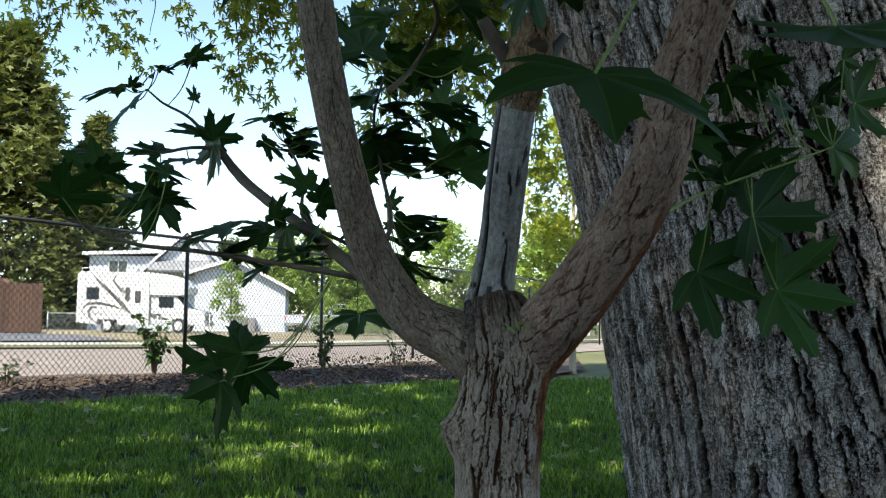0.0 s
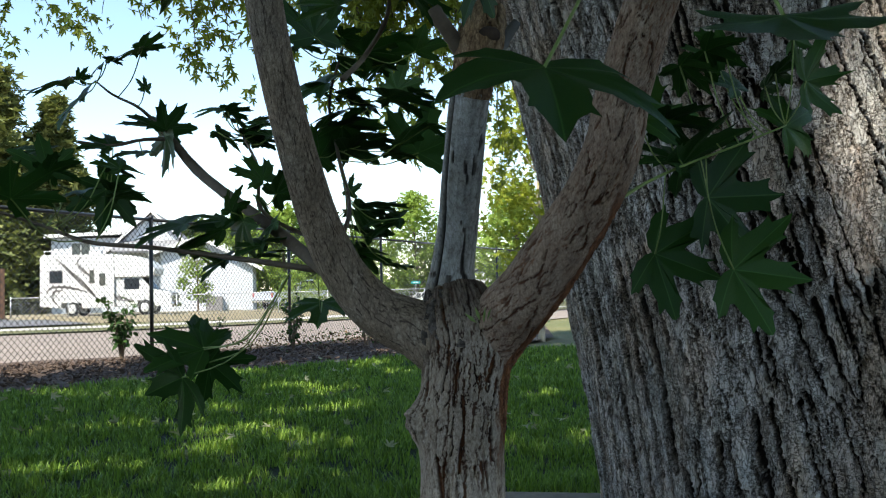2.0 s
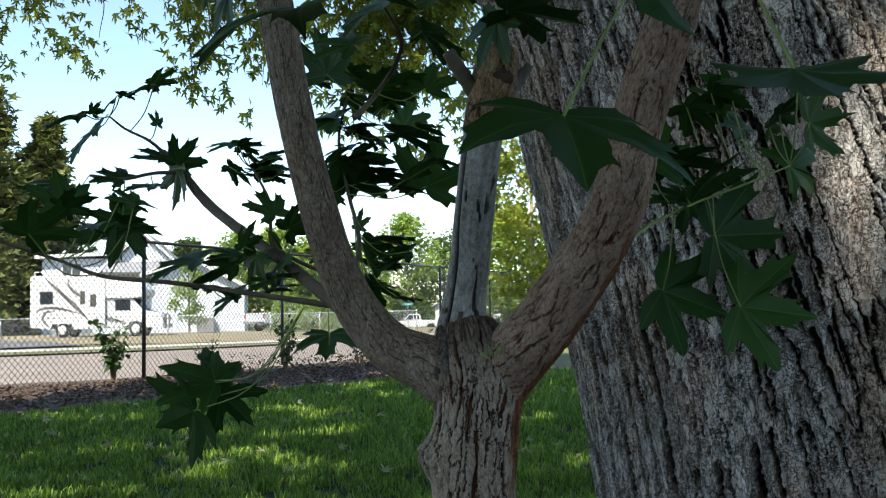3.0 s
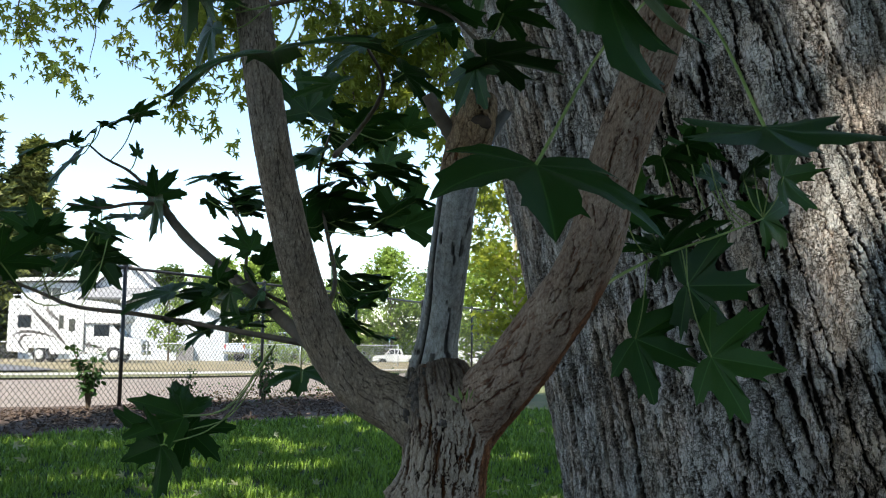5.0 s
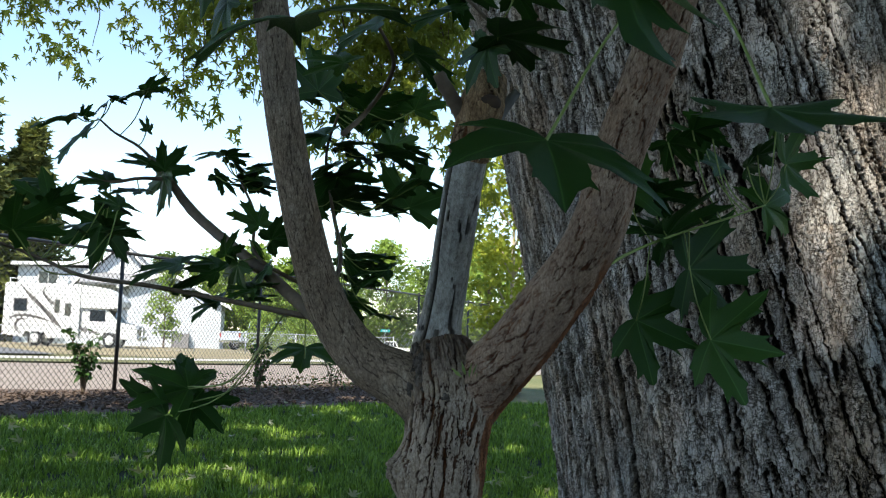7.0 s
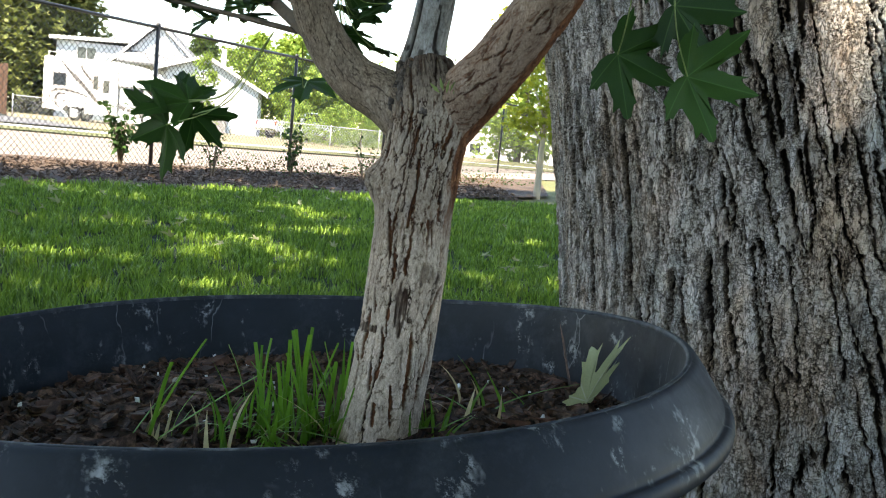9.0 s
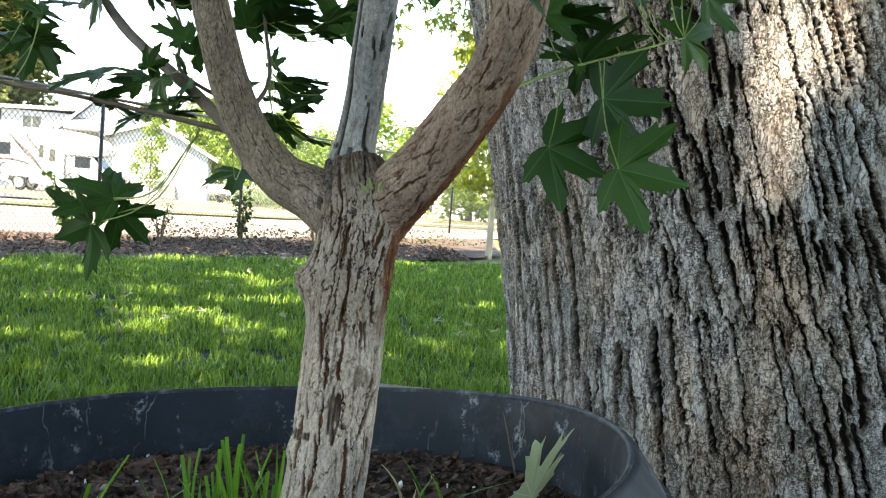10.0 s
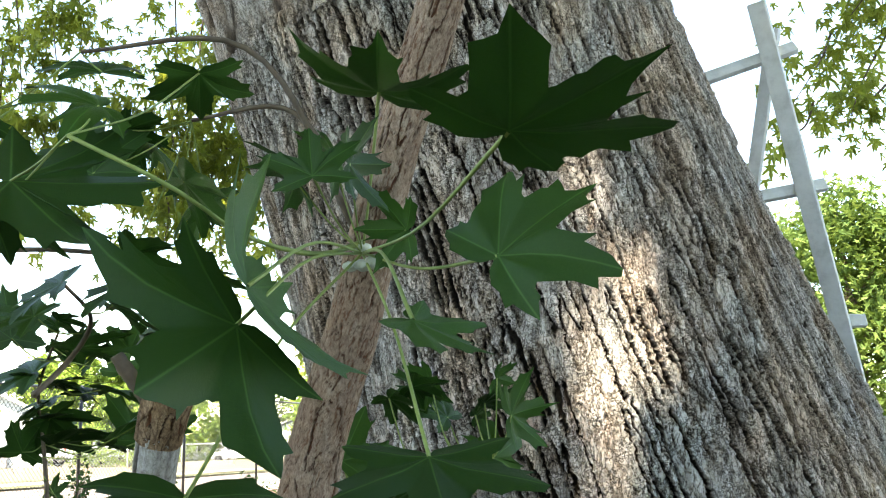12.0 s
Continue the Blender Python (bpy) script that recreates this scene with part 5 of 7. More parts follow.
def wood_grain(th, al):
    t = (th / (2 * np.pi)) % 1.0
    g = fbm(t * 40, al * 14, 7, 40, 4)
    d = (th + radians(143) + 0.12 * (g - 0.5) + 0.8 * (fbm(t * 5, al * 6, 8, 5, 2) - 0.5) + np.pi) % (2 * np.pi) - np.pi
    split = np.exp(-(d / 0.13) ** 2) * smooth01(al, 0.0, 0.02)
    hole = smooth01(fbm(t * 26, al * 60, 9, 26, 2), 0.70, 0.76)
    low = 1 - smooth01(al + 0.03 * (g - 0.5), 0.015, 0.050)
    return 0.0016 * (g - 0.5) - 0.007 * split - 0.0015 * hole, np.clip(0.50 + 0.5 * g - 1.1 * split - 0.5 * hole, 0, 1), 0.55 * low * smooth01(g, 0.4, 0.6)


place("dead_stem", stem_mesh("dead_stem", stub, 200, np.linspace(-np.pi, np.pi, 240, endpoint=False), M_STUB, wood_grain, cap=False), young, "bare grey weathered dead stem with a dark split")


def knob_shape(th, al, z):
    d = (th + radians(75) + np.pi) % (2 * np.pi) - np.pi
    return 0.006 * np.exp(-(d / 0.55) ** 2 - ((z - 1.030) / 0.013) ** 2) + 0.003 * fbm((th % (2 * np.pi)) * 2, z * 60 + th * 0, 4)
place("stem_head", stem_mesh("stem_head", [(0.063, 0.790, 0.988, 0.0178), (0.068, 0.780, 1.010, 0.0185), (0.073, 0.775, 1.030, 0.0195), (0.076, 0.774, 1.046, 0.0175), (0.078, 0.775, 1.060, 0.0150)], 120, np.linspace(-np.pi, np.pi, 160, endpoint=False), M_RAWWOOD, corky(14, 0.02, 0.0022, 130, streak_len=0.04, girth=0.11), knob_shape), young, "orange-brown heartwood under the saw cut")
bm = bmesh.new()
bmesh.ops.create_icosphere(bm, subdivisions=3, radius=0.009)
bmesh.ops.scale(bm, vec=(1.1, 0.5, 0.75), verts=bm.verts)
for vert in bm.verts:
    vert.co *= 1 + 0.3 * noise.noise(vert.co * 160)
part("knot", bm, M_KNOT, young, "dark knot", True).matrix_basis = pose(0.079, 0.752, 1.030)
place("side_twig", tube_mesh("side_twig", [(0.066, 0.782, 1.006, 0.0085), (0.052, 0.772, 1.026, 0.0070), (0.036, 0.762, 1.048, 0.0060), (0.031, 0.760, 1.056, 0.0052)], 24, 10, M_TWIG, wobble=0.05, seed=5), young, "broken stub of a twig")
place("side_twig", tube_mesh("side_twig", [(0.080, 0.780, 1.012, 0.0080), (0.092, 0.772, 1.030, 0.0058), (0.104, 0.766, 1.045, 0.0035)], 20, 10, M_DEADWOOD, wobble=0.05, seed=6), young, "broken stub of a twig")


def callus(x, y, z, r, seed):
    """A rough swelling of old bark at the fork."""
    bm = bmesh.new()
    bmesh.ops.create_icosphere(bm, subdivisions=4, radius=r)
    for vert in bm.verts:
        q = vert.co * (1.0 / r)
        vert.co *= 1 + 0.45 * noise.noise(q * 1.4 + Vector((seed, 0, 0))) + 0.30 * noise.noise(q * 3.5 + Vector((0, seed, 0)))
    bmesh.ops.scale(bm, vec=(1.1, 0.75, 0.8 + 0.4 * (seed % 3)), verts=bm.verts)
    ob = part("bark_swelling", bm, M_CALLUS, young, "", True)
    ob.matrix_basis = pose(x, y, z, 0, 0, seed * 31)


M_CALLUS = mottled("rough_fork_bark", [(0.34, (0.030, 0.022, 0.017)), (0.5, (0.10, 0.078, 0.062)), (0.72, (0.23, 0.19, 0.155))], 160, 0.92, 320, 0.003)
for k in range(84):
    a = math.pi * (1.0 + random.random())
    up = random.uniform(0.764, 0.810)
    reach = 0.0425 - 0.26 * (up - 0.768) + random.uniform(-0.005, 0.001)
    callus(0.053 - 0.1 * (up - 0.768) + reach * math.cos(a), 0.842 + 0.2 * (up - 0.768) + reach * math.sin(a), up, random.uniform(0.0022, 0.0062), k + 1)
# small sprig of green at the fork
for k in range(5):
    ob = place("sprig", mesh_np("sprig", [(0, 0, 0), (0.0018, 0, 0.006), (0, -0.001, 0.014), (-0.0018, 0, 0.006)], [(0, 1, 2), (0, 2, 3)], M_STALK), young)
    ob.matrix_basis = pose(0.064 + 0.003 * k, 0.788, 0.786 + 0.002 * (k % 2), 0, -50 + 28 * k, 20 * k)


BUDS = [(0.2019, 0.632, 1.1065, 0.0046), (0.2106, 0.629, 1.107, 0.0054), (0.2194, 0.6274, 1.1092, 0.0066), (0.2104, 0.6337, 1.1203, 0.006)]
# pale bud scales where the green twigs leave the right limb
def bud(x, y, z, r):
    bm = bmesh.new()
    bmesh.ops.create_icosphere(bm, subdivisions=3, radius=r)
    bmesh.ops.scale(bm, vec=(1.25, 0.9, 0.8), verts=bm.verts)
    for vert in bm.verts:
        vert.co *= 1 + 0.2 * noise.noise(vert.co * (2 / r))
    part("bud", bm, M_BUD, young, "pale swollen bud", True).matrix_basis = pose(x, y, z, 0, 0, x * 900)


M_BUD = mottled("pale_bud", [(0.3, (0.45, 0.47, 0.33)), (0.7, (0.66, 0.68, 0.58))], 120, 0.6, 200, 0.0005)
for q in BUDS:
    bud(*q)


# leaf blades: one outline, bent in several ways
BLADE = [(0, 1.0), (2.5, 0.90), (6, 0.80), (11, 0.80), (14, 0.83), (14.5, 0.70), (17, 0.60), (21, 0.51), (25, 0.44), (28, 0.425), (32, 0.46), (36, 0.57), (38, 0.70), (37.5, 0.80), (42, 0.77), (47, 0.88), (51, 1.0), (54, 0.88), (58, 0.78), (64, 0.81), (65, 0.68), (69, 0.57), (74, 0.47), (80, 0.41), (87, 0.44), (92, 0.51), (94, 0.58), (98, 0.58), (103, 0.68), (107, 0.56), (113, 0.49), (120, 0.49), (122, 0.38), (135, 0.26), (154, 0.14), (174, 0.05)]
BROAD = [(0, 1.0), (3, 0.89), (7, 0.80), (13, 0.79), (15.5, 0.83), (16.5, 0.70), (20, 0.61), (25, 0.54), (28, 0.52), (32, 0.56), (35, 0.66), (36, 0.78), (40.5, 0.77), (46, 0.87), (51, 1.0), (55, 0.88), (59, 0.78), (65, 0.81), (67, 0.68), (71, 0.59), (77, 0.51), (82, 0.47), (87, 0.49), (92, 0.55), (96, 0.58), (103, 0.68), (108, 0.58), (114, 0.50), (121, 0.48), (124, 0.38), (136, 0.27), (154, 0.15), (174, 0.05)]


def blade_mesh(name, bend, fold, curl, seed, mat, thin=1.0, lobe=1.0, outline=BLADE):
    r = np.random.default_rng(seed)
    half = np.array([(rad * math.sin(radians(a)), rad * math.cos(radians(a))) for a, rad in [(a, rad * (lobe if 84 < a < 160 else 1.0)) for a, rad in outline]])
    left = half[:0:-1] * [-1, 1]
    ring = np.vstack([half, left])
    ring = ring * (1 + 0.05 * r.normal(size=(len(ring), 1))) * [thin, 1.0]
    k, levels = len(ring), (0.3, 0.55, 0.8, 1.0)
    flat = np.vstack([np.zeros((1, 2))] + [ring * s for s in levels])
    x, y = flat[:, 0], flat[:, 1]
    rad = np.hypot(x, y)
    ang = np.degrees(np.arctan2(np.abs(x), y))
    vein = np.minimum.reduce([np.abs(ang), np.abs(ang - 51), np.abs(ang - 103)]) / 30
    z = -bend * rad**2 * 0.5 + fold * np.abs(x) - curl * np.abs(x) ** 2 + 0.10 * rad * np.clip(vein, 0, 1) + 0.03 * np.sin(7 * x + seed) * rad
    v = np.stack([x, y - 0.15 * bend * np.sign(y) * rad**2, z], -1)
    f = [(0, 1 + j, 1 + (j + 1) % k) for j in range(k)]
    for a in range(len(levels) - 1):
        o = 1 + a * k
        for j in range(k):
            q = (o + j, o + k + j, o + k + (j + 1) % k, o + (j + 1) % k)
            f += [q]
    me = bpy.data.meshes.new(name)
    me.from_pydata([tuple(map(float, p)) for p in v], [], f)
    uv = me.uv_layers.new(name="UVMap")
    idx = np.empty(len(me.loops), dtype=np.int32)
    me.loops.foreach_get("vertex_index", idx)
    uv.data.foreach_set("uv", flat[idx].astype(np.float32).ravel())
    me.polygons.foreach_set("use_smooth", np.full(len(me.polygons), True))
    me.materials.append(mat)
    return me


BLADES = [blade_mesh("leaf", b, fo, cu, sd, M_LEAF) for b, fo, cu, sd in ((0.25, 0.10, 0.15, 1), (0.45, 0.12, 0.25, 2), (0.5, 0.15, 0.2, 3), (0.4, -0.1, 0.5, 4), (0.15, 0.05, 0.1, 5), (0.7, 0.2, 0.1, 6))] + [blade_mesh("leaf", 0.25, 0.12, 0.1, 7, M_LEAF, 1.05, 0.55)]


NEAR = [blade_mesh("leaf", b, fo, cu, sd, M_LEAF, outline=BROAD) for b, fo, cu, sd in ((0.25, 0.10, 0.15, 11), (0.35, 0.12, 0.2, 12), (0.3, -0.05, 0.35, 13), (0.15, 0.05, 0.1, 14))]


def leaf(x, y, z, rx, ry, rz, size, kind=0, blades_of=BLADES):
    """A leaf whose stalk joins at (x, y, z); its midrib runs along its own y, its face along its own z."""
    ob = place("leaf", blades_of[kind % len(blades_of)], young)
    ob.matrix_basis = pose(x, y, z, rx, ry, rz) @ Matrix.Diagonal((size, size, size, 1))
    return ob


def twig(points, label="", mat=M_TWIG, n=30, name="twig"):
    return place(name, tube_mesh(name, points, n, 8, mat, wobble=0.04, seed=len(points)), young, label)


def stalk(a, b, sag=0.16, r=0.0007):
    a, b = Vector(a), Vector(b)
    m = (a + b) / 2 - Vector((0, 0, sag * (b - a).length))
    return place("leaf_stalk", tube_mesh("leaf_stalk", [(*a, r * 1.2), (*m, r), (*b, r)], 10, 5, M_STALK, closed=False), young)

dry = blade_mesh("fallen_leaf", 0.3, 0.35, 0.0, 9, M_PALELEAF, 0.40)
fl = tagged(place("fallen_leaf", dry), label="pale dry lobed leaf standing in the pot", category="leaf")
fl.matrix_basis = pose(0.268, 0.927, 0.464, 85, -26, -146) @ Matrix.Diagonal((0.0968, 0.0968, 0.0968, 1))  # DRYLEAF

# twigs of the potted tree: x, y, z, radius
twig([(-0.069, 0.8499, 0.8328, 0.0072), (-0.1341, 0.9464, 0.8823, 0.0065), (-0.1974, 1.0232, 0.9273, 0.0061), (-0.2563, 1.0998, 0.9748, 0.0059), (-0.2871, 1.1272, 1.0099, 0.005)], 'slender brown side branch', M_TWIG, 30, 'side_branch')
twig([(-0.2871, 1.1272, 1.0099, 0.0036), (-0.3268, 1.1242, 1.0501, 0.0018), (-0.3559, 1.113, 1.0652, 0.0014), (-0.369, 1.1021, 1.0767, 0.0011)], '', M_TWIG, 30, 'twig')
twig([(-0.2871, 1.1272, 1.0099, 0.0029), (-0.3199, 1.1173, 1.0077, 0.0021), (-0.3521, 1.1079, 0.9999, 0.0021), (-0.3907, 1.0975, 1.0032, 0.0017)], '', M_TWIG, 30, 'twig')
twig([(-0.081, 0.8742, 0.8371, 0.0033), (-0.1647, 0.8978, 0.8511, 0.0025), (-0.2575, 0.9321, 0.8654, 0.0023), (-0.3344, 0.9558, 0.8751, 0.0021), (-0.3842, 0.9769, 0.8934, 0.0018), (-0.4362, 0.9577, 0.912, 0.0015)], 'thin dark twig', M_TWIG, 30, 'twig')
twig([(-0.0745, 0.8929, 0.8457, 0.0028), (-0.0608, 1.0257, 0.9125, 0.0026), (-0.0792, 1.0988, 0.988, 0.0022), (-0.0882, 1.1029, 1.0455, 0.0018), (-0.0704, 1.104, 1.115, 0.0014)], 'thin twig behind the limb', M_TWIG, 30, 'twig')
twig([(-0.0908, 0.9416, 0.8698, 0.0024), (-0.1479, 0.9615, 0.9029, 0.0021), (-0.1595, 1.0067, 0.954, 0.0017), (-0.1847, 1.0535, 0.9995, 0.0013)], '', M_TWIG, 30, 'twig')
twig([(-0.1048, 0.737, 1.1243, 0.0024), (-0.0715, 0.739, 1.1325, 0.002), (-0.0279, 0.7459, 1.1379, 0.002), (0.0421, 0.7526, 1.1299, 0.0018), (0.0784, 0.7155, 1.0826, 0.0014)], '', M_TWIG, 30, 'twig')
twig([(0.1817, 0.7595, 0.8864, 0.0017), (0.2136, 0.785, 0.9042, 0.0015), (0.2571, 0.8088, 0.9232, 0.0012), (0.3187, 0.8199, 0.9452, 0.0010), (0.3633, 0.8335, 0.9626, 0.0008)], '', M_STALK, 30, 'twig')
twig([(0.2111, 0.6377, 1.1253, 0.0025), (0.1733, 0.5879, 1.1063, 0.0019), (0.128, 0.5462, 1.1078, 0.0014), (0.0837, 0.5007, 1.1258, 0.0013), (0.0284, 0.5081, 1.155, 0.0013)], '', M_STALK, 30, 'twig')
twig([(-0.0589, 0.9227, 1.0332, 0.0032), (-0.0369, 0.9626, 1.068, 0.0028), (-0.0085, 0.8954, 1.1047, 0.0021), (-0.0261, 0.8423, 1.128, 0.0015)], '', M_TWIG, 30, 'twig')

# fan of leaves behind the limb, against the sky
for row in [
    (-0.005, 1.136, 1.069, 84, -14, -136, 0.0485, 0),
    (0.02, 1.133, 0.988, 88, -17, 179, 0.0749, 4),
    (-0.067, 1.098, 0.988, 10, -19, -90, 0.0613, 4),
    (-0.078, 1.096, 1.012, 7, -15, -88, 0.0548, 0),
    (-0.039, 1.095, 0.999, -4, -10, -84, 0.0484, 4),
    (-0.074, 1.106, 1.097, -27, -11, -71, 0.0447, 0),
    (-0.124, 1.087, 1.115, 7, -3, -87, 0.0452, 4),
    (-0.07, 1.093, 1.126, -11, -20, -81, 0.0391, 0),
    (-0.008, 1.091, 1.109, 10, -4, -87, 0.0391, 4),
    (-0.11, 1.092, 1.063, 2, -7, -86, 0.0355, 4),
    (-0.065, 1.09, 1.054, -19, -22, -75, 0.0194, 0),
    (-0.063, 1.12, 1.009, 30, -16, 72, 0.042, 0),
    (-0.04, 1.086, 1.086, 23, -13, -93, 0.0364, 4),
    (-0.073, 1.107, 1.037, -14, -17, 81, 0.0475, 0),
    (-0.069, 1.081, 1.117, 37, -14, 71, 0.0411, 0),
    (-0.021, 1.079, 1.088, -38, -27, 92, 0.0395, 4),
    (-0.003, 1.086, 0.993, 36, -7, -93, 0.0535, 4),
    (-0.056, 1.11, 1.051, -27, -3, -80, 0.04, 0),
    (-0.035, 1.108, 1.042, 26, -14, 74, 0.0383, 0),
    (-0.044, 1.084, 1.101, 58, -9, -102, 0.0337, 0),
    (-0.099, 1.1, 1.016, 40, -6, -93, 0.0387, 4),
    (-0.033, 1.081, 1.089, -10, -8, -83, 0.0363, 4),
    (0.033, 1.091, 1.014, -12, -2, -84, 0.0393, 0),
    (-0.072, 1.087, 1.054, 13, -4, -88, 0.0419, 0),
    (-0.016, 1.111, 0.985, -9, -4, -84, 0.0428, 0),
    (0.013, 1.112, 1.059, -12, -12, -81, 0.0374, 0)]:
    leaf(*row)
for a, b in [
    ((-0.005, 1.136, 1.069), (-0.077, 1.104, 1.09)),
    ((0.02, 1.133, 0.988), (-0.079, 1.099, 0.988)),
    ((-0.067, 1.098, 0.988), (-0.079, 1.099, 0.988)),
    ((-0.039, 1.095, 0.999), (-0.08, 1.099, 0.993)),
    ((-0.124, 1.087, 1.115), (-0.074, 1.104, 1.102)),
    ((-0.07, 1.093, 1.126), (-0.07, 1.104, 1.115)),
    ((-0.008, 1.091, 1.109), (-0.07, 1.104, 1.115)),
    ((-0.11, 1.092, 1.063), (-0.085, 1.103, 1.058)),
    ((-0.065, 1.09, 1.054), (-0.085, 1.103, 1.058)),
    ((-0.063, 1.12, 1.009), (-0.082, 1.1, 1.009)),
    ((-0.04, 1.086, 1.086), (-0.075, 1.104, 1.096)),
    ((-0.073, 1.107, 1.037), (-0.087, 1.102, 1.035)),
    ((-0.069, 1.081, 1.117), (-0.07, 1.104, 1.115)),
    ((-0.021, 1.079, 1.088), (-0.074, 1.104, 1.102)),
    ((-0.003, 1.086, 0.993), (-0.076, 1.086, 0.974)),
    ((-0.056, 1.11, 1.051), (-0.085, 1.103, 1.058)),
    ((-0.035, 1.108, 1.042), (-0.087, 1.102, 1.035)),
    ((-0.044, 1.084, 1.101), (-0.072, 1.104, 1.109)),
    ((-0.099, 1.1, 1.016), (-0.084, 1.101, 1.019)),
    ((-0.033, 1.081, 1.089), (-0.074, 1.104, 1.102)),
    ((0.033, 1.091, 1.014), (-0.08, 1.099, 0.993)),
    ((-0.072, 1.087, 1.054), (-0.085, 1.103, 1.058)),
    ((-0.016, 1.111, 0.985), (-0.079, 1.099, 0.988)),
    ((0.013, 1.112, 1.059), (-0.078, 1.104, 1.083))]:
    stalk(a, b)

# leaves between the side branch and the limb
for row in [
    (-0.204, 1.061, 1.03, 7, -15, -88, 0.0342, 4),
    (-0.216, 1.065, 1.006, -37, -11, -65, 0.0361, 0),
    (-0.181, 1.063, 1.0, 10, -22, -90, 0.0386, 0),
    (-0.152, 0.988, 0.94, 58, -17, 50, 0.0403, 4),
    (-0.133, 0.959, 0.921, 41, -25, -103, 0.0475, 0),
    (-0.154, 0.96, 0.918, -54, 2, -65, 0.0307, 6),
    (-0.165, 0.944, 0.891, -89, -25, 126, 0.0482, 0),
    (-0.187, 0.946, 0.883, 11, -40, 68, 0.0427, 0),
    (-0.222, 0.927, 0.888, -7, -22, 80, 0.06, 4),
    (-0.211, 0.93, 0.857, -6, -9, -84, 0.0418, 4),
    (-0.178, 0.943, 0.901, 74, -11, -110, 0.0328, 0),
    (-0.137, 0.914, 0.868, 10, -6, -87, 0.0265, 4),
    (-0.151, 1.045, 0.998, 25, -17, 73, 0.0344, 4),
    (-0.17, 1.068, 0.992, 30, -13, 74, 0.0368, 0),
    (-0.159, 1.047, 1.013, 7, -25, 76, 0.0279, 0),
    (-0.175, 1.081, 0.999, -4, -8, -84, 0.0378, 4),
    (-0.208, 1.049, 1.031, -1, -22, 79, 0.0394, 0),
    (-0.176, 1.074, 1.017, 22, -5, -89, 0.0348, 0),
    (-0.195, 1.068, 1.021, -35, -1, -78, 0.037, 0),
    (-0.132, 0.935, 0.888, -49, -25, 96, 0.0396, 0),
    (-0.19, 0.961, 0.893, 17, -15, 75, 0.0371, 0),
    (-0.227, 0.936, 0.862, 37, -5, -92, 0.035, 0),
    (-0.142, 0.929, 0.865, 3, -24, 78, 0.0393, 4),
    (-0.153, 0.948, 0.854, 14, -4, -88, 0.0398, 0),
    (-0.187, 0.958, 0.852, -23, -27, 86, 0.0394, 4)]:
    leaf(*row)
for a, b in [
    ((-0.204, 1.061, 1.03), (-0.185, 1.054, 1.0)),
    ((-0.216, 1.065, 1.006), (-0.185, 1.054, 1.0)),
    ((-0.133, 0.959, 0.921), (-0.149, 0.966, 0.908)),
    ((-0.154, 0.96, 0.918), (-0.15, 0.97, 0.912)),
    ((-0.165, 0.944, 0.891), (-0.146, 0.96, 0.89)),
    ((-0.187, 0.946, 0.883), (-0.151, 0.967, 0.895)),
    ((-0.222, 0.927, 0.888), (-0.232, 0.923, 0.861)),
    ((-0.211, 0.93, 0.857), (-0.215, 0.917, 0.859)),
    ((-0.178, 0.943, 0.901), (-0.148, 0.962, 0.903)),
    ((-0.137, 0.914, 0.868), (-0.116, 0.92, 0.869)),
    ((-0.151, 1.045, 0.998), (-0.178, 1.041, 0.987)),
    ((-0.17, 1.068, 0.992), (-0.185, 1.054, 1.0)),
    ((-0.159, 1.047, 1.013), (-0.182, 1.049, 0.995)),
    ((-0.175, 1.081, 0.999), (-0.185, 1.054, 1.0)),
    ((-0.208, 1.049, 1.031), (-0.185, 1.054, 1.0)),
    ((-0.176, 1.074, 1.017), (-0.185, 1.054, 1.0)),
    ((-0.195, 1.068, 1.021), (-0.185, 1.054, 1.0)),
    ((-0.19, 0.961, 0.893), (-0.163, 0.981, 0.903)),
    ((-0.227, 0.936, 0.862), (-0.232, 0.923, 0.861)),
    ((-0.142, 0.929, 0.865), (-0.128, 0.938, 0.878)),
    ((-0.153, 0.948, 0.854), (-0.134, 0.946, 0.882)),
    ((-0.187, 0.958, 0.852), (-0.207, 0.913, 0.858))]:
    stalk(a, b)

# leaves at the end of the side branch
for row in [
    (-0.362, 1.111, 0.946, -71, 14, -2, 0.0608, 0),
    (-0.362, 1.11, 0.955, 65, -16, -111, 0.0384, 6),
    (-0.357, 1.111, 0.945, -13, -21, -75, 0.0544, 0),
    (-0.355, 0.919, 0.943, 75, -6, 44, 0.0466, 0),
    (-0.355, 0.919, 0.943, 24, -27, -99, 0.0371, 0),
    (-0.364, 0.853, 0.91, 41, -24, -108, 0.0539, 4),
    (-0.29, 1.118, 1.02, 67, -26, -128, 0.043, 0),
    (-0.292, 1.119, 1.013, -82, 18, -52, 0.056, 0),
    (-0.307, 1.119, 1.025, 30, -19, 66, 0.0443, 6),
    (-0.354, 1.104, 0.998, 28, -26, 68, 0.0422, 4),
    (-0.317, 1.113, 0.99, 8, -16, 77, 0.0426, 4),
    (-0.397, 1.012, 0.98, 10, -25, 75, 0.0426, 0),
    (-0.328, 1.009, 0.96, -7, -4, -84, 0.0461, 0),
    (-0.361, 0.983, 0.933, -23, -1, -81, 0.0348, 4),
    (-0.35, 1.01, 0.934, -7, -16, 80, 0.0427, 0),
    (-0.322, 1.014, 0.926, 13, -5, -88, 0.0387, 0),
    (-0.302, 0.976, 0.953, 40, -16, 69, 0.034, 4)]:
    leaf(*row)
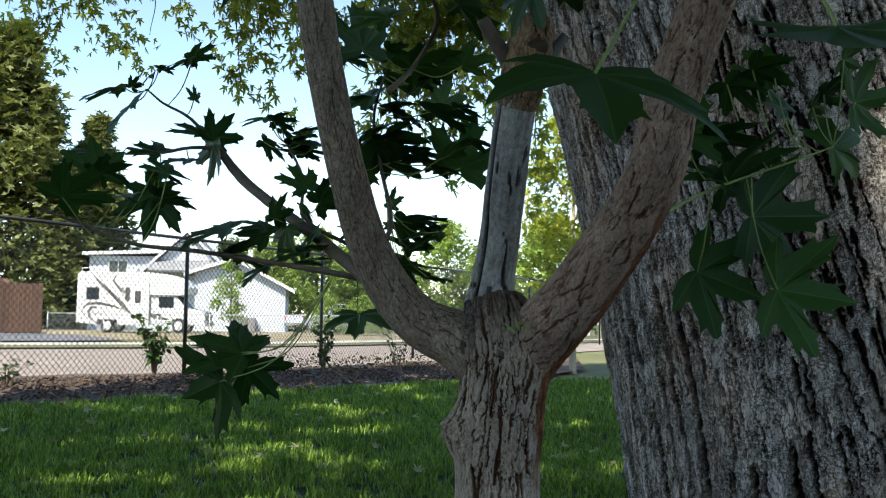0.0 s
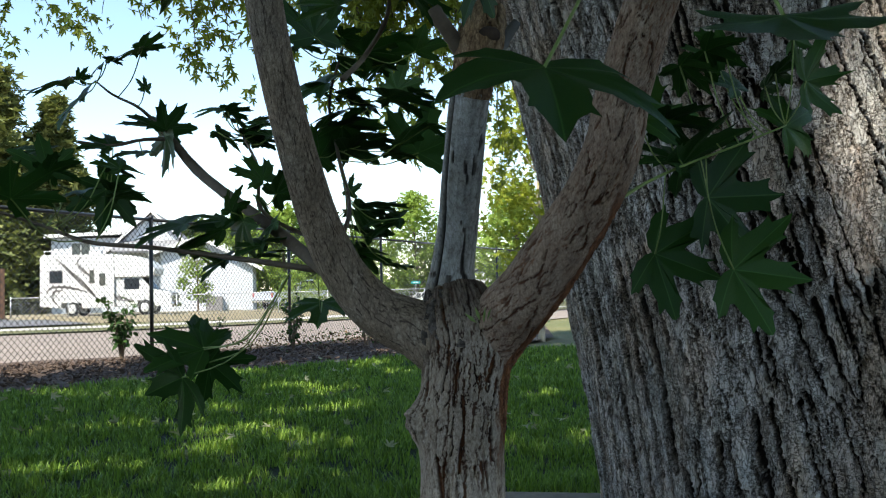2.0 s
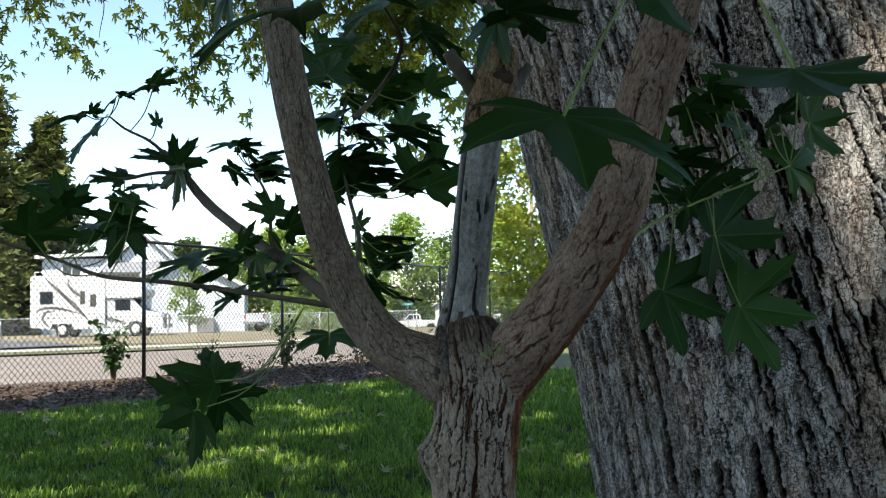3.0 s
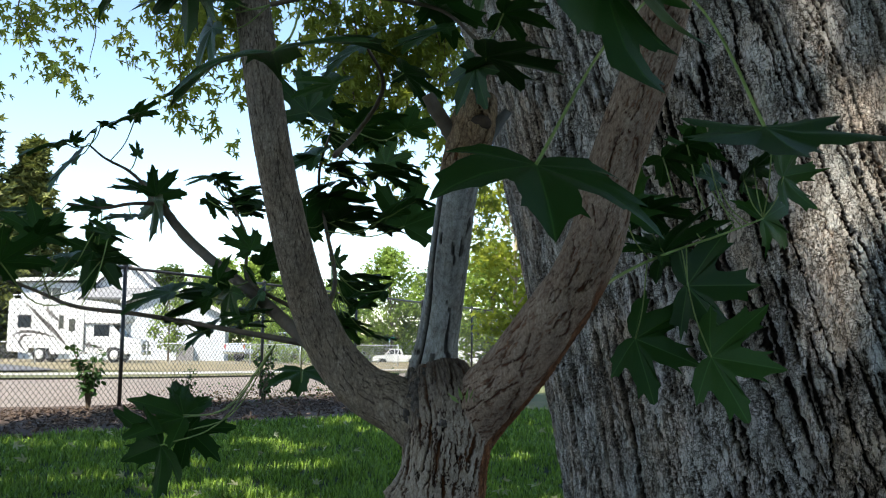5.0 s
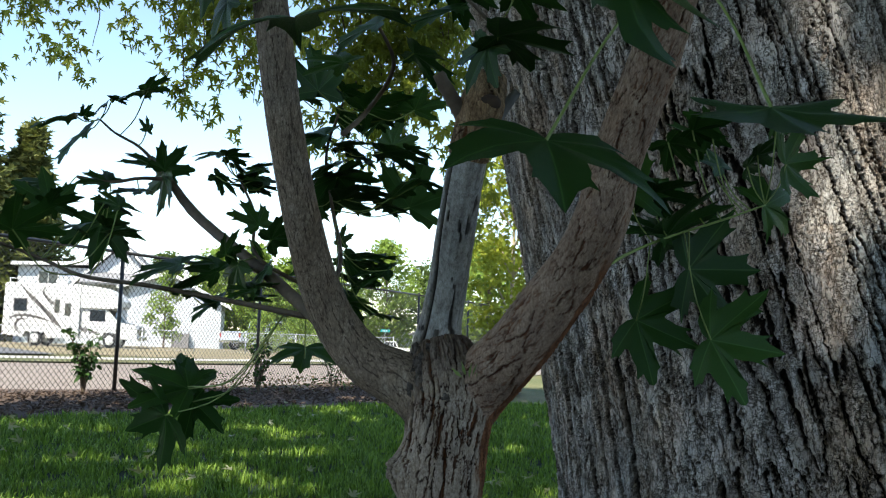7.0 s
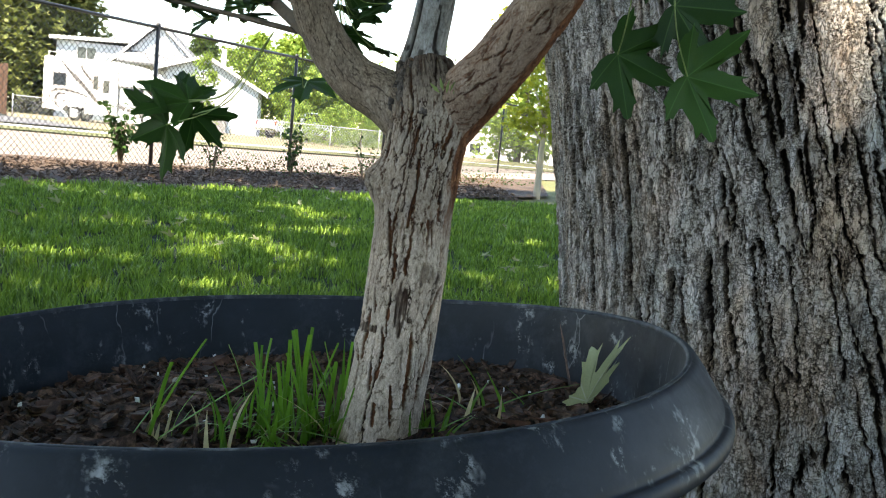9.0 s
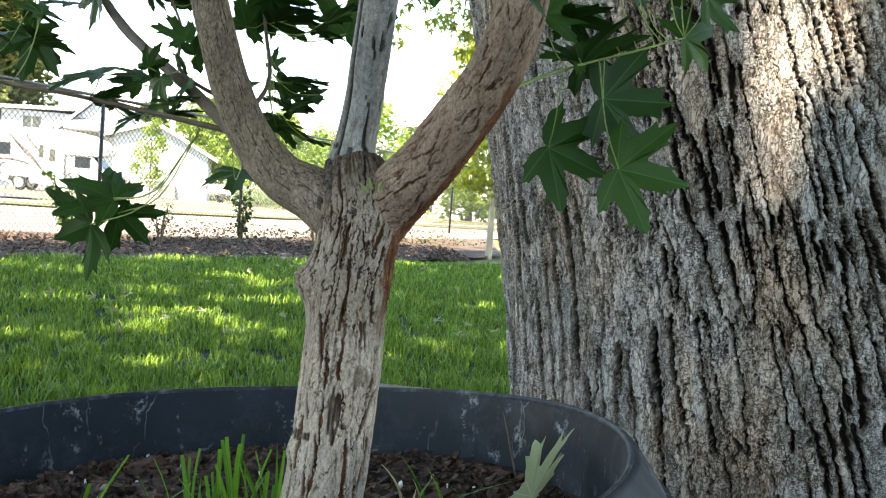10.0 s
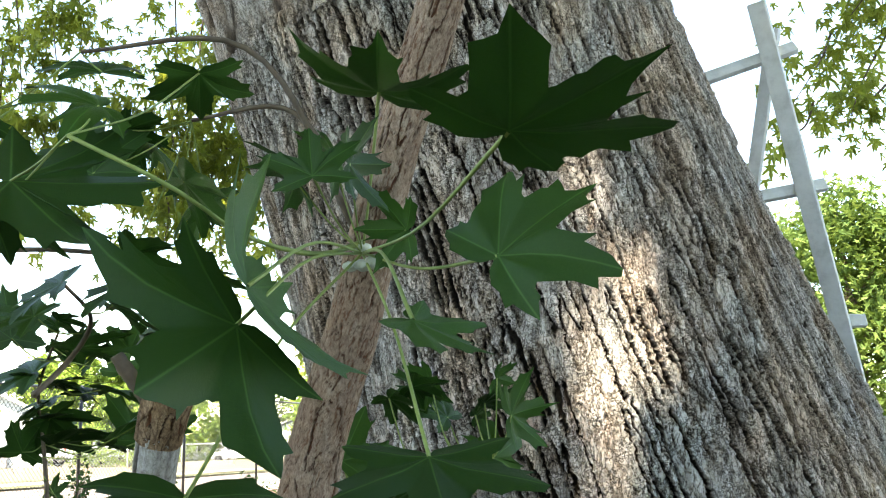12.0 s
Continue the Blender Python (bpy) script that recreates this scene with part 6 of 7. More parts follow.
for a, b in [
    ((-0.362, 1.111, 0.946), (-0.356, 1.107, 1.0)),
    ((-0.362, 1.11, 0.955), (-0.356, 1.107, 1.0)),
    ((-0.357, 1.111, 0.945), (-0.352, 1.108, 1.0)),
    ((-0.355, 0.919, 0.943), (-0.357, 0.965, 0.883)),
    ((-0.355, 0.919, 0.943), (-0.357, 0.965, 0.883)),
    ((-0.364, 0.853, 0.91), (-0.334, 0.956, 0.875)),
    ((-0.317, 1.113, 0.99), (-0.323, 1.116, 1.007)),
    ((-0.397, 1.012, 0.98), (-0.391, 1.097, 1.003)),
    ((-0.328, 1.009, 0.96), (-0.371, 0.971, 0.888)),
    ((-0.361, 0.983, 0.933), (-0.38, 0.975, 0.892)),
    ((-0.35, 1.01, 0.934), (-0.38, 0.975, 0.892)),
    ((-0.322, 1.014, 0.926), (-0.357, 0.965, 0.883)),
    ((-0.302, 0.976, 0.953), (-0.32, 0.951, 0.873))]:
    stalk(a, b)

# narrow leaves hanging at the branch tip
for row in [
    (-0.403, 1.108, 1.082, -14, -17, 81, 0.0613, 4),
    (-0.386, 1.109, 1.064, -42, -31, 97, 0.0645, 4),
    (-0.362, 1.103, 1.1, -39, -30, 90, 0.031, 0),
    (-0.356, 1.102, 1.104, 2, -5, -86, 0.0232, 4),
    (-0.313, 1.098, 1.116, -18, -18, 82, 0.0452, 4),
    (-0.313, 1.098, 1.116, 38, -7, -94, 0.0374, 4),
    (-0.312, 1.104, 1.067, 89, 1, 65, 0.0194, 0),
    (-0.391, 1.107, 1.082, 63, -11, -110, 0.0194, 0)]:
    leaf(*row)
for a, b in [
    ((-0.403, 1.108, 1.082), (-0.369, 1.102, 1.077)),
    ((-0.386, 1.109, 1.064), (-0.369, 1.102, 1.077)),
    ((-0.362, 1.103, 1.1), (-0.369, 1.102, 1.077)),
    ((-0.356, 1.102, 1.104), (-0.369, 1.102, 1.077)),
    ((-0.313, 1.098, 1.116), (-0.348, 1.116, 1.061)),
    ((-0.313, 1.098, 1.116), (-0.348, 1.116, 1.061)),
    ((-0.312, 1.104, 1.067), (-0.327, 1.124, 1.05)),
    ((-0.391, 1.107, 1.082), (-0.369, 1.102, 1.077))]:
    stalk(a, b)

# leaves right of the pale limb, low
for row in [
    (-0.057, 1.106, 0.914, -38, -13, -68, 0.0594, 4),
    (-0.043, 1.105, 0.919, 2, -3, -86, 0.0594, 4),
    (-0.056, 1.092, 0.861, -17, -17, -78, 0.0558, 0),
    (-0.018, 1.091, 0.847, -6, -2, -85, 0.038, 4),
    (-0.087, 1.039, 0.9, 11, -28, 74, 0.0423, 0),
    (-0.064, 1.084, 0.934, 83, -6, -125, 0.0254, 0),
    (-0.041, 1.092, 0.881, 28, -9, -93, 0.0498, 0),
    (-0.049, 1.106, 0.864, 29, -21, 70, 0.0356, 4),
    (-0.006, 1.072, 0.901, -8, -28, 81, 0.0483, 0),
    (-0.038, 1.066, 0.91, 0, -2, -85, 0.0399, 0),
    (-0.061, 1.105, 0.87, 16, -17, 75, 0.038, 4),
    (-0.068, 1.102, 0.895, -10, -3, -84, 0.0467, 0)]:
    leaf(*row)
for a, b in [
    ((-0.057, 1.106, 0.914), (-0.071, 1.066, 0.954)),
    ((-0.043, 1.105, 0.919), (-0.071, 1.066, 0.954)),
    ((-0.056, 1.092, 0.861), (-0.062, 1.032, 0.919)),
    ((-0.018, 1.091, 0.847), (-0.061, 1.026, 0.912)),
    ((-0.087, 1.039, 0.9), (-0.061, 1.026, 0.912)),
    ((-0.064, 1.084, 0.934), (-0.071, 1.066, 0.954)),
    ((-0.041, 1.092, 0.881), (-0.064, 1.039, 0.926)),
    ((-0.049, 1.106, 0.864), (-0.064, 1.039, 0.926)),
    ((-0.006, 1.072, 0.901), (-0.062, 1.032, 0.919)),
    ((-0.038, 1.066, 0.91), (-0.064, 1.039, 0.926)),
    ((-0.061, 1.105, 0.87), (-0.066, 1.046, 0.933)),
    ((-0.068, 1.102, 0.895), (-0.067, 1.052, 0.94))]:
    stalk(a, b)

# low hanging leaves
for row in [
    (-0.236, 0.967, 0.729, -37, 63, 10, 0.0744, 0),
    (-0.216, 0.982, 0.757, 24, -33, 67, 0.0717, 0),
    (-0.211, 0.984, 0.743, -57, -39, -9, 0.0535, 6),
    (-0.227, 0.993, 0.758, 57, -3, -4, 0.043, 0),
    (-0.108, 1.172, 0.802, -28, 3, 176, 0.062, 4)]:
    leaf(*row)
for a, b in [
    ((-0.236, 0.967, 0.729), (-0.109, 0.881, 0.836)),
    ((-0.216, 0.982, 0.757), (-0.109, 0.881, 0.836)),
    ((-0.211, 0.984, 0.743), (-0.109, 0.881, 0.836)),
    ((-0.227, 0.993, 0.758), (-0.109, 0.881, 0.836)),
    ((-0.108, 1.172, 0.802), (-0.095, 0.996, 0.839))]:
    stalk(a, b)

# leaf cluster in front of the old trunk
for row in [
    (0.305, 0.824, 0.828, -72, -81, -14, 0.0752, 0),
    (0.287, 0.835, 0.896, 73, -88, -153, 0.0799, 4),
    (0.239, 0.848, 0.845, -75, -68, -10, 0.0709, 0),
    (0.259, 0.819, 0.925, 35, -24, -105, 0.0754, 0),
    (0.257, 0.819, 0.928, 29, -22, 62, 0.0512, 4),
    (0.366, 0.843, 0.963, 67, 59, -7, 0.0519, 3),
    (0.323, 0.849, 1.002, 49, -18, 52, 0.0479, 0),
    (0.359, 0.843, 1.014, 25, -23, -100, 0.0395, 4),
    (0.216, 0.804, 0.966, 61, 25, -8, 0.0658, 0),
    (0.241, 0.81, 0.963, -2, -22, -89, 0.0532, 0),
    (0.282, 0.814, 1.029, -19, -28, -80, 0.0431, 0)]:
    leaf(*row)
for a, b in [
    ((0.305, 0.824, 0.828), (0.274, 0.812, 0.929)),
    ((0.287, 0.835, 0.896), (0.279, 0.813, 0.931)),
    ((0.239, 0.848, 0.845), (0.237, 0.798, 0.915)),
    ((0.323, 0.849, 1.002), (0.347, 0.829, 0.956)),
    ((0.359, 0.843, 1.014), (0.363, 0.834, 0.963)),
    ((0.216, 0.804, 0.966), (0.241, 0.8, 0.916)),
    ((0.241, 0.81, 0.963), (0.257, 0.809, 0.923)),
    ((0.282, 0.814, 1.029), (0.313, 0.819, 0.943))]:
    stalk(a, b)

# broad leaves beside the right limb
for row in [
    (0.304, 0.849, 1.029, 34, -29, 63, 0.0415, 4),
    (0.264, 0.832, 1.02, -36, -11, -71, 0.0431, 0),
    (0.351, 0.849, 1.003, 48, -27, -110, 0.0311, 0),
    (-0.060, 0.424, 0.980, -157, -165, -178, 0.0824, 2)]:
    leaf(*row)
for a, b in [
    ((0.304, 0.849, 1.029), (0.339, 0.826, 0.953)),
    ((0.264, 0.832, 1.02), (0.296, 0.816, 0.937)),
    ((0.351, 0.849, 1.003), (0.363, 0.834, 0.963)),
    ((-0.060, 0.424, 0.980), (-0.053, 0.537, 1.092))]:
    stalk(a, b)

# dark leaves under the crown
for row in [
    (-0.159, 0.767, 1.113, -77, -30, 118, 0.0461, 0),
    (-0.178, 0.764, 1.144, -6, -29, 77, 0.0599, 6),
    (0.047, 0.754, 1.115, -13, -30, 79, 0.0599, 4),
    (0.074, 0.677, 1.064, -4, -2, -85, 0.0705, 4),
    (0.069, 0.708, 1.066, -80, -31, 123, 0.0454, 0),
    (0.037, 0.752, 1.137, -19, -22, -75, 0.0553, 4),
    (0.091, 0.702, 1.11, -8, -10, -83, 0.0475, 0),
    (-0.135, 0.743, 1.127, 34, -27, 64, 0.0404, 4)]:
    leaf(*row)
for a, b in [
    ((-0.159, 0.767, 1.113), (-0.105, 0.737, 1.124)),
    ((-0.178, 0.764, 1.144), (-0.105, 0.737, 1.124)),
    ((0.074, 0.677, 1.064), (0.078, 0.716, 1.083)),
    ((0.069, 0.708, 1.066), (0.078, 0.716, 1.083)),
    ((0.091, 0.702, 1.11), (0.075, 0.719, 1.087)),
    ((-0.135, 0.743, 1.127), (-0.105, 0.737, 1.124))]:
    stalk(a, b)

# large near leaves on long stalks from the bud
BUD = (0.211, 0.634, 1.117)
for row in [
    (0.094, 0.560, 0.954, 149, -174, 5, 0.0939, 4),
    (0.232, 0.523, 0.974, 29, -179, 176, 0.0772, 3),
    (0.121, 0.481, 1.046, 51, 128, -176, 0.0945, 0),
    (0.126, 0.469, 1.065, -16, -115, 4, 0.0888, 6),
    (0.259, 0.458, 1.081, -120, 140, 115, 0.0723, 1),
    (0.206, 0.435, 1.043, 29, -163, -124, 0.0453, 3),
    (0.239, 0.369, 1.121, -9, 172, -145, 0.0828, 3),
    (0.213, 0.565, 1.214, -178, 13, -12, 0.0751, 1)]:
    leaf(*row, NEAR)
    stalk(row[:3], BUD, 0.05 if row[2] > 1.07 else -0.08, 0.0011)
# small young leaves round the bud
for row in [
    (0.166, 0.539, 1.146, 72, -8, -15, 0.0421, 0),
    (0.191, 0.552, 1.159, 76, -78, -120, 0.04, 1),
    (0.160, 0.600, 1.160, 40, 30, 60, 0.0480, 2),
    (0.185, 0.590, 1.175, 10, 62, 20, 0.0360, 1),
    (0.235, 0.590, 1.125, 15, 70, 80, 0.0380, 1)]:
    leaf(*row)
    stalk(row[:3], BUD, 0.05)
# leaves left of the bud, on the twig that reaches across
for row in [
    (-0.009, 0.552, 1.140, 5, -134, -94, 0.0970, 4),
    (0.033, 0.585, 1.201, -180, -142, -61, 0.0604, 2),
    (0.093, 0.643, 1.251, -146, 7, -177, 0.0532, 1),
    (-0.036, 0.611, 1.139, -22, 10, -11, 0.0639, 0)]:
    leaf(*row)
    stalk(row[:3], (0.028, 0.508, 1.155), 0.05)
# small leaves before the old trunk
for row in [
    (0.299, 0.814, 1.036, -37, 60, 7, 0.0312, 0),
    (0.359, 0.799, 1.035, -21, -66, -40, 0.026, 0),
    (0.379, 0.822, 1.002, 75, -76, -140, 0.0506, 2)]:
    leaf(*row)
    stalk(row[:3], (0.363, 0.834, 0.963) if row[0] > 0.33 else (0.331, 0.824, 0.95))

# dense leaves where the limbs leave the view
r = np.random.default_rng(77)
for (cx0, cy0, cz0), wide, many in (((-0.175, 0.76, 1.19), 0.055, 7), ((0.055, 0.74, 1.20), 0.060, 6), ((-0.02, 0.66, 1.22), 0.05, 3)):
    hub = (cx0 + 0.03, cy0 - 0.01, cz0 + 0.045)
    for k in range(many):
        at = (cx0 + r.normal(0, wide), cy0 + r.normal(0, 0.04), cz0 + r.normal(0, 0.03))
        leaf(*at, r.normal(-35, 30), r.normal(0, 22), r.uniform(0, 360), r.uniform(0.045, 0.07), int(r.integers(0, 6)))
        stalk(at, hub, 0.06)
    twig([(-0.132, 0.752, 1.20, 0.003) if cx0 < -0.1 else (0.223, 0.678, 1.124, 0.003), ((hub[0] + (-0.132 if cx0 < -0.1 else 0.223)) / 2, hub[1] + 0.01, hub[2] + 0.02, 0.0022), (*hub, 0.0015)], "", M_TWIG, 16)

# leaves high on the left limb
for row in [
    (-0.026, 0.842, 1.128, -20, -36, 76, 0.0601, 4),
    (-0.06, 0.908, 1.106, 16, -37, 61, 0.0532, 0),
    (0.012, 0.888, 1.114, -29, -4, -85, 0.0586, 4),
    (-0.04, 1.012, 1.084, 20, -13, -104, 0.0654, 0),
    (-0.09, 1.081, 1.066, -8, -33, 71, 0.0751, 0),
    (-0.017, 1.067, 1.045, -10, -5, -93, 0.0689, 4),
    (-0.071, 1.087, 1.016, -37, -28, -20, 0.0564, 0),
    (-0.101, 1.102, 0.98, 61, -12, -128, 0.0564, 4),
    (0.018, 0.999, 1.082, 62, 11, -11, 0.0476, 0),
    (-0.092, 0.971, 1.092, 85, -7, 42, 0.062, 4)]:
    leaf(*row)
for a, b in [
    ((-0.06, 0.908, 1.106), (-0.019, 0.92, 1.091)),
    ((0.012, 0.888, 1.114), (-0.01, 0.891, 1.107)),
    ((-0.04, 1.012, 1.084), (-0.037, 0.963, 1.068)),
    ((-0.09, 1.081, 1.066), (-0.083, 1.103, 1.064)),
    ((-0.017, 1.067, 1.045), (-0.083, 1.103, 1.064)),
    ((-0.071, 1.087, 1.016), (-0.083, 1.101, 1.014)),
    ((-0.101, 1.102, 0.98), (-0.079, 1.099, 0.988)),
    ((0.018, 0.999, 1.082), (-0.037, 0.963, 1.068)),
    ((-0.092, 0.971, 1.092), (-0.037, 0.963, 1.068))]:
    stalk(a, b)

# ---- black chain-link fence along the street ----
P1, DIR = np.array([-3.40, 11.95]), np.array([0.440, 0.898])


def mesh_panel(name, a, b, z0, z1, pitch, wire, mat, parent, seg_depth=0.006):
    """Chain link between two ground points: zigzag wires woven both ways, each a thin three-sided wire."""
    a, b = np.array(a, float), np.array(b, float)
    L = np.linalg.norm(b - a)
    u = (b - a) / L
    nrm = np.array([-u[1], u[0]])
    H = z1 - z0
    vs, fs = [], []
    m = int(L / pitch) + 1
    rows = int(H / pitch)
    for sgn in (1, -1):
        for k in range(-rows - 1, m + 1):
            # a straight slanted wire from bottom to top, cut at the panel's ends
            s0, s1 = (k * pitch, k * pitch + H) if sgn > 0 else ((k + rows + 1) * pitch, (k + rows + 1) * pitch - H)
            t0, t1 = 0.0, 1.0
            d = s1 - s0
            lo, hi = sorted(((0 - s0) / d, (L - s0) / d))
            t0, t1 = max(t0, lo), min(t1, hi)
            if t1 - t0 < 0.02:
                continue
            pts = [(s0 + d * t, z0 + H * t) for t in (t0, t1)]
            off = seg_depth * 0.5 * sgn
            ring = []
            for s, z in pts:
                c = np.array([*(a + u * s + nrm * off), z])
                for q in range(3):
                    w = 2 * np.pi * q / 3
                    ring.append(c + wire * (math.cos(w) * np.array([*nrm, 0]) + math.sin(w) * np.array([-u[0] * sgn * 0.7, -u[1] * sgn * 0.7, 0.7])))
            o = len(vs)
            vs += ring
            for q in range(3):
                fs.append((o + q, o + (q + 1) % 3, o + 3 + (q + 1) % 3, o + 3 + q))
    return place(name, mesh_np(name, np.array(vs), np.array(fs), mat), parent)


def chain_fence(name, posts, height, post_r, rail_r, pitch, wire, mat, label):
    fence = base(name, pose(0, 0, 0), label=label, category="fence")
    for (x, y) in posts:
        bm = bmesh.new()
        z = float(ground_z(x, y))
        bm_bar(bm, (x, y, z - 0.1), (x, y, z + height + 0.02), post_r, 10)
        bmesh.ops.create_uvsphere(bm, u_segments=10, v_segments=6, radius=post_r * 1.25, matrix=Matrix.Translation((x, y, z + height + 0.03)))
        part("post", bm, mat, fence, "", True)
    for (x0, y0), (x1, y1) in zip(posts, posts[1:]):
        z0, z1 = float(ground_z(x0, y0)) + height, float(ground_z(x1, y1)) + height
        bm = bmesh.new()
        bm_bar(bm, (x0, y0, z0), (x1, y1, z1), rail_r, 8)
        part("top_rail", bm, mat, fence, "", True)
        mesh_panel("wire_mesh", (x0, y0), (x1, y1), float(ground_z(x0, y0)) + 0.03, z0, pitch, wire, mat, fence)
    return fence


chain_fence("chain_link_fence", [tuple(P1 + DIR * 3.2 * k) for k in range(-4, 7)], 1.83, 0.026, 0.021, 0.082, 0.0036, M_BLACKSTEEL, "tall black chain-link fence with a top rail")


# ---- trellis beside the old trunk ----
def board(name, a, b, w, d, mat, parent, up=(0, 0, 1)):
    """A sawn board from a to b, w wide and d thick."""
    a, b = Vector(a), Vector(b)
    y = (b - a).normalized()
    x = y.cross(Vector(up)).normalized()
    z = x.cross(y)
    bm = bmesh.new()
    bm_box(bm, (w, (b - a).length, d), (0, 0, 0), None, 0.003)
    ob = part(name, bm, mat, parent)
    ob.matrix_basis = Matrix.Translation((a + b) / 2) @ Matrix((x, y, z)).transposed().to_4x4()
    return ob
trellis = base("trellis", pose(0, 0, 0), label="weathered white wooden trellis leaning beside the old maple", category="trellis")
board("upright", (1.444, 1.916, 2.06), (2.017, 2.206, 0.0), 0.046, 0.022, M_TRELLIS, trellis, (-0.75, -0.6, 0.2))
board("upright", (1.525, 1.968, 2.017), (1.416, 2.193, 1.068), 0.034, 0.020, M_TRELLIS, trellis, (-0.75, -0.6, 0.2))
board("crossbar", (1.287, 2.027, 1.865), (1.564, 1.94, 1.956), 0.034, 0.018, M_TRELLIS, trellis, (-0.75, -0.6, 0.2))
board("crossbar", (1.43, 2.055, 1.563), (1.649, 1.994, 1.599), 0.034, 0.018, M_TRELLIS, trellis, (-0.75, -0.6, 0.2))
board("crossbar", (1.566, 2.088, 1.245), (1.757, 2.041, 1.244), 0.034, 0.018, M_TRELLIS, trellis, (-0.75, -0.6, 0.2))
board("crossbar", (1.659, 2.136, 0.908), (1.862, 2.089, 0.895), 0.034, 0.018, M_TRELLIS, trellis, (-0.75, -0.6, 0.2))

# ---- trees and plants further off ----
def clump_tree(name, x, y, height, width, mat, label, bark=M_FARBARK, leaf=0.28, count=3500, low=0.25, seed=1, clumps=16, trunk_r=0.16, upright=0.0, shape="round"):
    """A trunk with limbs, and a crown of many small leaf tufts in uneven clumps."""
    r = np.random.default_rng(seed)
    z0 = float(ground_z(x, y))
    tree = base(name, pose(x, y, z0), label=label, category="tree")
    top = height * 0.9
    bend = r.normal(0, 0.03 * height, 2)
    place("trunk", tube_mesh("trunk", [(0, 0, -0.1, trunk_r * 1.25), (0, 0, height * 0.15, trunk_r), (*(bend * 0.5), height * 0.5, trunk_r * 0.6), (*bend, top, trunk_r * 0.12)], 24, 10, bark, wobble=0.04, seed=seed), tree)
    pts, sizes = [], []
    for k in range(clumps):
        f = (k + r.random()) / clumps
        if shape == "cone":
            z = height * (low + (1 - low) * f)
            reach = width * 0.5 * (1 - f) ** 0.8 * r.uniform(0.5, 1.0)
            rad = width * (0.07 + 0.13 * (1 - f))
        else:
            z = height * (low + (0.93 - low) * f)
            prof = math.sin(math.pi * min(0.97, 0.18 + 0.80 * f)) ** 0.7
            reach = width * 0.40 * prof * r.uniform(0.3, 1.0)
            rad = width * r.uniform(0.14, 0.24) * (0.6 + 0.5 * prof)
        a = k * 2.399 + r.normal(0, 0.4)
        c = np.array([bend[0] * f + reach * math.cos(a), bend[1] * f + reach * math.sin(a), z])
        if reach > 0.15 * width:
            place("limb", tube_mesh("limb", [(bend[0] * f * 0.8, bend[1] * f * 0.8, max(0.1 * height, z - reach * 0.9), trunk_r * 0.4), (*(c * [0.6, 0.6, 1] - [0, 0, reach * 0.25]), trunk_r * 0.22), (*c, trunk_r * 0.08)], 8, 6, bark), tree)
        n = max(20, int(count / clumps))
        d = r.normal(size=(n, 3))
        d /= np.linalg.norm(d, axis=1)[:, None]
        q = c + d * rad * r.uniform(0.35, 1.15, (n, 1)) * [1, 1, 0.8 + upright]
        pts.append(q)
        sizes.append(leaf * r.uniform(0.5, 1.25, n))
    pos = np.concatenate(pts)
    v, f = leaf_cloud(pos, np.concatenate(sizes), r, 0.3 - 1.2 * upright, TUFT)
    place("crown", mesh_np("crown", v, f, mat), tree)["kind"] = "stuff"
    return tree




def polar(px_az, d):
    return d * math.sin(radians(px_az)), d * math.cos(radians(px_az))


TREES = [
    # azimuth, distance, height, width, material, shape, label, leaf, count, seed, low
    (-25.8, 82, 25.0, 16.0, M_CONIFER, "cone", "tall dark green conifer lit from one side", 0.75, 11000, 2, 0.05),
    (-21.6, 86, 18.6, 10.5, M_CONIFER, "cone", "dense green conifer behind the motorhome", 0.7, 7500, 3, 0.05),
    (-30.5, 80, 25.0, 15.0, M_CONIFER, "cone", "tall dark green bushy conifer", 0.75, 8000, 4, 0.05),
    (-13.2, 92, 9.6, 8.0, M_DARKTREE, "round", "dark green tree behind the house", 0.45, 3500, 5, 0.1),
    (-10.6, 84, 9.6, 8.0, M_GREENTREE, "round", "bright green tree behind the garage", 0.42, 4500, 6, 0.05),
    (-8.0, 80, 9.2, 8.0, M_GREENTREE, "round", "bright green broad-leaved tree in summer leaf", 0.42, 4500, 7, 0.05),
    (-5.4, 82, 8.6, 8.0, M_GREENTREE, "round", "bright green broad-leaved tree in summer leaf", 0.42, 4500, 8, 0.05),
    (-2.9, 116, 11.0, 11.0, M_GREENTREE, "round", "green broad-leaved tree along the street", 0.45, 4000, 9, 0.05),
    (0.4, 118, 16.0, 11.5, M_GREENTREE, "round", "airy pale green street tree", 0.5, 4500, 10, 0.1),
    (2.6, 126, 14.0, 12.5, M_DARKTREE, "round", "darker green tree down the street", 0.42, 4000, 12, 0.05),
    (6.5, 60, 8.0, 8.0, M_GREENTREE, "round", "green tree beyond the street", 0.36, 3500, 13, 0.05),
    (-16.5, 96, 9.4, 7.0, M_DARKTREE, "round", "dark tree above the house roof", 0.45, 2500, 14, 0.1),
    (33.5, 34, 8.6, 8.0, M_SIDETREE, "round", "leafy green tree behind the trellis", 0.24, 9000, 15, 0.06),
    (38.5, 30, 8.2, 8.0, M_SIDETREE, "round", "leafy green tree behind the trellis", 0.24, 9000, 16, 0.06),
    (44.0, 32, 8.8, 9.0, M_SIDETREE, "round", "leafy green tree behind the trellis", 0.24, 8000, 17, 0.06),
    (29.0, 46, 9.5, 9.0, M_DARKTREE, "round", "dark leafy tree behind the others", 0.3, 6000, 18, 0.06),
]
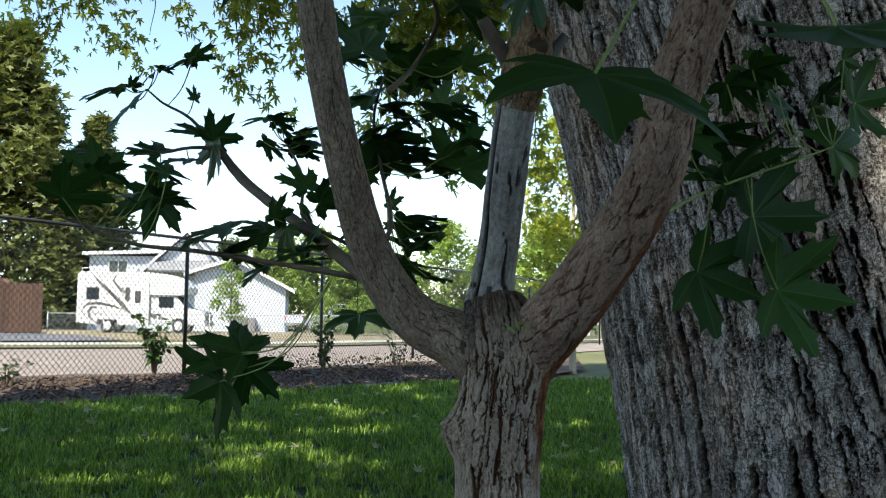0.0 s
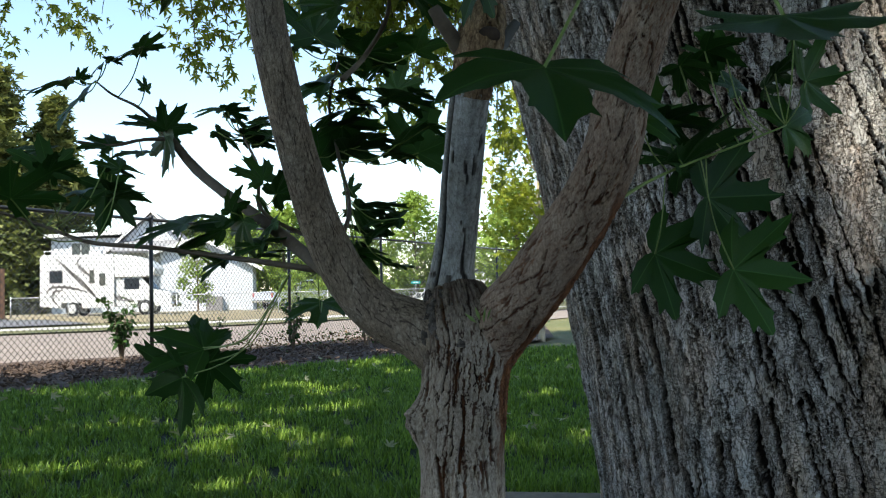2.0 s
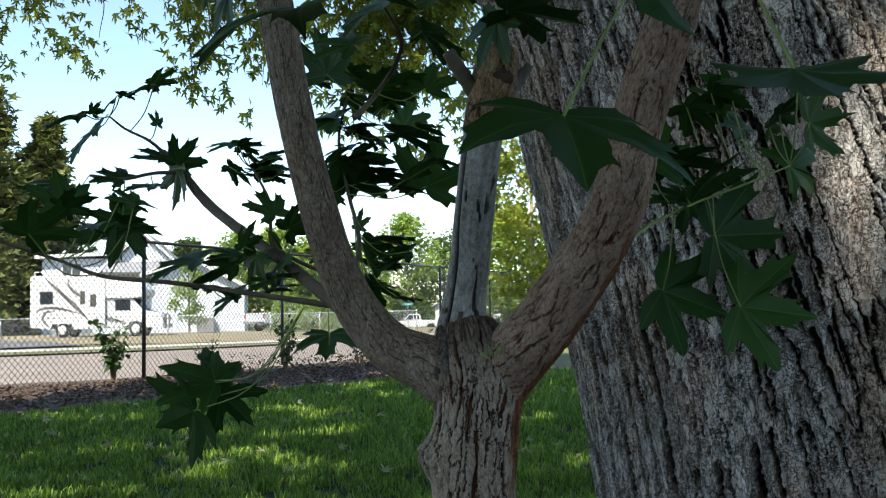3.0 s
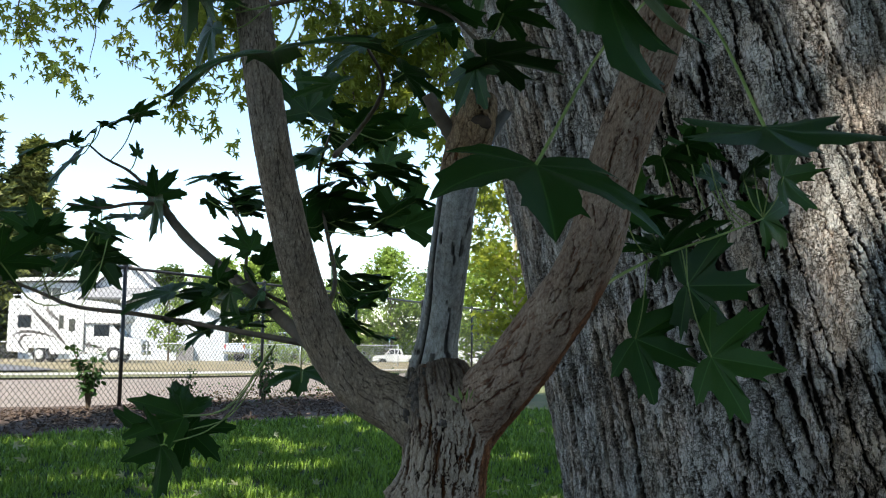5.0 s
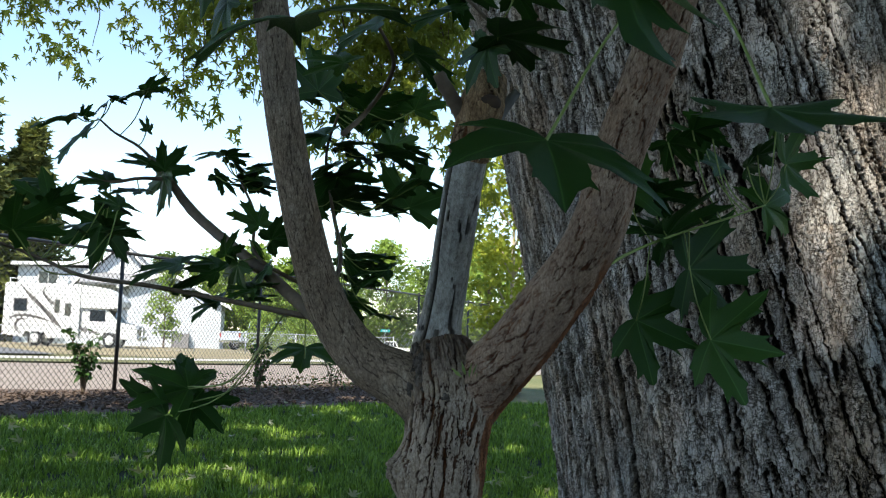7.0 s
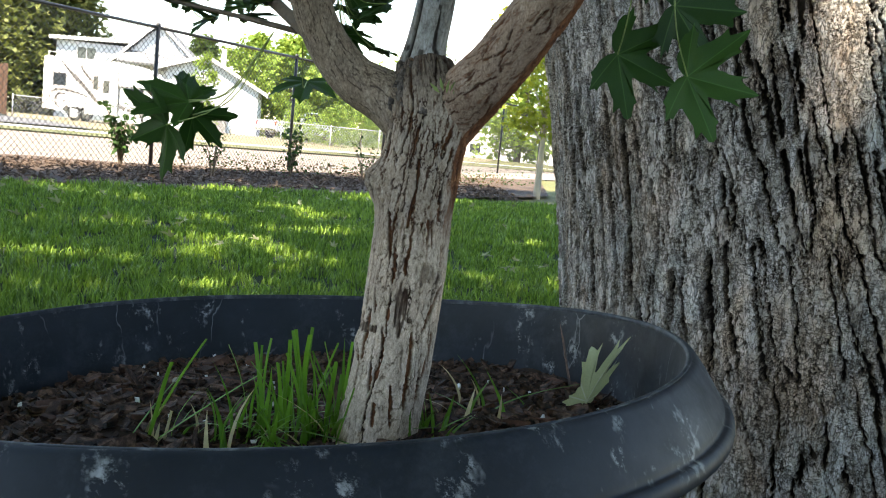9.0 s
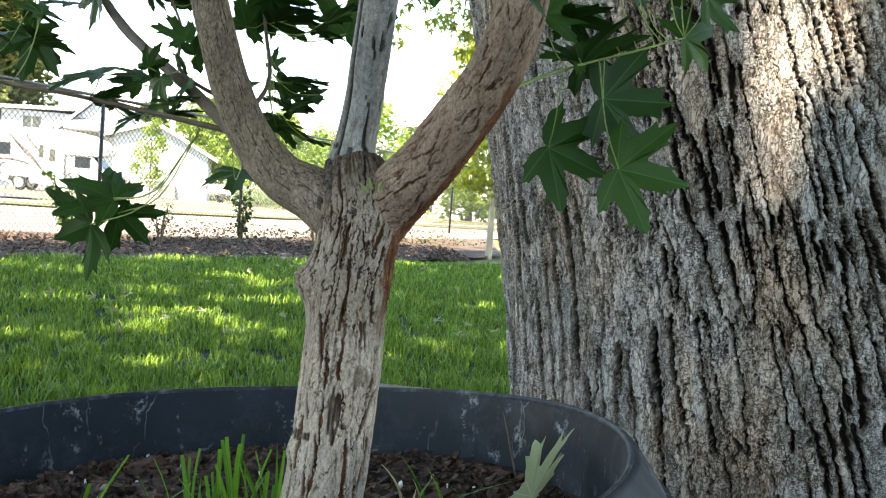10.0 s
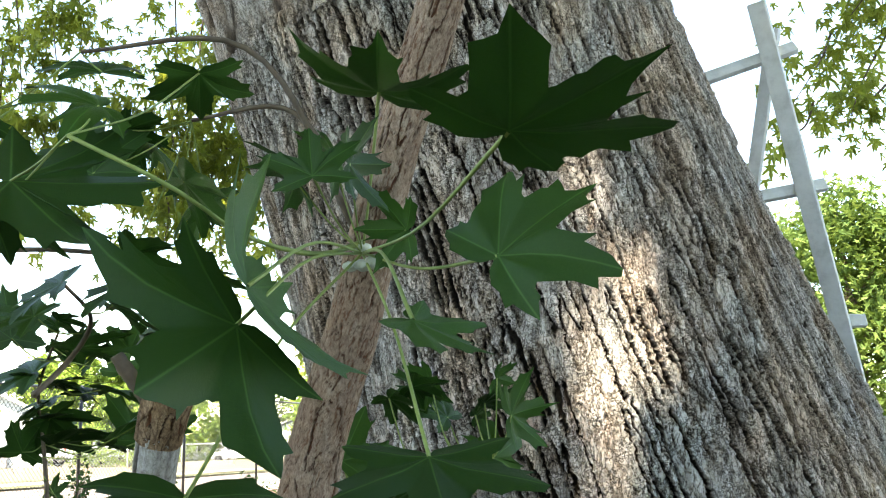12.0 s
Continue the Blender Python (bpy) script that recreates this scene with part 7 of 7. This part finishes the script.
for az, d, h, w, mat, shape, label, lf, cnt, seed, low in TREES:
    x, y = polar(az, d)
    clump_tree("tree", x, y, h, w, mat, label, leaf=lf, count=cnt, low=low, seed=seed, shape=shape, clumps=46 if shape == "cone" else 22, upright=0.35 if shape == "cone" else 0.0, trunk_r=0.2)
clump_tree("tree", 1.95, 13.6, 4.6, 1.9, M_YELLOWTREE, "slim young tree with yellow-green leaves", M_PALETRUNK, 0.085, 5200, 0.22, 21, 20, 0.045)

# ---- vehicles ----
def wheel(parent, x, y, z, r, side=-1, rim_mat=M_WHITE):
    bm = bmesh.new()
    bmesh.ops.create_cone(bm, cap_ends=True, segments=28, radius1=r, radius2=r, depth=0.24)
    bmesh.ops.bevel(bm, geom=[e for e in bm.edges if e.calc_face_angle(0) > 1.0], offset=0.05, segments=3, affect="EDGES")
    w = part("wheel", bm, M_TYRE, parent, "black tyre", True)
    w.matrix_basis = pose(x, y, z, 90, 0, 0)
    bm = bmesh.new()
    bmesh.ops.create_cone(bm, cap_ends=True, segments=24, radius1=r * 0.66, radius2=r * 0.5, depth=0.05)
    rim = part("rim", bm, rim_mat, w, "pale wheel rim", True)
    rim.matrix_basis = pose(0, 0, 0.125)
    return w


def swoosh(parent, pts, w, y):
    """A curved painted stripe, a few millimetres proud of the side."""
    p, _ = spline([(x, 0, z, 0) for x, z in pts], 26)
    c = p[:, [0, 2]]
    t = np.gradient(c, axis=0)
    n = np.stack([-t[:, 1], t[:, 0]], -1) / np.linalg.norm(t, axis=1)[:, None]
    k = np.sin(np.linspace(0.15, np.pi - 0.1, 26))[:, None] * w / 2
    ring = np.vstack([c + n * k, (c - n * k)[::-1]])
    bm = bmesh.new()
    a = [bm.verts.new((x, y - 0.006, z)) for x, z in ring]
    for i in range(25):
        bm.faces.new((a[i], a[i + 1], a[len(ring) - 2 - i], a[len(ring) - 1 - i]))
    bmesh.ops.solidify(bm, geom=list(bm.faces), thickness=0.004)
    return part("stripe", bm, M_GREYDECAL, parent, "curved grey stripe")


def motorhome(m):
    rv = base("motorhome", m, label="white cab-over motorhome with grey swoosh stripes", category="motorhome")
    prism("body", [(0, 0.55), (0, 3.0), (0.12, 3.12), (4.35, 3.12), (4.35, 0.45), (2.5, 0.42), (2.45, 0.75), (1.25, 0.75), (1.2, 0.45)], -1.2, 1.2, M_WHITE, rv, "white ribless side walls", 0.03)
    prism("cab_over", [(4.36, 1.95), (4.36, 3.10), (5.4, 3.02), (6.3, 2.75), (6.75, 2.35), (6.7, 2.05), (6.2, 1.95)], -1.15, 1.15, M_WHITE, rv, "rounded sleeping bay over the cab", 0.04)
    prism("cab", [(4.37, 0.5), (4.37, 1.94), (5.9, 1.94), (6.55, 1.30), (7.55, 1.18), (7.7, 1.0), (7.7, 0.5), (6.75, 0.45), (6.6, 0.8), (5.75, 0.8), (5.6, 0.45)], -1.0, 1.0, M_WHITE, rv, "white van cab", 0.03)
    bm = bmesh.new()
    bm_box(bm, (0.9, 2.04, 0.55), (5.35, 0, 1.6), None, 0.02)
    part("side_window", bm, M_GLASS, rv, "dark cab window")
    bm = bmesh.new()
    vs = [bm.verts.new(q) for q in ((5.95, -0.92, 1.90), (5.95, 0.92, 1.90), (6.54, 0.92, 1.33), (6.54, -0.92, 1.33))]
    bm.faces.new(vs)
    bmesh.ops.solidify(bm, geom=list(bm.faces), thickness=0.03)
    part("windscreen", bm, M_GLASS, rv, "dark windscreen")
    g = box_part("grille", (0.05, 1.3, 0.42), (7.72, 0, 0.88), M_GREYDECAL, rv, "dark grille", 0.01)
    for k in range(3):
        box_part("grille_bar", (0.04, 1.34, 0.05), (7.75, 0, 0.74 + 0.14 * k), M_CHROME, g, "", 0.008)
    for s in (-0.8, 0.8):
        box_part("headlight", (0.06, 0.28, 0.22), (7.72, s, 0.92), M_CHROME, rv, "", 0.02)
    box_part("bumper", (0.14, 2.0, 0.2), (7.78, 0, 0.5), M_CHROME, rv, "chrome bumper", 0.03)
    for x, z, w, h in ((0.95, 2.02, 0.72, 0.58), (3.05, 2.0, 0.24, 0.62)):
        win = box_part("window", (w, 0.03, h), (x, -1.21, z), M_GLASS, rv, "dark tinted window", 0.01)
        box_part("window_frame", (w + 0.08, 0.02, h + 0.08), (x, -1.205, z), M_GREYDECAL, win, "", 0.01)
    door = box_part("door", (0.62, 0.03, 1.75), (3.68, -1.215, 1.45), M_WHITE, rv, "white entry door", 0.01)
    box_part("door_window", (0.36, 0.02, 0.62), (3.68, -1.235, 1.85), M_GLASS, door, "", 0.008)
    swoosh(rv, [(0.9, 3.0), (1.6, 2.4), (2.6, 1.6), (3.4, 0.9), (3.9, 0.6)], 0.22, -1.205)
    swoosh(rv, [(2.4, 3.02), (2.2, 2.75), (2.5, 2.35), (3.0, 2.0), (3.3, 1.75)], 0.16, -1.206)
    swoosh(rv, [(0.35, 1.0), (0.45, 1.35), (1.0, 1.5), (2.0, 1.42), (2.9, 1.2)], 0.14, -1.207)
    swoosh(rv, [(1.1, 0.55), (0.75, 0.95), (0.85, 1.25), (1.4, 1.33)], 0.16, -1.208)
    swoosh(rv, [(3.9, 1.3), (4.6, 0.9), (5.5, 0.75)], 0.2, -1.03)
    for k in range(3):
        box_part("lettering_bar", (0.16, 0.006, 0.07), (0.75 + 0.2 * k, -1.207, 1.55), M_GREYDECAL, rv, "", 0.0)
    rail = box_part("roof_rail", (1.0, 0.04, 0.04), (0.65, -1.0, 3.32), M_WHITE, rv, "", 0.008)
    for k in range(3):
        box_part("rail_post", (0.04, 0.04, 0.2), (0.2 + 0.45 * k, -1.0, 3.21), M_WHITE, rail, "", 0.006)
    box_part("roof_box", (0.7, 0.6, 0.22), (2.9, 0.1, 3.23), M_WHITE, rv, "", 0.05)
    for x in (1.85, 6.15):
        for s in (-1.0, 1.0):
            wheel(rv, x, s, 0.40, 0.40)
    return rv


def pickup(name, m, paint, label, tail=True):
    car = base(name, m, label=label, category="pickup truck")
    prism("body", [(0, 0.55), (0, 1.12), (2.05, 1.15), (2.1, 1.2), (4.1, 1.15), (5.1, 1.08), (5.4, 0.95), (5.42, 0.5), (4.85, 0.45), (4.7, 0.82), (4.0, 0.82), (3.85, 0.45), (1.6, 0.45), (1.45, 0.82), (0.75, 0.82), (0.6, 0.5)], -0.95, 0.95, paint, car, "", 0.03)
    prism("cabin", [(2.05, 1.16), (2.25, 1.82), (3.45, 1.85), (4.15, 1.2)], -0.82, 0.82, paint, car, "", 0.04)
    for s in (-0.825, 0.825):
        for pts in ([(2.3, 1.25), (2.42, 1.74), (2.95, 1.76), (2.95, 1.25)], [(3.03, 1.25), (3.03, 1.76), (3.4, 1.76), (3.85, 1.25)]):
            prism("side_window", pts, s - 0.01, s + 0.01, M_GLASS, car, "dark side window")
    bm = bmesh.new()
    bm.faces.new([bm.verts.new(q) for q in ((3.5, -0.72, 1.80), (3.5, 0.72, 1.80), (4.12, 0.78, 1.24), (4.12, -0.78, 1.24))])
    bm.faces.new([bm.verts.new(q) for q in ((2.2, -0.7, 1.76), (2.2, 0.7, 1.76), (2.03, 0.74, 1.22), (2.03, -0.74, 1.22))])
    bmesh.ops.solidify(bm, geom=list(bm.faces), thickness=-0.02)
    part("windscreen", bm, M_GLASS, car, "dark glass")
    for s in (-0.86, 0.86):
        box_part("tail_light", (0.06, 0.12, 0.3), (-0.01, s, 0.95), M_RED, car, "red tail light", 0.01)
        box_part("headlight", (0.06, 0.25, 0.18), (5.39, s * 0.85, 0.85), M_CHROME, car, "", 0.02)
    box_part("bumper", (0.12, 1.8, 0.16), (-0.06, 0, 0.55), M_CHROME, car, "", 0.02)
    for x in (1.1, 4.35):
        for s in (-0.85, 0.85):
            wheel(car, x, s, 0.37, 0.37, rim_mat=M_CHROME)
    return car


motorhome(pose(-20.1, 50.6, float(ground_z(-20.1, 50.6)), 0, 0, 2) @ Matrix.Diagonal((0.90, 0.95, 1.08, 1)))
x, y = polar(-9.3, 56)
pickup("pickup_truck", pose(x, y, float(ground_z(x, y)), 0, 0, 50), M_SILVER, "silver pickup truck parked behind a low fence")
x, y = polar(2.3, 101)
pickup("pickup_truck", pose(x, y, float(ground_z(x, y)), 0, 0, 178), M_WHITE, "white pickup truck parked across the street")
x, y = polar(35.5, 42)
pickup("pickup_truck", pose(x, y, float(ground_z(x, y)), 0, 0, 150), M_RED, "red pickup truck parked under the trees")


# ---- buildings ----
def sash(parent, x, y, z, w, h):
    win = box_part("window", (w, 0.06, h), (x, y, z), M_GLASS, parent, "dark window pane", 0.005)
    for dx, dz, ww, hh in ((0, h / 2, w + 0.16, 0.09), (0, -h / 2, w + 0.16, 0.09), (-w / 2, 0, 0.09, h), (w / 2, 0, 0.09, h), (0, 0, 0.05, h)):
        box_part("window_frame", (ww, 0.05, hh), (x + dx, y - 0.03, z + dz), M_WHITE, win, "", 0.005)
    return win


def laps(parent, x0, x1, z0, z1, y, cut=None):
    """Horizontal siding boards; cut(z) gives the free ends at that height."""
    z = z0
    while z < z1:
        a, b = (x0, x1) if cut is None else cut(z + 0.1)
        if b - a > 0.2:
            bm = bmesh.new()
            bm_box(bm, (b - a, 0.02, 0.215), ((a + b) / 2, y, z + 0.11), Euler((radians(-4), 0, 0)).to_matrix())
            part("siding_board", bm, M_SIDING, parent)
        z += 0.21


def slope(name, x0, z0, x1, z1, y0, y1, parent, mat=M_SHINGLE, t=0.16):
    """A roof plane from eave (x0, z0) to ridge (x1, z1), between y0 and y1."""
    prism(name, [(x0, z0), (x1, z1), (x1, z1 + t), (x0, z0 + t)], y0, y1, mat, parent, "", 0.01)


def house(m):
    h = base("house", m, label="pale grey one-and-a-half storey house with white trim", category="house")
    # main gable, its front towards the street
    prism("wall", [(-3.3, -1.2), (-3.3, 3.4), (0, 6.7), (2.6, 4.1), (2.6, -1.2)], 0.0, 9.0, M_SIDING, h, "pale blue-grey siding")
    laps(h, -3.3, 2.6, 0.2, 6.5, -0.012, lambda z: (-3.3 if z < 3.4 else -3.3 + (z - 3.4), 2.6 if z < 4.1 else 2.6 - (z - 4.1)))
    slope("roof", -3.9, 2.95, 0.0, 6.85, -0.5, 9.3, h)
    slope("roof", 3.1, 3.75, 0.0, 6.85, -0.5, 9.3, h)
    for xa, za, xb, zb in ((-3.95, 2.85, 0, 6.8), (3.15, 3.65, 0, 6.8)):
        prism("barge_board", [(xa, za), (xb, zb), (xb, zb + 0.25), (xa, za + 0.25)], -0.56, -0.5, M_WHITE, h, "white barge board")
    prism("gable_trim", [(-1.2, 4.4), (0, 5.6), (1.2, 4.4), (0, 4.75)], -0.10, -0.03, M_WHITE, h, "white gable ornament")
    # upper storey to one side
    prism("wall", [(-7.2, -1.2), (-7.2, 5.2), (-1.5, 5.2), (-1.5, -1.2)], 3.0, 9.0, M_SIDING, h, "pale upper wall")
    laps(h, -7.2, -1.6, 3.0, 5.1, 2.988)
    prism("roof", [(-7.6, 5.2), (-7.6, 5.45), (-0.8, 5.75), (-0.8, 5.5)], 2.4, 9.4, M_WHITE, h, "low white-edged roof")
    sash(h, -5.2, 2.96, 4.35, 1.3, 1.0)
    slope("roof", -7.4, 2.2, -3.4, 3.4, 0.6, 2.98, h)
    box_part("flue", (0.35, 0.35, 1.5), (4.0, 5.0, 5.2), M_WHITE, h, "white flue pipe", 0.03)
    # lower roof under the gable
    box_part("roof", (5.2, 2.2, 0.16), (0.2, -0.85, 4.35), M_SHINGLE, h, "", 0.01, Euler((radians(24), 0, 0)).to_matrix())
    # garage wing, its own gable to the street
    prism("wall", [(0.95, -1.2), (0.95, 3.75), (3.5, 4.62), (6.9, 2.7), (6.9, -1.2)], -3.2, 6.0, M_SIDING, h, "white garage wall")
    laps(h, 0.95, 6.9, -0.6, 4.5, -3.212, lambda z: (0.95 if z < 3.7 else 0.95 + (z - 3.7) * 2.9, 6.9 if z < 2.6 else 6.9 - (z - 2.6) * 1.75))
    slope("roof", 7.5, 2.45, 3.5, 4.7, -3.7, 6.3, h)
    slope("roof", 0.3, 3.6, 3.5, 4.7, -3.7, 6.3, h)
    for xa, za, xb, zb in ((7.55, 2.36, 3.5, 4.64), (0.25, 3.52, 3.5, 4.64)):
        prism("barge_board", [(xa, za), (xb, zb), (xb, zb + 0.26), (xa, za + 0.26)], -3.77, -3.7, M_WHITE, h, "white barge board")
    box_part("vent_unit", (1.1, 0.5, 1.0), (4.4, -3.5, 0.15), M_GREYDECAL, h, "grey cooling unit", 0.03)
    return h


hx, hy = polar(-15.87, 72)
house(pose(hx, hy, -0.1, 0, 0, 8) @ Matrix.Diagonal((1.1, 1.0, 1.05, 1)))


def cottage(m, w, h, roof, walls, label):
    c = base("cottage", m, label=label, category="house")
    prism("wall", [(-w / 2, -0.5), (-w / 2, h), (0, h + w * 0.18), (w / 2, h), (w / 2, -0.5)], 0, 8, walls, c)
    slope("roof", -w / 2 - 0.4, h - 0.1, 0, h + w * 0.2, -0.4, 8.4, c, roof)
    slope("roof", w / 2 + 0.4, h - 0.1, 0, h + w * 0.2, -0.4, 8.4, c, roof)
    sash(c, -w * 0.25, -0.02, h * 0.55, 1.2, 1.0)
    sash(c, w * 0.25, -0.02, h * 0.55, 1.2, 1.0)
    return c


x, y = polar(-29.2, 47)
cottage(pose(x, y, 0, 0, 0, 25), 5.0, 2.2, M_BROWNROOF, M_SIDING, "low tan building with a brown shingle roof")
x, y = polar(-0.1, 122)
cottage(pose(x, y, -1.7, 0, 0, 0), 9.0, 2.9, M_SHINGLE, M_WHITE, "low pale house far down the street")
x, y = polar(0.25, 100)
sign = base("street_sign", pose(x, y, float(ground_z(x, y)), 0, 0, 12), label="teal street-name sign on a thin steel post", category="street sign")
box_part("post", (0.07, 0.07, 3.1), (0, 0, 1.5), M_GALV, sign, "", 0.01)
blade_sign = box_part("blade", (1.05, 0.03, 0.30), (0, -0.05, 2.95), M_TEAL, sign, "teal sign blade", 0.004)
box_part("lettering_bar", (0.62, 0.008, 0.09), (0, -0.069, 2.95), M_WHITE, blade_sign, "", 0.0)
x, y = polar(5.6, 95)
cottage(pose(x, y, -1.3, 0, 0, -6), 12.0, 2.5, M_SHINGLE, M_WHITE, "low white house beyond the street")
# unseen wall added behind the viewer to hold back skylight
tagged(box_part("skylight_block_wall", (26.0, 0.3, 2.7), (-1.0, -9.5, 1.3), M_SIDING, None), kind="structure", label="plain unseen wall added behind the viewer to block skylight", category="wall")

# brown board fence
bf = base("board_fence", pose(0, 0, 0), label="brown weathered vertical board fence", category="fence")
ax, ay = polar(-29.5, 41)
bx, by = polar(-23.9, 42)
nb = 26
for k in range(nb):
    u = (k + 0.5) / nb
    box_part("board", (0.155, 0.03, 2.05 + 0.05 * math.sin(k * 3.1)), (ax + (bx - ax) * u, ay + (by - ay) * u, 1.0), M_CEDAR, bf, "", 0.006, Euler((0, 0, math.atan2(by - ay, bx - ax))).to_matrix())
posts = []
for k in range(9):
    posts.append(polar(-23.6 + 3.05 * k, 50 - 0.6 * k))
chain_fence("low_chain_link_fence", posts, 1.05, 0.03, 0.022, 0.16, 0.004, M_GALV, "low galvanised chain-link fence before the house")


# ---- plants by the fence ----
def shrub(x, y, h, w, mat, label, stems=6, leaves=90, leaf_size=0.05, seed=1, name="shrub"):
    r = np.random.default_rng(seed)
    z0 = float(ground_z(x, y)) + 0.05
    s = base(name, pose(x, y, z0), label=label, category="shrub")
    pos = []
    for k in range(stems):
        a = r.uniform(0, 2 * np.pi)
        tip = np.array([w * 0.5 * math.cos(a) * r.uniform(0.3, 1), w * 0.5 * math.sin(a) * r.uniform(0.3, 1), h * r.uniform(0.65, 1.0)])
        place("stem", tube_mesh("stem", [(0, 0, -0.08, 0.008), (*(tip * [0.4, 0.4, 0.55]), 0.006), (*tip, 0.002)], 10, 5, M_TWIG), s)
        t = r.uniform(0.25, 1.0, leaves // stems)[:, None]
        mid = tip * [0.4, 0.4, 0.55]
        line = np.where(t < 0.5, mid * 2 * t, mid + (tip - mid) * (2 * t - 1))
        pos.append(line + r.normal(0, 0.03, line.shape))
    pos = np.concatenate(pos)
    v, f = leaf_cloud(pos, leaf_size * r.uniform(0.7, 1.3, len(pos)), r, 0.2, OVAL)
    place("foliage", mesh_np("foliage", v, f, mat), s)["kind"] = "stuff"
    return s


OVAL = np.array([(0.0, 1.0), (0.28, 0.7), (0.36, 0.4), (0.25, 0.1), (0.0, 0.0), (-0.25, 0.1), (-0.36, 0.4), (-0.28, 0.7)])
shrub(-3.55, 11.2, 0.80, 0.50, M_SHRUB, "small leafy green shrub beside a fence post", 8, 190, 0.075, 1)
shrub(-1.60, 12.2, 0.85, 0.45, M_SHRUB, "young green shrub by the fence", 7, 150, 0.06, 2)
shrub(-2.40, 11.1, 0.55, 0.50, M_SHRUB, "low feathery green plant", 6, 90, 0.04, 3)
shrub(-0.65, 12.8, 0.60, 0.50, M_SHRUB, "small feathery green plant", 6, 90, 0.04, 4)
shrub(0.35, 14.0, 0.55, 0.6, M_SHRUB, "low green plant by the fence", 6, 100, 0.05, 5)
shrub(-4.6, 9.6, 0.30, 0.5, M_SHRUB, "low green weed in the mulch", 6, 60, 0.05, 6)
x, y = polar(-13.2, 56)
clump_tree("tree", x, y, 4.9, 2.6, M_GREENTREE, "slim bright green garden tree", leaf=0.16, count=1800, low=0.12, seed=31, clumps=14, trunk_r=0.06)
for k, (az, d, w) in enumerate(((-7.2, 52, 3.6), (-5.2, 50, 3.4), (-3.4, 56, 3.6))):
    x, y = polar(az, d)
    clump_tree("bush", x, y, 2.3, w, M_GREENTREE, "rounded pale green garden bush", leaf=0.14, count=1500, low=0.05, seed=40 + k, clumps=12, trunk_r=0.05)
# low dry plants in the mulch along the fence
r = np.random.default_rng(9)
n = 1200
u = r.random(n)
gx, gy = -2.9 + 4.6 * u + r.normal(0, 0.22, n), 11.6 + 4.8 * u + r.normal(0, 0.30, n)
v, f = leaf_cloud(np.stack([gx, gy, 0.04 + 0.15 * r.random(n) ** 1.6], -1), r.uniform(0.02, 0.05, n), r, -0.5, OVAL)
tagged(place("dry_ground_plants", mesh_np("dry_ground_plants", v, f, M_DRYPLANT)), label="reddish brown dry plants along the fence", category="plants", kind="stuff")
n = 800
u = r.random(n)
gx, gy = -2.4 + 4.6 * u + r.normal(0, 0.25, n), 12.0 + 4.4 * u + r.normal(0, 0.35, n)
v, f = leaf_cloud(np.stack([gx, gy, 0.04 + 0.24 * r.random(n) ** 1.6], -1), r.uniform(0.02, 0.05, n), r, -0.5, OVAL)
tagged(place("green_ground_plants", mesh_np("green_ground_plants", v, f, M_SHRUB)), label="low green weeds along the fence", category="plants", kind="stuff")
# litter on the mulch and pale fallen leaves on the grass
n = 5200
gx, gy = r.uniform(-7, 1.5, n), r.uniform(0, 1, n)
lo = lawn_edge_y(gx)
gy = lo + 0.1 + gy * 3.4
v, f = rough_block(n, r, np.stack([gx, gy, 0.035 + 0.02 * r.random(n)], -1), np.stack([r.uniform(0.015, 0.07, n), r.uniform(0.01, 0.03, n), r.uniform(0.004, 0.014, n)], -1))
tagged(place("mulch_chips", mesh_np("mulch_chips", v, f, M_MULCH)), label="loose bark pieces on the mulch strip", category="bark chips", kind="stuff")
n = 90
gy = r.uniform(4.2, 10.5, n)
gx = r.uniform(-0.5, 0.35, n) * gy
ok = gy < lawn_edge_y(gx) - 0.2
v, f = leaf_cloud(np.stack([gx, gy, np.full(n, 0.085)], -1)[ok], r.uniform(0.035, 0.075, ok.sum()), r, 0.0, OUT)
M_FALLEN = foliage("fallen_leaves", (0.20, 0.22, 0.10), (0.42, 0.42, 0.26), (0.3, 0.3, 0.12), 0.2)
tagged(place("fallen_leaves", mesh_np("fallen_leaves", v, f, M_FALLEN)), label="pale fallen maple leaves on the lawn", category="leaves", kind="stuff")
